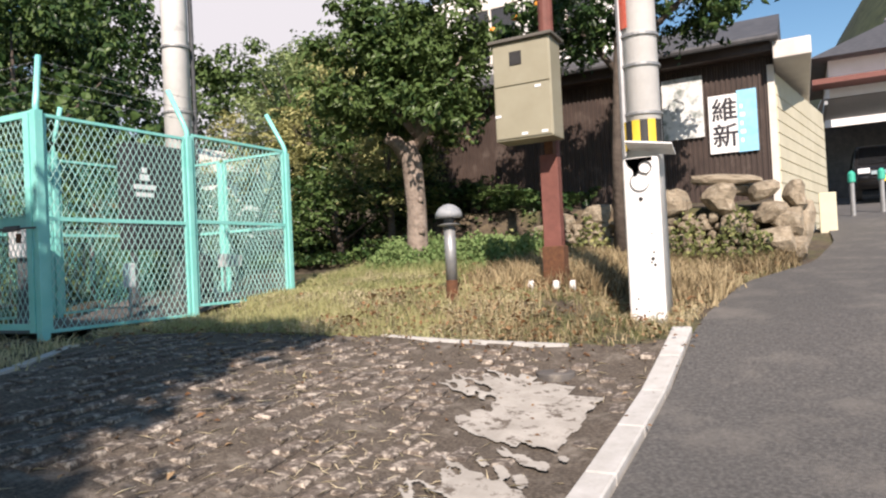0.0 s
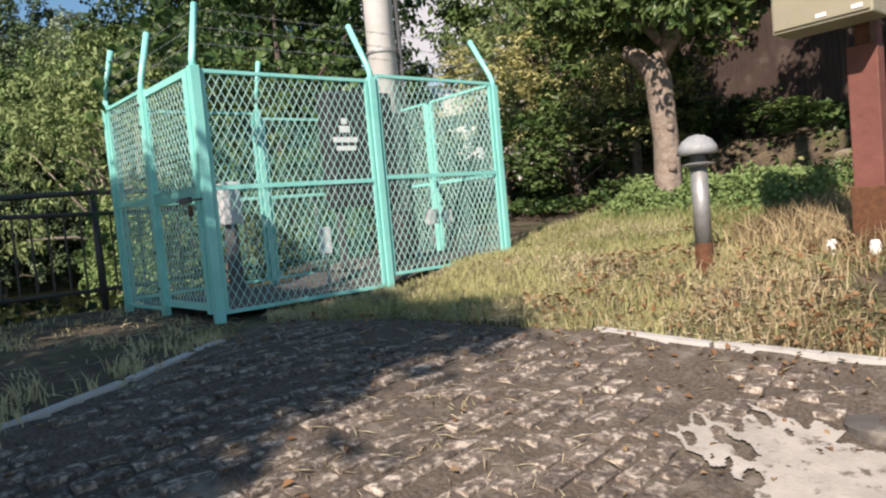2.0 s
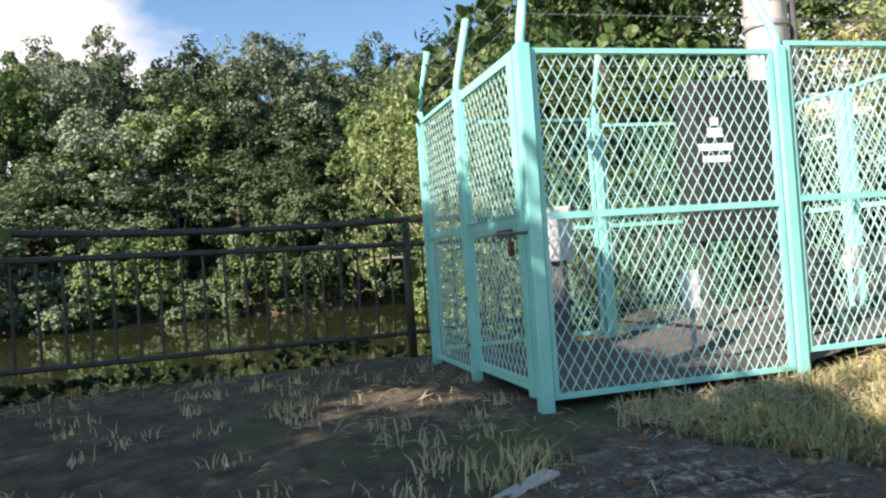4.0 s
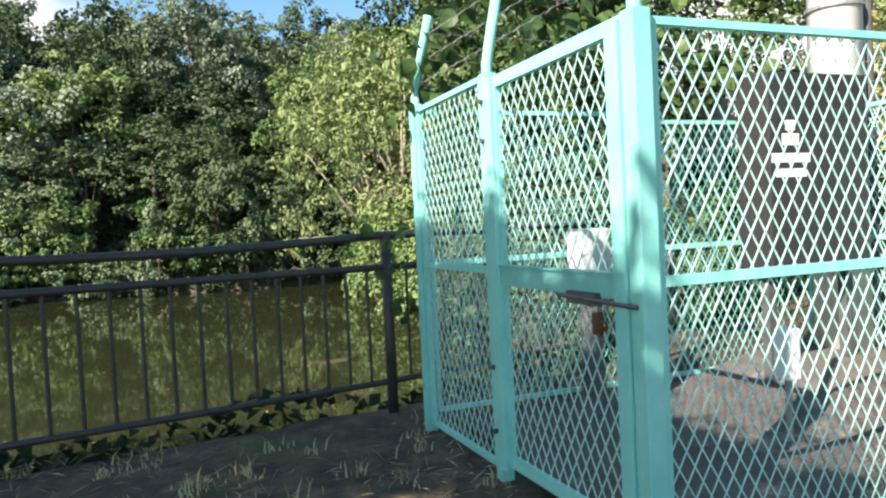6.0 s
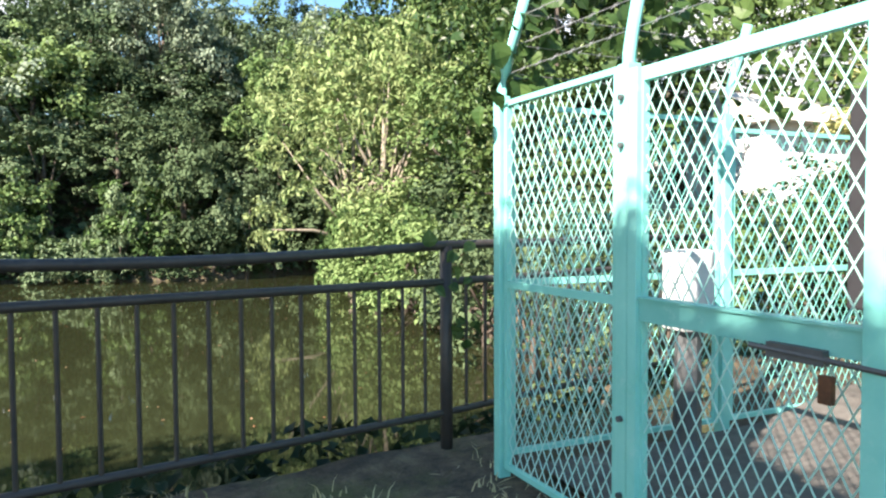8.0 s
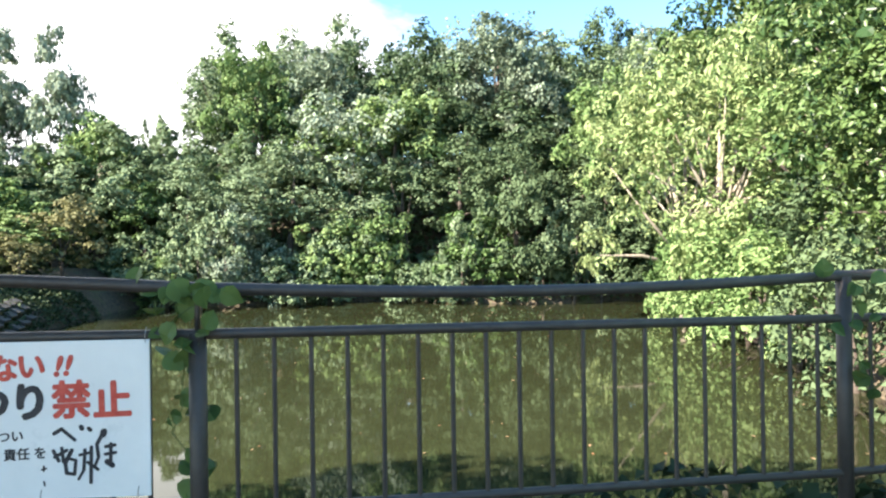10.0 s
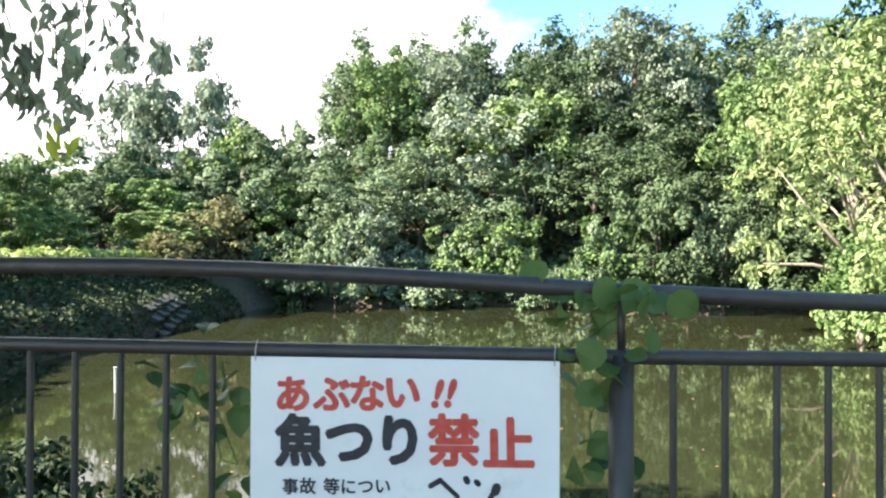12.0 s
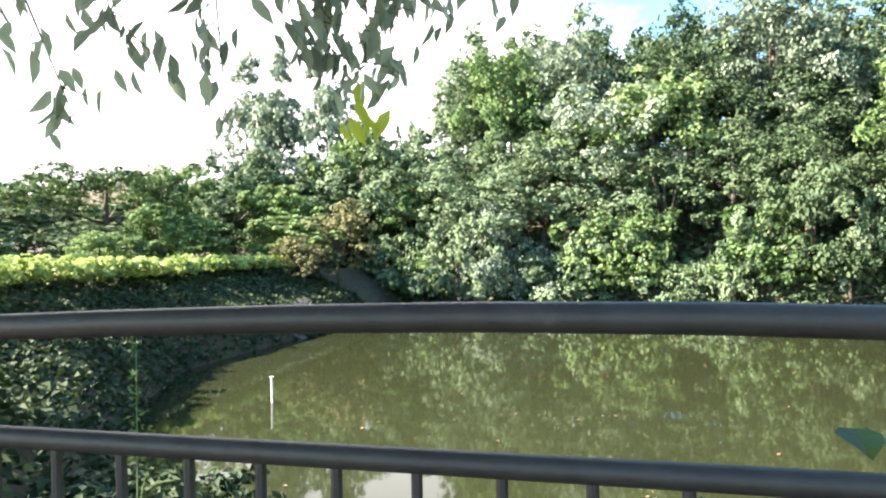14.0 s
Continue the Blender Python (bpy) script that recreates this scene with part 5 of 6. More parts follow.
link_mesh("crown", leaves_mesh("crown", p, out, 0.15, 0.075, LEAF_CHERRY), None, cherry)
for start, tip, k, spread in (
        ((-7.05, -2.0, 3.1), (-7.28, -1.94, 2.5), 61, 0.06), ((-7.2, -1.8, 3.1), (-7.38, -1.88, 2.4), 72, 0.06), ((-7.32, -1.72, 3.1), (-7.43, -1.8, 2.45), 47, 0.05), ((-6.6, -2.5, 2.95), (-6.93, -2.38, 2.5), 40, 0.06), ((-6.55, -2.6, 2.9), (-6.86, -2.51, 2.22), 32, 0.05),
        ((-6.9, -2.27, 3.0), (-7.12, -2.22, 2.42), 13, 0.05), ((-6.95, -2.2, 3.05), (-7.15, -2.24, 2.29), 9, 0.035), ((-7.0, -2.12, 3.1), (-7.22, -2.06, 2.53), 27, 0.05), ((-7.3, -1.52, 3.1), (-7.46, -1.57, 2.67), 16, 0.05), ((-7.4, -1.4, 3.1), (-7.52, -1.44, 2.68), 9, 0.04), ((-6.9, -2.2, 3.1), (-7.03, -2.22, 2.64), 14, 0.05),
        ((-7.7, -2.0, 3.3), (-7.85, -1.9, 2.85), 36, 0.07), ((-6.8, -2.9, 3.1), (-6.95, -2.9, 2.7), 32, 0.07)):
    base = Vector((-3.6, -5.6, z0))
    s, e = Vector(start) - base, Vector(tip) - base
    pts = [Vector((-4.05, 2.75, 3.4)), s.lerp(Vector((-4.05, 2.75, 3.4)), 0.3) + Vector((0, 0, 0.1)), s, s.lerp(e, 0.5) + Vector((-0.02, 0.01, 0)), e]
    spurs, bases = [], []
    q = 0
    while q < k:
        t = R.rand() ** 0.7
        o = pts[2].lerp(e, t)
        f = o + Vector((R.normal() * spread, R.normal() * spread, -0.02 - 0.05 * R.rand()))
        spurs.append(((o, f), [0.0025, 0.0012]))
        n_leaf = min(k - q, 2 + int(3 * R.rand()))
        bases.append(np.array(f) + R.normal(size=(n_leaf, 3)) * np.array([0.027, 0.027, 0.034]))
        q += n_leaf
    tw = part("hanging_twig", tubes((pts, [0.012, 0.008, 0.005, 0.0035, 0.0015]), *spurs, seg=5), BARK, cherry)
    p = np.concatenate(bases)
    link_mesh("leaves", leaves_mesh("leaves", p, R.normal(size=p.shape) + np.array([0.6, 0.5, 0.1]), 0.086, 0.034, LEAF_TWIG_SKYLIT, droop=0.6, fine=True), None, tw)
    if k == 72:
        p = np.array(e) + R.normal(size=(9, 3)) * np.array([0.045, 0.045, 0.04]) + np.array([0, 0, -0.06])
        link_mesh("turning_leaves", leaves_mesh("turning_leaves", p, R.normal(size=p.shape) + np.array([0.6, 0.5, 0.1]), 0.095, 0.036, LEAF_LIME, droop=0.65, fine=True), None, tw, "bright yellow-green turning leaves")


# ---- creepers ----
LEAF_RIM = [(-0.5, 0.0), (-0.42, 0.28), (-0.2, 0.47), (0.08, 0.42), (0.32, 0.22), (0.52, 0.0)]


def broad_leaves_mesh(name, c, out, length, material):
    """Heart-shaped creeper leaves, each hinged along its midrib and a little wavy."""
    out = unit(out)
    a = unit(np.cross(out, R.normal(size=out.shape)) + np.array([0, 0, -0.5]))
    w = unit(np.cross(a, out))
    nrm = np.cross(w, a)
    v, f = [], []
    for i in range(len(c)):
        L, cup = length * (0.65 + 0.6 * R.rand()), 0.12 + 0.15 * R.rand()
        for side in (1, -1):
            k = len(v)
            rim = [(u, q * side) for u, q in LEAF_RIM]
            v += [tuple(c[i] + L * (a[i] * u + w[i] * q + nrm[i] * (abs(q) * cup - 0.25 * u * u + 0.03 * math.sin(9 * u + i)))) for u, q in rim]
            v += [tuple(c[i] + L * (a[i] * u + nrm[i] * (-0.25 * u * u))) for u in (-0.2, 0.1)]
            for tri in ((0, 1, 6), (1, 2, 6), (2, 3, 6), (3, 7, 6), (3, 4, 7), (4, 5, 7)):
                f.append(tuple(k + j for j in (tri if side > 0 else tri[::-1])))
    me = bpy.data.meshes.new(name)
    me.from_pydata(v, [], f)
    me.materials.append(material)
    return me


def creeper(name, label, centres, spread, count, leaf, material=LEAF_VINE, stems=True):
    t = thing(name, label=label, category="creeper")
    c = np.asarray(centres, float)[R.randint(0, len(centres), count)] + R.normal(size=(count, 3)) * np.asarray(spread)
    out = R.normal(size=(count, 3)) * 0.6 + np.array([0.6, 0.1, 0.6])
    link_mesh("leaves", broad_leaves_mesh("leaves", c, out, leaf, material), None, t)
    if stems:
        pts = []
        for a, q in zip(centres, centres[1:]):
            pts += [Vector(a), Vector((np.array(a) + np.array(q)) / 2 + R.normal(size=3) * 0.03)]
        part("stem", tubes((pts + [Vector(centres[-1])], 0.0024), seg=5), LEAF_VINE, t)
    return t


px, py = F[2]
creeper("railing_creeper", "broad-leaved green creeper wound over the railing post", [(px + 0.02, py - 0.03, 1.45), (px + 0.03, py - 0.06, 1.58), (px + 0.04, py - 0.14, 1.67), (px + 0.03, py - 0.05, 1.72), (px + 0.03, py + 0.07, 1.66), (px + 0.04, py - 0.1, 1.55), (px + 0.05, py - 0.18, 1.5)], (0.03, 0.06, 0.04), 26, 0.1)
creeper("railing_creeper", "small-leaved green creeper below the railing post", [(px - 0.03, py - 0.06, 1.4), (px - 0.03, py - 0.08, 1.2), (px - 0.03, py - 0.05, 1.0)], (0.03, 0.04, 0.1), 16, 0.08)
a3 = S0 + d2 * (SW + 0.13)
creeper("railing_creeper", "green creeper hanging between the railing bars", [(a3.x - 0.03, a3.y + 0.04, 1.46), (a3.x - 0.03, a3.y + 0.02, 1.4), (a3.x - 0.03, a3.y - 0.07, 1.38), (a3.x - 0.04, a3.y - 0.02, 1.28), (a3.x - 0.04, a3.y + 0.06, 1.15), (a3.x - 0.04, a3.y - 0.2, 1.4)], (0.02, 0.055, 0.05), 26, 0.085)
creeper("cage_creeper", "green creeper climbing over the corner of the cage", [(CX0, CY0 + 0.05, 2.45), (CX0 + 0.05, CY0 + 0.02, 2.6), (CX0 + 0.1, CY0 + 0.05, 2.75), (CX0 + 0.1, CY0 + 0.2, 3.0), (CX0 + 0.4, CY0 + 0.3, 3.05), (CX0 + 0.7, CY0 + 0.3, 3.1), (CX0 + 0.1, CY0 + 0.8, 2.8)], (0.09, 0.11, 0.09), 130, 0.11)
creeper("cage_creeper", "leafy creeper hanging over the cage's back wire", [(CX0 - 0.15, 4.4, 2.9), (CX0 - 0.15, 5.0, 3.0), (CX0 - 0.1, 5.6, 2.8), (CX0 - 0.2, 6.2, 2.9)], (0.16, 0.3, 0.22), 200, 0.11)
creeper("railing_creeper", "weedy creeper behind the railing by the cage", [(-7.4, 3.5, 1.6), (-7.42, 3.5, 1.45), (-7.5, 3.65, 1.1), (-7.45, 3.6, 1.3)], (0.05, 0.06, 0.1), 16, 0.08)

# ---- plants that nobody could count ----
def blades(name, x, y, tall, material, label, width=0.006):
    """Grass blades standing on the ground at the given places."""
    k = len(x)
    z = land(x, y) - 0.03
    lean = R.normal(size=(k, 2)) * 0.35
    a = R.rand(k) * np.pi
    w = np.stack([np.cos(a), np.sin(a), 0 * a], 1) * width
    c = np.stack([x, y, z], 1)
    mid = c + np.stack([lean[:, 0] * tall * 0.3, lean[:, 1] * tall * 0.3, tall * 0.6], 1)
    tip = c + np.stack([lean[:, 0] * tall * 1.1, lean[:, 1] * tall * 1.1, tall], 1)
    v = np.stack([c - w, c + w, mid + w * 0.7, mid - w * 0.7, tip], 1)
    base = np.arange(k)[:, None] * 5
    f = np.concatenate([base + np.array([0, 1, 2]), base + np.array([0, 2, 3]), base + np.array([3, 2, 4])], 0)
    me = bpy.data.meshes.new(name)
    me.vertices.add(5 * k)
    me.vertices.foreach_set("co", v.reshape(-1))
    me.loops.add(9 * k)
    me.loops.foreach_set("vertex_index", f.reshape(-1).astype(np.int32))
    me.polygons.add(3 * k)
    me.polygons.foreach_set("loop_start", np.arange(0, 9 * k, 3, dtype=np.int32))
    me.update(calc_edges=True)
    return tagged(link_mesh(name, me, material), label, "grass", kind="stuff")


def tufts(k, per, x0, x1, y0, y1, keep, spread=0.05):
    x, y = R.uniform(x0, x1, k), R.uniform(y0, y1, k)
    ok = keep(x, y)
    x, y = np.repeat(x[ok], per), np.repeat(y[ok], per)
    return x + R.normal(size=len(x)) * spread, y + R.normal(size=len(y)) * spread


def in_bed(x, y):
    front = np.interp(x, [-4.6, -3.5, -2.6, -1.5, -0.4], [3.95, 4.62, 5.08, 5.28, 5.5])
    edge = np.interp(y, [5.4, 5.8, 8, 9.8], [-0.6, -0.46, -0.28, 0.35])
    inside = (x < -4.95) & (y < 6.8)
    return (y > front) & (x < edge) & ~inside


def patchy(x, y, lo):
    """Uneven growth: thick in places, thin in others."""
    return np.array([noise.noise((a * 1.4, c * 1.4, 7.0)) + 0.5 * noise.noise((a * 4.1, c * 4.1, 2.0)) for a, c in zip(x, y)]) + 0.35 * R.normal(size=len(x)) > lo


x, y = tufts(4600, 13, -5.6, 0.3, 4.0, 9.9, lambda x, y: in_bed(x, y) & patchy(x, y, -0.1))
blades("dry_grass", x, y, 0.03 + 0.08 * R.rand(len(x)) ** 1.5, GRASS, "dry straw-coloured grass on the sunny bed", 0.0042)
x, y = tufts(2400, 15, -5.4, -1.8, 6.0, 9.4, lambda x, y: in_bed(x, y) & ~patchy(x, y, 0.15))
blades("green_grass", x, y, 0.035 + (0.06 + 0.1 * smooth(6.5, 8.5, y)) * R.rand(len(x)) ** 1.6, GRASS_GREEN, "longer green grass beside the mesh cage", 0.0045)
x, y = tufts(620, 18, -2.8, 0.25, 6.6, 9.8, in_bed, 0.08)
blades("brown_weeds", x, y, 0.08 + 0.2 * R.rand(len(x)), GRASS_BROWN, "dry brown weeds at the foot of the stone wall", 0.008)


def straw(name, k, x0, x1, y0, y1, keep, long, lift, label, tilt=0.45):
    """Dead grass lying flat."""
    x, y = R.uniform(x0, x1, k), R.uniform(y0, y1, k)
    ok = keep(x, y)
    c = np.stack([x, y, land(x, y) + lift + 0.025 * R.rand(k)], 1)[ok]
    return tagged(link_mesh(name, leaves_mesh(name, c, np.array([0, 0, 1.0]) + tilt * R.normal(size=c.shape), long, 0.0045, STRAW, fold=0.1), None), label, "dry grass", kind="stuff")


straw("flattened_straw", 52000, -5.6, 0.3, 4.0, 9.9, lambda x, y: in_bed(x, y) & patchy(x, y, 0.0), 0.1, 0.0, "flattened straw-coloured grass on the sunny bed")
straw("paving_straw", 1800, -4.6, -0.5, 0.8, 5.5, lambda x, y: in_paving(x, y) & (np.sin(x * 2.1 + 1.3 * np.sin(y * 1.7)) + np.sin(y * 3.1 + x) > R.normal(size=len(x)) * 0.9), 0.11, 0.012, "wisps of dead grass strewn over the paving", 0.15)
x, y = tufts(170, 9, -4.4, -0.55, 1.2, 5.5, lambda x, y: in_paving(x, y) & (np.sin(x * 2.1 + 1.3 * np.sin(y * 1.7)) > 0.2), 0.03)
blades("paving_tufts", x, y, 0.03 + 0.05 * R.rand(len(x)) ** 1.5, GRASS, "small dry tufts in cracks of the paving", 0.004)
k = 2000
wx, wz = R.uniform(-3.4, 0.05, k), R.rand(k) ** 1.6 * 0.75
c = np.stack([wx, 9.72 - 0.25 * (1 - wz) + R.normal(size=k) * 0.07, near_land(1.0 + 0 * wx, 9.8 + 0 * wx) + wz * (0.5 + 0.5 * np.sin(wx * 5) ** 2)], 1)
tagged(link_mesh("wall_weeds", leaves_mesh("wall_weeds", c, R.normal(size=(k, 3)) + np.array([0, -0.6, 0.4]), 0.075, 0.045, LEAF_AUTUMN), None), "withered weeds growing over the foot of the stone wall", "weeds", kind="stuff")


def in_soil(x, y):
    left = np.interp(y, [-8, 1.0, 2.6, 3.7], [-2.6, -3.0, -3.6, -4.35])
    return (x < left - 0.1) & (x > -7.6) & ~((x > CX0 - 0.1) & (x < CX1 + 0.1) & (y > CY0 - 0.1))


x, y = tufts(280, 15, -8.0, -3.0, -3.5, 4.6, in_soil, 0.045)
blades("sparse_grass", x, y, 0.02 + 0.075 * R.rand(len(x)) ** 2, GRASS, "sparse dry grass on trodden soil", 0.005)
straw("soil_straw", 5500, -7.4, -3.0, -2.5, 4.6, lambda x, y: in_soil(x, y) & (np.sin(x * 1.7 + 1.9 * np.sin(y * 1.3)) + np.sin(y * 2.3 + x) > 0.5 + R.normal(size=len(x)) * 0.7), 0.1, 0.0, "thin straw and dead grass on the trodden soil", 0.25)
x, y = tufts(150, 16, -4.4, -3.0, 0.5, 3.6, lambda x, y: abs(x - np.interp(y, [1.0, 2.6, 3.7], [-3.2, -3.8, -4.5])) < 0.25, 0.04)
blades("verge_grass", x, y, 0.04 + 0.1 * R.rand(len(x)) ** 1.5, GRASS, "dry grass tufts along the pavement edge", 0.005)

x, y = R.uniform(-4.6, -0.3, 5200), R.uniform(-1.5, 6.6, 5200)
near_edge = np.abs(y - np.interp(x, [-4.6, -3.5, -2.6, -1.5, -0.4], [3.8, 4.5, 4.95, 5.15, 5.42]))
ok = (R.rand(5200) < 0.06 + 0.8 * np.exp(-near_edge * 3))
c = np.stack([x, y, land(x, y) + 0.03 + 0.06 * smooth(5.2, 5.6, y)], 1)[ok]
tagged(link_mesh("leaf_litter", leaves_mesh("leaf_litter", c, np.array([0, 0, 1.0]) + 0.35 * R.normal(size=c.shape), 0.042, 0.024, LITTER), None), "dry fallen leaves strewn over paving and grass", "leaf litter", kind="stuff")


def ground_cover(name, label, k, x0, x1, y0, y1, keep, leaf, material, lift=0.12):
    x, y = R.uniform(x0, x1, k), R.uniform(y0, y1, k)
    z = land(x, y)
    ok = (z > WATER_Z - 0.12) & keep(x, y)
    x, y, z = x[ok], y[ok], z[ok]
    hump = np.array([noise.noise((a * 0.9, c * 0.9, 3.0)) for a, c in zip(x, y)])
    c = np.stack([x, y, z + lift * (0.4 + R.rand(len(x))) + np.maximum(hump, 0) * lift * 3], 1)
    me = leaves_mesh(name, c, np.array([0.1, 0, 0.9]) + 0.6 * R.normal(size=c.shape), leaf, leaf * 0.8, material)
    return tagged(link_mesh(name, me, None), label, "ground cover", kind="stuff")


ground_cover("bank_creeper", "dark green creeper on the pond's near bank, shade added to its colour", 72000, -34, -7.6, -21, -3.6, lambda x, y: y < np.interp(x, [-36, -26, -19, -15, -11, -7], [-15.7, -13.9, -13.0, -10.4, -6.7, -2.8]), 0.15, LEAF_BANK_SHADED, 0.14)
ground_cover("bank_weeds", "leafy weeds on the slope below the railing", 14000, -10.5, -7.0, -5.5, 8.5, lambda x, y: x < np.interp(y, [-5.5, -2.3, 0.6, 3.5, 8], [-6.3, -6.85, -7.15, -7.75, -8.3]), 0.1, LEAF_BANK_SHADED, 0.07)
ground_cover("hill_undergrowth", "shaded undergrowth beneath the far wood", 14000, -66, -40, -30, 32, lambda x, y: x < -40.2 + 1.5 * np.sin(y * 0.35), 0.5, LEAF_FAR, 0.35)
ground_cover("shore_fringe", "low leaves fringing the far waterline", 16000, -44.5, -38.5, -20, 20, lambda x, y: x < -39.6 + 1.5 * np.sin(y * 0.35), 0.3, LEAF_FAR, 0.3)
# this undergrowth also has its shade in the leaf colour
ground_cover("shore_undergrowth", "leafy undergrowth along the near shore", 20000, -40, -8.6, 6.5, 22, lambda x, y: y > np.interp(x, [-42, -24, -14, -8], [11.6, 9.6, 8.2, 7.2]), 0.2, LEAF_SHADE_PAINTED, 0.3)
ground_cover("garden_undergrowth", "low shady weeds behind the grass bed", 12000, -14, -2.6, 8.6, 13.5, lambda x, y: y > np.interp(x, [-14, -6, -4, -2.6], [7.5, 8.7, 9.4, 9.6]), 0.09, LEAF_DARK, 0.16)
# the sunlit hedge on the bank's crest
hx = np.linspace(-32, -13, 240)
hy = np.interp(hx, [-36, -26, -19, -15, -11], [-20.2, -18.4, -17.2, -15.2, -11.6])
hedge = thing("hedge", label="sunlit yellow-green hedge on the crest of the bank", category="hedge")
for k in range(0, 240, 40):
    s = slice(k, k + 40)
    hc = np.stack([hx[s], hy[s] + R.normal(size=40) * 0.4, land(hx[s], hy[s]) + 0.42 + 0.16 * R.rand(40)], 1)
    p, out = clump_points(hc, 0.34 * np.ones(40), 70)
    link_mesh("hedge_bush", leaves_mesh("hedge_bush", p, out, 0.17, 0.1, LEAF_LIME_HEDGE), None, hedge)
sap = thing("sapling", (-8.55, -4.1, land_z(-8.55, -4.1)), "thin pale green sapling growing behind the railing", "sapling")
st_h = 1.42 - land_z(-8.55, -4.1)
part("stem", tubes((((0, 0, -0.1), (0.02, 0.02, st_h * 0.5), (-0.02, 0, st_h)), [0.006, 0.005, 0.003]), (((0.02, 0.02, st_h * 0.7), (-0.06, 0.1, st_h * 0.84)), [0.004, 0.002])), LEAF_BRIGHT, sap)
p = np.stack([R.normal(size=46) * 0.028, R.normal(size=46) * 0.03, st_h - 0.6 * R.rand(46) ** 0.8], 1)
link_mesh("leaves", leaves_mesh("leaves", p, R.normal(size=(46, 3)) + np.array([0, 0, 0.6]), 0.05, 0.018, LEAF_BRIGHT), None, sap)
stick = thing("marker_stake", (-16.6, -8.95, -1.6), "thin white stake standing in the pond", "stake")
part("stake", tubes((((0, 0, 0), (0.02, 0, 1.08), (0.02, 0, 1.12)), [0.022, 0.022, 0.04]), seg=8), PLATE, stick)
flot = thing("floating_leaves", label="scattered pale leaves floating on the pond", category="leaves", kind="stuff")
k = 260
c = np.stack([R.uniform(-36, -9.5, k), R.uniform(-8, 9, k), np.full(k, WATER_Z + 0.012)], 1)
link_mesh("leaves", leaves_mesh("leaves", c, np.array([0, 0, 1.0]) + 0.05 * R.normal(size=(k, 3)), 0.07, 0.04, LITTER, fold=0.02), None, flot)
rv = thing("revetment", label="concrete block facing on the pond's near bank", category="revetment", kind="structure")
slab = None
for i in range(5):
    for j in range(3):
        x, y = -25.6 - 0.62 * i - 0.1 * j, -14.25 - 0.2 * i - 0.34 * j
        if slab is None:
            slab = part("block", boxes((-0.29, 0.29, -0.16, 0.16, -0.05, 0.05), bevel=0.015), REVET, rv)
        o = slab if (i, j) == (0, 0) else link_mesh("block", slab.data, None, rv)
        o.matrix_local = pose(x, y, land_z(x, y) + 0.16, -28, 0, 16)

# ---- the house above the stone wall ----
HY, HB = 11.8, 1.0
house = thing("house", label="dark corrugated house with cream side wall and pale eaves", category="house")


def corrugated(x0, x1, z0, z1, y, pitch=0.076, depth=0.022):
    bm = bmesh.new()
    k = int((x1 - x0) / pitch)
    prof = []
    for i in range(k + 1):
        for u, d in ((0, 0), (0.35, 0), (0.5, -depth), (0.85, -depth)):
            prof.append((x0 + (i + u) * pitch, y + d))
    lo = [bm.verts.new((px, py, z0)) for px, py in prof]
    hi = [bm.verts.new((px, py, z1)) for px, py in prof]
    for i in range(len(prof) - 1):
        bm.faces.new((lo[i], lo[i + 1], hi[i + 1], hi[i]))
    return bm


part("front_wall", corrugated(-6.6, 0.02, HB, 3.88, HY), CORRUGATED, house, "dark brown corrugated metal wall")
part("wall_core", boxes((-6.6, 0.1, HY + 0.01, HY + 0.2, HB, 3.86)), CORRUGATED, house)
part("corner_trim", boxes((0.02, 0.12, HY - 0.04, HY + 0.04, HB, 3.72)), EAVE, house, "pale corner board")
M_SIDE = Matrix.Translation((0.12, HY, 0)) @ Matrix.Rotation(radians(-9.5), 4, "Z")
bm = boxes((-0.2, 0, 0, 4.5, HB - 0.3, 3.6))
bmesh.ops.transform(bm, matrix=M_SIDE, verts=bm.verts[:])
part("side_wall", bm, CREAM, house, "cream siding")
for i in range(14):
    bm = boxes((0.0, 0.014, 0.02, 4.48, HB - 0.2 + i * 0.19, HB - 0.03 + i * 0.19))
    bmesh.ops.transform(bm, matrix=M_SIDE, verts=bm.verts[:])
    part("siding_board", bm, CREAM, house)
part("fascia", boxes((-7.0, 0.1, HY - 0.3, HY + 5.2, 3.86, 4.06), bevel=0.02), CORRUGATED, house, "dark brown fascia board")
part("eave", boxes((0.12, 0.62, HY - 0.35, HY + 5.2, 3.72, 3.98), bevel=0.02), EAVE, house, "pale boxed eave at the gable")
bm = bmesh.new()
vs = [bm.verts.new(c) for c in ((-7.1, HY - 0.4, 4.07), (0.2, HY - 0.4, 4.07), (0.2, HY + 2.4, 5.2), (-7.1, HY + 2.4, 5.2), (0.2, HY + 5.3, 4.07), (-7.1, HY + 5.3, 4.07))]
for f in ((0, 1, 2, 3), (3, 2, 4, 5), (1, 4, 2), (0, 3, 5), (0, 5, 4, 1)):
    bm.faces.new([vs[i] for i in f])
part("roof", bm, ROOF, house, "grey tile roof")
part("gutter", tubes((((-7.1, HY - 0.42, 4.05), (0.2, HY - 0.42, 4.03)), 0.05), seg=8), ROOF, house)
up = part("upper_wall", boxes((-6.4, -2.4, HY + 1.4, HY + 4.6, 4.3, 7.0)), WHITE_WALL, house, "white plaster upper wall")
part("upper_roof", boxes((-6.9, -1.9, HY + 0.8, HY + 5.2, 7.0, 7.2), bevel=0.03), ROOF, house)
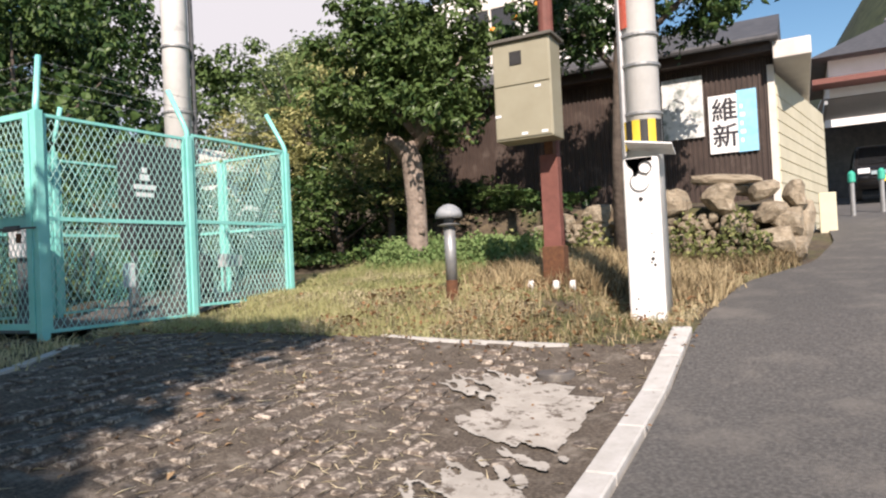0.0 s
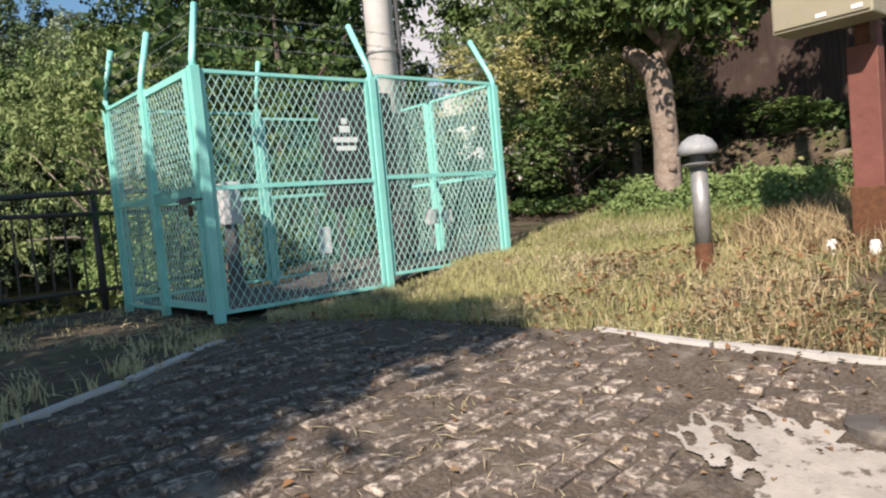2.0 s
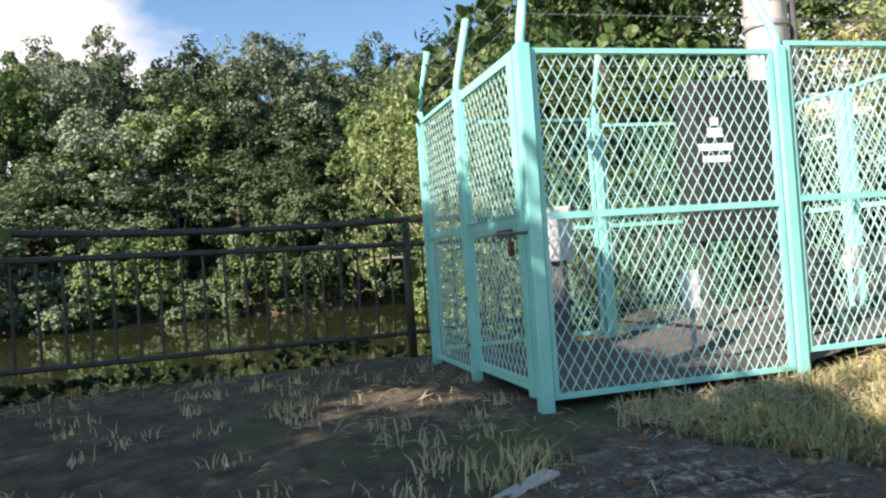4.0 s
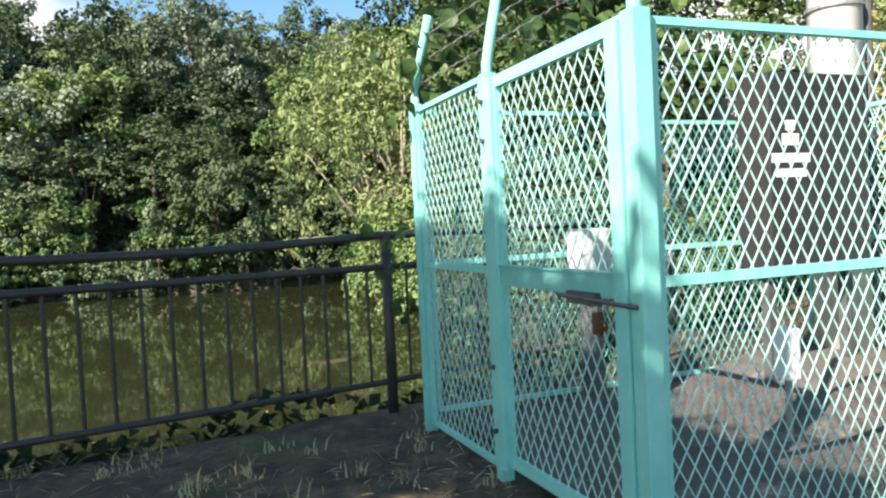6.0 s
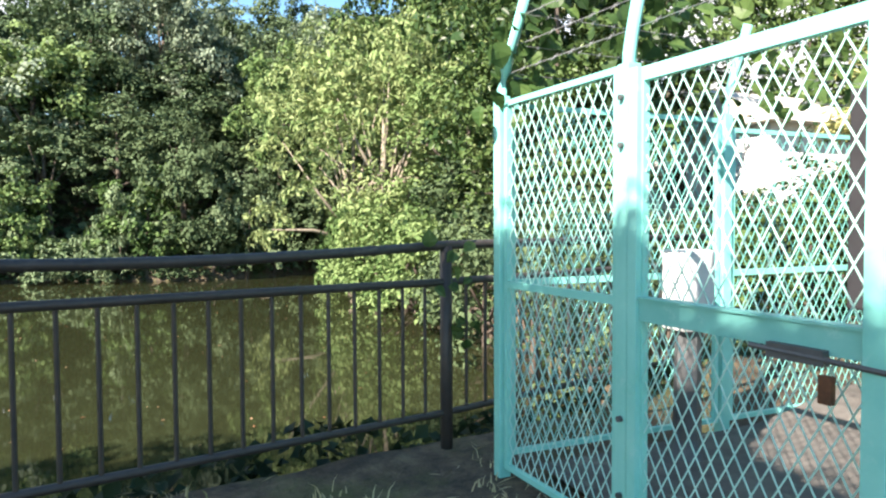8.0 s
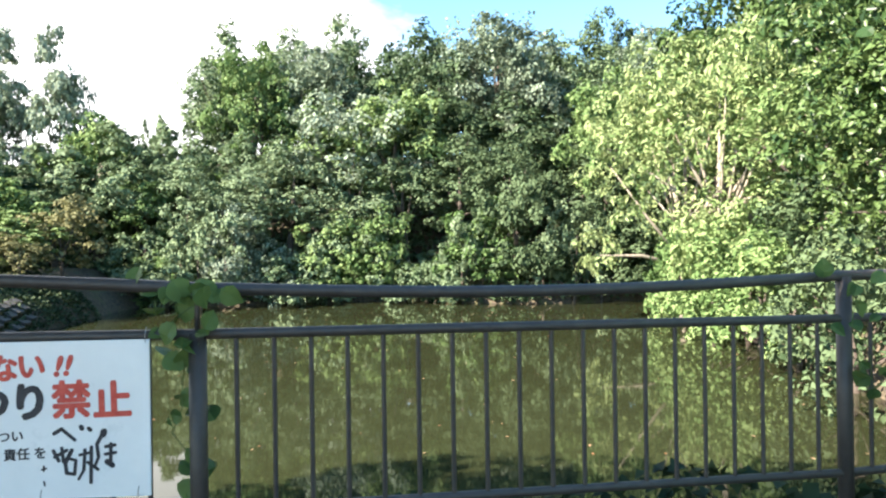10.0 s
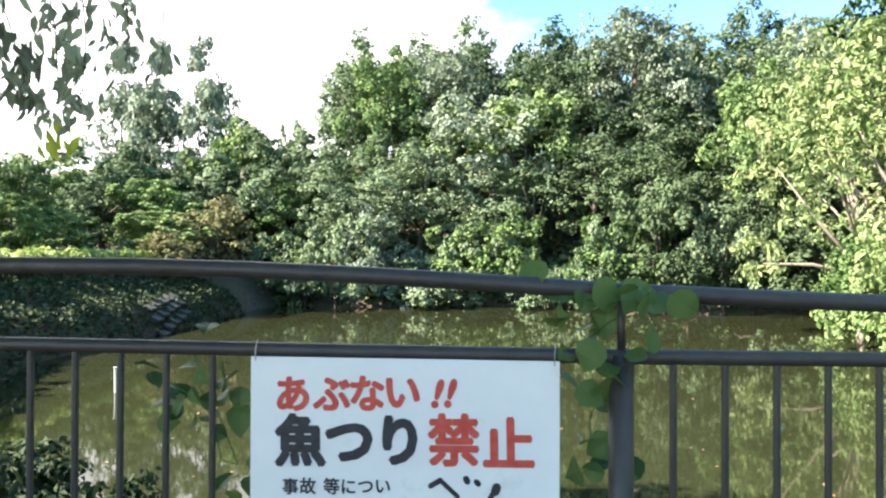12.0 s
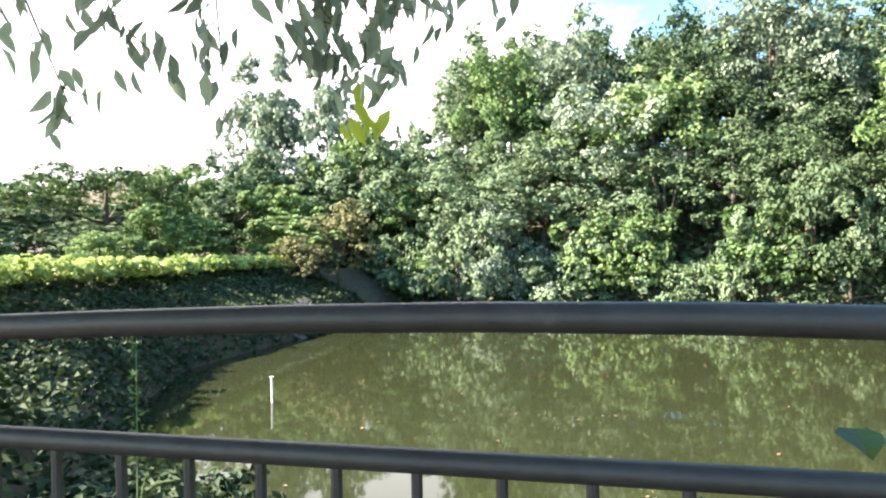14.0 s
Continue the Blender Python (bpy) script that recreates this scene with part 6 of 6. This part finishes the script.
for x in (-5.6, -4.0):
    w = part("window", boxes((x, x + 1.1, HY + 1.36, HY + 1.42, 5.0, 6.1)), CAR_GLASS, up)
    part("frame", boxes((x - 0.05, x + 1.15, HY + 1.34, HY + 1.37, 6.1, 6.16), (x - 0.05, x + 1.15, HY + 1.34, HY + 1.37, 4.94, 5.0), (x + 0.52, x + 0.58, HY + 1.34, HY + 1.37, 5.0, 6.1)), EAVE, w)
poster = thing("poster", (0, HY - 0.05, 0), "white and light blue poster with black brush lettering on the wall", "poster")
part("sheet", boxes((-0.83, -0.42, -0.012, 0, 2.46, 3.36)), BANNER, poster)
part("blue_band", boxes((-0.42, -0.14, -0.013, 0, 2.45, 3.4)), BANNER_BLUE, poster, "light blue printed band")
MX = lambda x, z: pose(x, -0.0145, z, 90, 0, 0)
writing("brush_character", "維", 0.38, INK_BLACK, poster, MX(-0.6, 3.1), 0.007)
writing("brush_character", "新", 0.38, INK_BLACK, poster, MX(-0.6, 2.7), 0.007)
bm = bmesh.new()
for i in range(5):
    box(bm, -0.38, -0.34 + 0.03 * (i % 2), -0.016, -0.0135, 2.6 + 0.13 * i, 2.66 + 0.13 * i)
part("small_print", bm, BANNER, poster)
poster2 = thing("poster", (0, HY - 0.05, 0), "faded photographic poster on the corrugated wall", "poster")
part("sheet", boxes((-1.52, -0.9, -0.012, 0, 2.75, 3.72)), POSTER_GREY, poster2)

# dry stone wall before the house
wall = thing("stone_wall", label="rough field-stone retaining wall before the house", category="stone wall", kind="structure")
stone_meshes = []
for i in range(7):
    bm = bmesh.new()
    bmesh.ops.create_icosphere(bm, subdivisions=2, radius=0.5)
    for v in bm.verts:
        q = v.co.normalized()
        v.co = Vector([math.copysign(abs(c) ** 0.7, c) for c in q]) * 0.52 * (1 + 0.3 * noise.noise(q * 2.1 + Vector((i * 7, 0, 0))))
    for cut in range(9):
        nv = Vector(R.normal(size=3)).normalized()
        dist = R.uniform(0.3, 0.42)
        for v in bm.verts:
            v.co -= max(0.0, v.co.dot(nv) - dist) * nv
    me = bpy.data.meshes.new("stone")
    bm.to_mesh(me)
    bm.free()
    me.materials.append(STONE)
    stone_meshes.append(me)


def stone(x, y, z, sx, sy, sz, turn, tilt=0.0):
    o = link_mesh("stone", RT.choice(stone_meshes), None, wall)
    o.matrix_local = pose(x, y, z, tilt, RT.uniform(-8, 8), turn) @ Matrix.Diagonal((sx, sy, sz, 1))


for row, (z, s) in enumerate(((0.05, 0.15), (0.17, 0.14), (0.28, 0.14), (0.39, 0.15), (0.51, 0.16), (0.62, 0.16))):
    x = -3.3 + 0.1 * (row % 2)
    while x < -0.15:
        w = s * RT.uniform(0.8, 1.35)
        stone(x + w / 2, 9.95 + 0.035 * row + RT.uniform(-0.04, 0.04), near_land(1, 9.9) + z + RT.uniform(-0.03, 0.03), w * 1.1, 0.3, s * RT.uniform(0.85, 1.1), RT.uniform(-14, 14))
        x += w
for x, y, z, a, b_, c in ((-0.62, 10.1, 0.86, 0.55, 0.5, 0.42), (-1.15, 10.1, 0.85, 0.5, 0.45, 0.38), (-1.7, 10.15, 0.82, 0.5, 0.45, 0.34), (-2.25, 10.1, 0.78, 0.5, 0.4, 0.34), (-2.8, 10.1, 0.7, 0.5, 0.4, 0.34), (0.02, 10.0, 0.25, 0.62, 0.6, 0.5), (0.02, 10.05, 0.66, 0.5, 0.5, 0.3), (0.24, 10.1, 0.5, 0.4, 0.5, 0.42), (0.3, 10.0, 0.16, 0.34, 0.4, 0.34), (-0.08, 10.15, 0.92, 0.5, 0.45, 0.26), (0.28, 10.3, 0.84, 0.34, 0.4, 0.4), (-0.36, 10.3, 0.98, 0.5, 0.4, 0.2), (0.35, 10.7, 0.4, 0.4, 0.6, 0.8), (-1.42, 10.3, 1.0, 0.35, 0.3, 0.18), (-0.4, 9.98, 0.5, 0.36, 0.4, 0.3)):
    stone(x, y, near_land(1, 9.9) + z, a, b_, c, RT.uniform(-15, 15))
o = link_mesh("capstone", stone_meshes[0], None, wall)
o.matrix_local = pose(-0.6, 10.25, near_land(1, 9.9) + 1.13, 0, 7, -4) @ Matrix.Diagonal((1.15, 0.35, 0.16, 1))

# ---- up the lane ----
house2 = thing("house", label="white house with a dark tiled roof up the lane", category="house")
part("wall", boxes((1.6, 12, 31, 38, 2.2, 8.2)), WHITE_WALL, house2)
bm = bmesh.new()
vs = [bm.verts.new(c) for c in ((0.9, 30.2, 8.1), (12.7, 30.2, 8.1), (12.7, 38.8, 8.1), (0.9, 38.8, 8.1), (4.0, 34.5, 10.2), (9.6, 34.5, 10.2))]
for f in ((0, 1, 5, 4), (2, 3, 4, 5), (1, 2, 5), (3, 0, 4), (0, 3, 2, 1)):
    bm.faces.new([vs[i] for i in f])
part("roof", bm, ROOF, house2)
part("lower_roof", boxes((1.0, 12.4, 29.8, 31, 7.0, 7.2)), RUST_RED, house2, "reddish lean-to roof")
part("ridge", tubes((((3.9, 34.5, 10.22), (9.7, 34.5, 10.22)), 0.14)), ROOF, house2)
carport = thing("carport", label="pale carport with a curved sheet roof up the lane", category="carport")
bm = bmesh.new()
rows = []
for i in range(9):
    u = i / 8
    zz = 4.75 + 0.5 * math.sin(u * math.pi * 0.55)
    rows.append([bm.verts.new((1.0, 21 + 6.5 * u, zz)), bm.verts.new((7.5, 21 + 6.5 * u, zz)), bm.verts.new((7.5, 21 + 6.5 * u, zz + 0.04)), bm.verts.new((1.0, 21 + 6.5 * u, zz + 0.04))])
for p, q in zip(rows, rows[1:]):
    for i in range(4):
        bm.faces.new((p[i], q[i], q[(i + 1) % 4], p[(i + 1) % 4]))
part("roof", bm, GREY_BOX, carport)
for x in (1.1, 4.2, 7.4):
    part("rafter", boxes((x - 0.04, x + 0.04, 20.9, 27.5, 4.62, 4.72)), GALV, carport)
    part("post", boxes((x - 0.05, x + 0.05, 27.2, 27.3, near_land(2.0, 27.2) - 0.1, 5.1)), GALV, carport)
part("back_wall", boxes((0.9, 7.6, 27.6, 27.8, 2.3, 5.0)), DARK_STEEL, carport)
car = thing("car", (2.45, 23.2, near_land(1.0, 23.2)), "black parked car with a yellow number plate", "car")


def car_body():
    bm = bmesh.new()
    prof = [(-1.7, 0.28), (-1.72, 0.62), (-1.6, 0.82), (-0.75, 0.95), (-0.3, 1.5), (0.2, 1.62), (1.4, 1.58), (1.68, 0.95), (1.7, 0.3)]
    L, Rr = [], []
    for y, z in prof:
        w = 0.74 if z < 1.1 else 0.6
        L.append(bm.verts.new((-w, y, z)))
        Rr.append(bm.verts.new((w, y, z)))
    for i in range(len(prof) - 1):
        bm.faces.new((L[i], Rr[i], Rr[i + 1], L[i + 1]))
    bm.faces.new(L[::-1])
    bm.faces.new(Rr)
    bm.faces.new((L[0], L[-1], Rr[-1], Rr[0]))
    bmesh.ops.bevel(bm, geom=bm.edges[:], offset=0.05, segments=2, affect="EDGES")
    return bm


part("body", car_body(), CAR_BLACK, car, smooth=True)
bm = bmesh.new()
vs = [bm.verts.new(c) for c in ((-0.62, -0.73, 1.0), (0.62, -0.73, 1.0), (0.52, -0.33, 1.49), (-0.52, -0.33, 1.49))]
bm.faces.new(vs)
bmesh.ops.solidify(bm, geom=bm.faces[:], thickness=-0.03)
part("windscreen", bm, CAR_GLASS, car)
part("grille", boxes((-0.4, 0.4, -1.76, -1.7, 0.62, 0.72)), CHROME, car)
for s in (-1, 1):
    part("headlight", boxes((min(s * 0.42, s * 0.7), max(s * 0.42, s * 0.7), -1.74, -1.66, 0.66, 0.8), bevel=0.02), LAMP_GLASS, car)
    for yy in (-1.1, 1.1):
        part("wheel", tubes((((s * 0.6, yy, 0.29), (s * 0.77, yy, 0.29)), 0.29), seg=18), BLACK, car)
part("number_plate", boxes((-0.17, 0.17, -1.79, -1.76, 0.42, 0.58)), YELLOW, car, "yellow number plate")
for x, y in ((1.35, 17.2), (1.95, 17.9)):
    b2 = thing("lane_post", (x, y, near_land(1.0, y)), "grey steel post with a teal cap beside the lane", "post", "posts by the lane")
    part("shaft", tubes((((0, 0, -0.1), (0, 0, 0.72)), 0.05), seg=10), GALV, b2)
    part("cap", tubes((((0, 0, 0.72), (0, 0, 0.9), (0, 0, 0.96)), [0.075, 0.075, 0.03]), seg=12), TEAL, b2)
hut = thing("house", label="white walled house glimpsed through the trees", category="house")
part("wall", boxes((-26.6, -20.6, 21, 26, 0.4, 5.1)), WHITE_WALL, hut)
bm = bmesh.new()
vs = [bm.verts.new(c) for c in ((-27.2, 20.5, 5.1), (-20.0, 20.5, 5.1), (-20.0, 26.5, 5.1), (-27.2, 26.5, 5.1), (-23.6, 20.5, 6.7), (-23.6, 26.5, 6.7))]
for f in ((0, 1, 4), (1, 2, 5, 4), (3, 5, 2), (0, 4, 5, 3), (0, 3, 2, 1)):
    bm.faces.new([vs[i] for i in f])
part("roof", bm, EAVE, hut, "pale gabled roof")
for x in (-25.6, -23.4):
    part("window", boxes((x, x + 1.1, 20.96, 21.0, 2.6, 3.9)), CAR_GLASS, hut)
gate_post = thing("gate_post", (0.78, 13.9, near_land(1, 13.9) - 0.1), "low cream concrete gate post by the house", "gate post")
part("pillar", boxes((-0.13, 0.13, -0.13, 0.13, 0, 0.75), bevel=0.015), CREAM, gate_post)

X = np.linspace(-300, 420, 60)
V = np.linspace(0, 1, 24)
hills = sheet("mountain", X, V, lambda x, v: 0 * x, HILL)
for v in hills.data.vertices:
    u, t = v.co.x, v.co.y
    ridge = 14 + 105 * float(smooth(-40, 60, u)) * (1 + 0.12 * math.sin(u * 0.03)) + 10 * noise.noise((u * 0.03, 0, 0)) + 4 * noise.noise((u * 0.15, 5, 0))
    v.co = Vector((u, 170 + 160 * t + 8 * noise.noise((u * 0.05, t * 9, 1)), -4 + ridge * math.sin(t * math.pi * 0.5) + 3 * noise.noise((u * 0.1, t * 14, 2)) * t))
tagged(hills, "wooded dark green mountain in the distance", "mountain", kind="structure")
wire = thing("power_line", label="thin black overhead power lines", category="cable")
for dz, dx in ((0, 0), (0.35, 0.25)):
    a, b3 = Vector((-6.95 + dx, 6.95, 9.6 - dz)), Vector((-0.82 + dx, 6.2, 9.7 - dz))
    part("cable", tubes(([a.lerp(b3, i / 8) - Vector((0, 0, 0.25 * math.sin(math.pi * i / 8))) for i in range(9)], 0.012), seg=5), BLACK, wire)

# ---- the pavers, each a block of its own ----
PAVE_TURN, PAVER_L, PAVER_W = radians(97), 0.2, 0.1
paver_meshes = []
for i in range(5):
    bm = boxes((-0.096, 0.096, -0.0465, 0.0465, -0.03, 0.0))
    bmesh.ops.bevel(bm, geom=[e for e in bm.edges if all(v.co.z > -0.01 for v in e.verts)], offset=0.007, segments=1, affect="EDGES")
    for v in bm.verts:
        if v.co.z > -0.012:
            v.co += Vector((R.normal() * 0.0022, R.normal() * 0.0022, R.normal() * 0.0022))
    me = bpy.data.meshes.new("paver")
    bm.to_mesh(me)
    bm.free()
    me.materials.append(PAVER)
    paver_meshes.append(me)


def paver_places():
    ca, sa = math.cos(PAVE_TURN), math.sin(PAVE_TURN)
    for j in range(-60, 60):
        for i in range(-30, 40):
            u, v = (i + 0.5 * (j % 2)) * (PAVER_L + 0.006), j * (PAVER_W + 0.007)
            x, y = -2.0 + u * ca - v * sa, 2.5 + u * sa + v * ca
            if y < -0.5 or not all(in_paving(x + dx, y + dy) for dx in (-0.07, 0.07) for dy in (-0.09, 0.09)):
                continue
            if any(in_patch(np.array(x + dx), np.array(y + dy)) for dx in (-0.04, 0, 0.04) for dy in (-0.08, 0, 0.08)):
                continue
            # here and there sand and moss have buried the blocks
            if noise.noise((x * 1.3, y * 1.3, 4.0)) + 0.45 * noise.noise((x * 5.0, y * 5.0, 9.0)) > 0.4 or R.rand() < 0.05:
                continue
            yield x, y, pose(x, y, float(near_land(x, y)) + 0.0185 + R.normal() * 0.0035, R.normal() * 1.2, R.normal() * 0.8, math.degrees(PAVE_TURN) + R.normal() * 1.0)


rest_v, rest_f, near_blocks = [], [], 0
for x, y, m in paver_places():
    me = paver_meshes[R.randint(5)]
    if -3.0 < x and 2.6 < y and near_blocks < 300:
        o = link_mesh("paver", me, None, paving)
        o.matrix_local = m
        near_blocks += 1
    else:
        k = len(rest_v)
        rest_v += [tuple(m @ v.co) for v in me.vertices]
        rest_f += [tuple(k + j for j in p.vertices) for p in me.polygons]
me = bpy.data.meshes.new("outer_pavers")
me.from_pydata(rest_v, [], rest_f)
tagged(link_mesh("outer_pavers", me, PAVER), "worn brown concrete pavers half buried in sand and moss", "pavers", kind="stuff")

# ---- undergrowth and litter on the bed ----
x, y = tufts(2300, 14, -5.2, -2.3, 4.1, 7.2, lambda x, y: in_bed(x, y) & ~patchy(x, y, 0.1))
blades("bed_grass", x, y, 0.03 + 0.085 * R.rand(len(x)) ** 1.5, GRASS_GREEN, "short green grass growing through the dry bed", 0.0045)
x, y = tufts(1500, 12, -2.9, 0.3, 5.3, 9.4, lambda x, y: in_bed(x, y) & patchy(x, y, -0.1), 0.06)
blades("withered_grass", x, y, 0.04 + 0.1 * R.rand(len(x)) ** 1.4, GRASS_BROWN, "withered brown grass on the dry bed", 0.005)
x, y = R.uniform(-3.4, 0.3, 5200), R.uniform(5.0, 9.5, 5200)
ok = in_bed(x, y) & patchy(x, y, 0.0)
c = np.stack([x, y, land(x, y) + 0.02 + 0.06 * R.rand(len(x))], 1)[ok]
tagged(link_mesh("bed_litter", leaves_mesh("bed_litter", c, np.array([0, 0, 1.0]) + 0.5 * R.normal(size=c.shape), 0.05, 0.028, LITTER), None), "brown fallen leaves caught in the withered grass", "leaf litter", kind="stuff")
x, y = R.uniform(-5.2, -2.7, 7000), R.uniform(8.2, 9.5, 7000)
rise = 0.42 * smooth(8.2, 8.8, y) * np.array([0.75 + 0.6 * noise.noise((a * 2.2, c * 2.2, 4.0)) for a, c in zip(x, y)])
c = np.stack([x, y, land(x, y) + rise * R.rand(len(x)) ** 0.5], 1)
tagged(link_mesh("undergrowth", leaves_mesh("undergrowth", c, R.normal(size=c.shape) + np.array([0, -0.5, 0.8]), 0.06, 0.035, LEAF_BRIGHT), None), "low green undergrowth behind the grass bed", "undergrowth", kind="stuff")
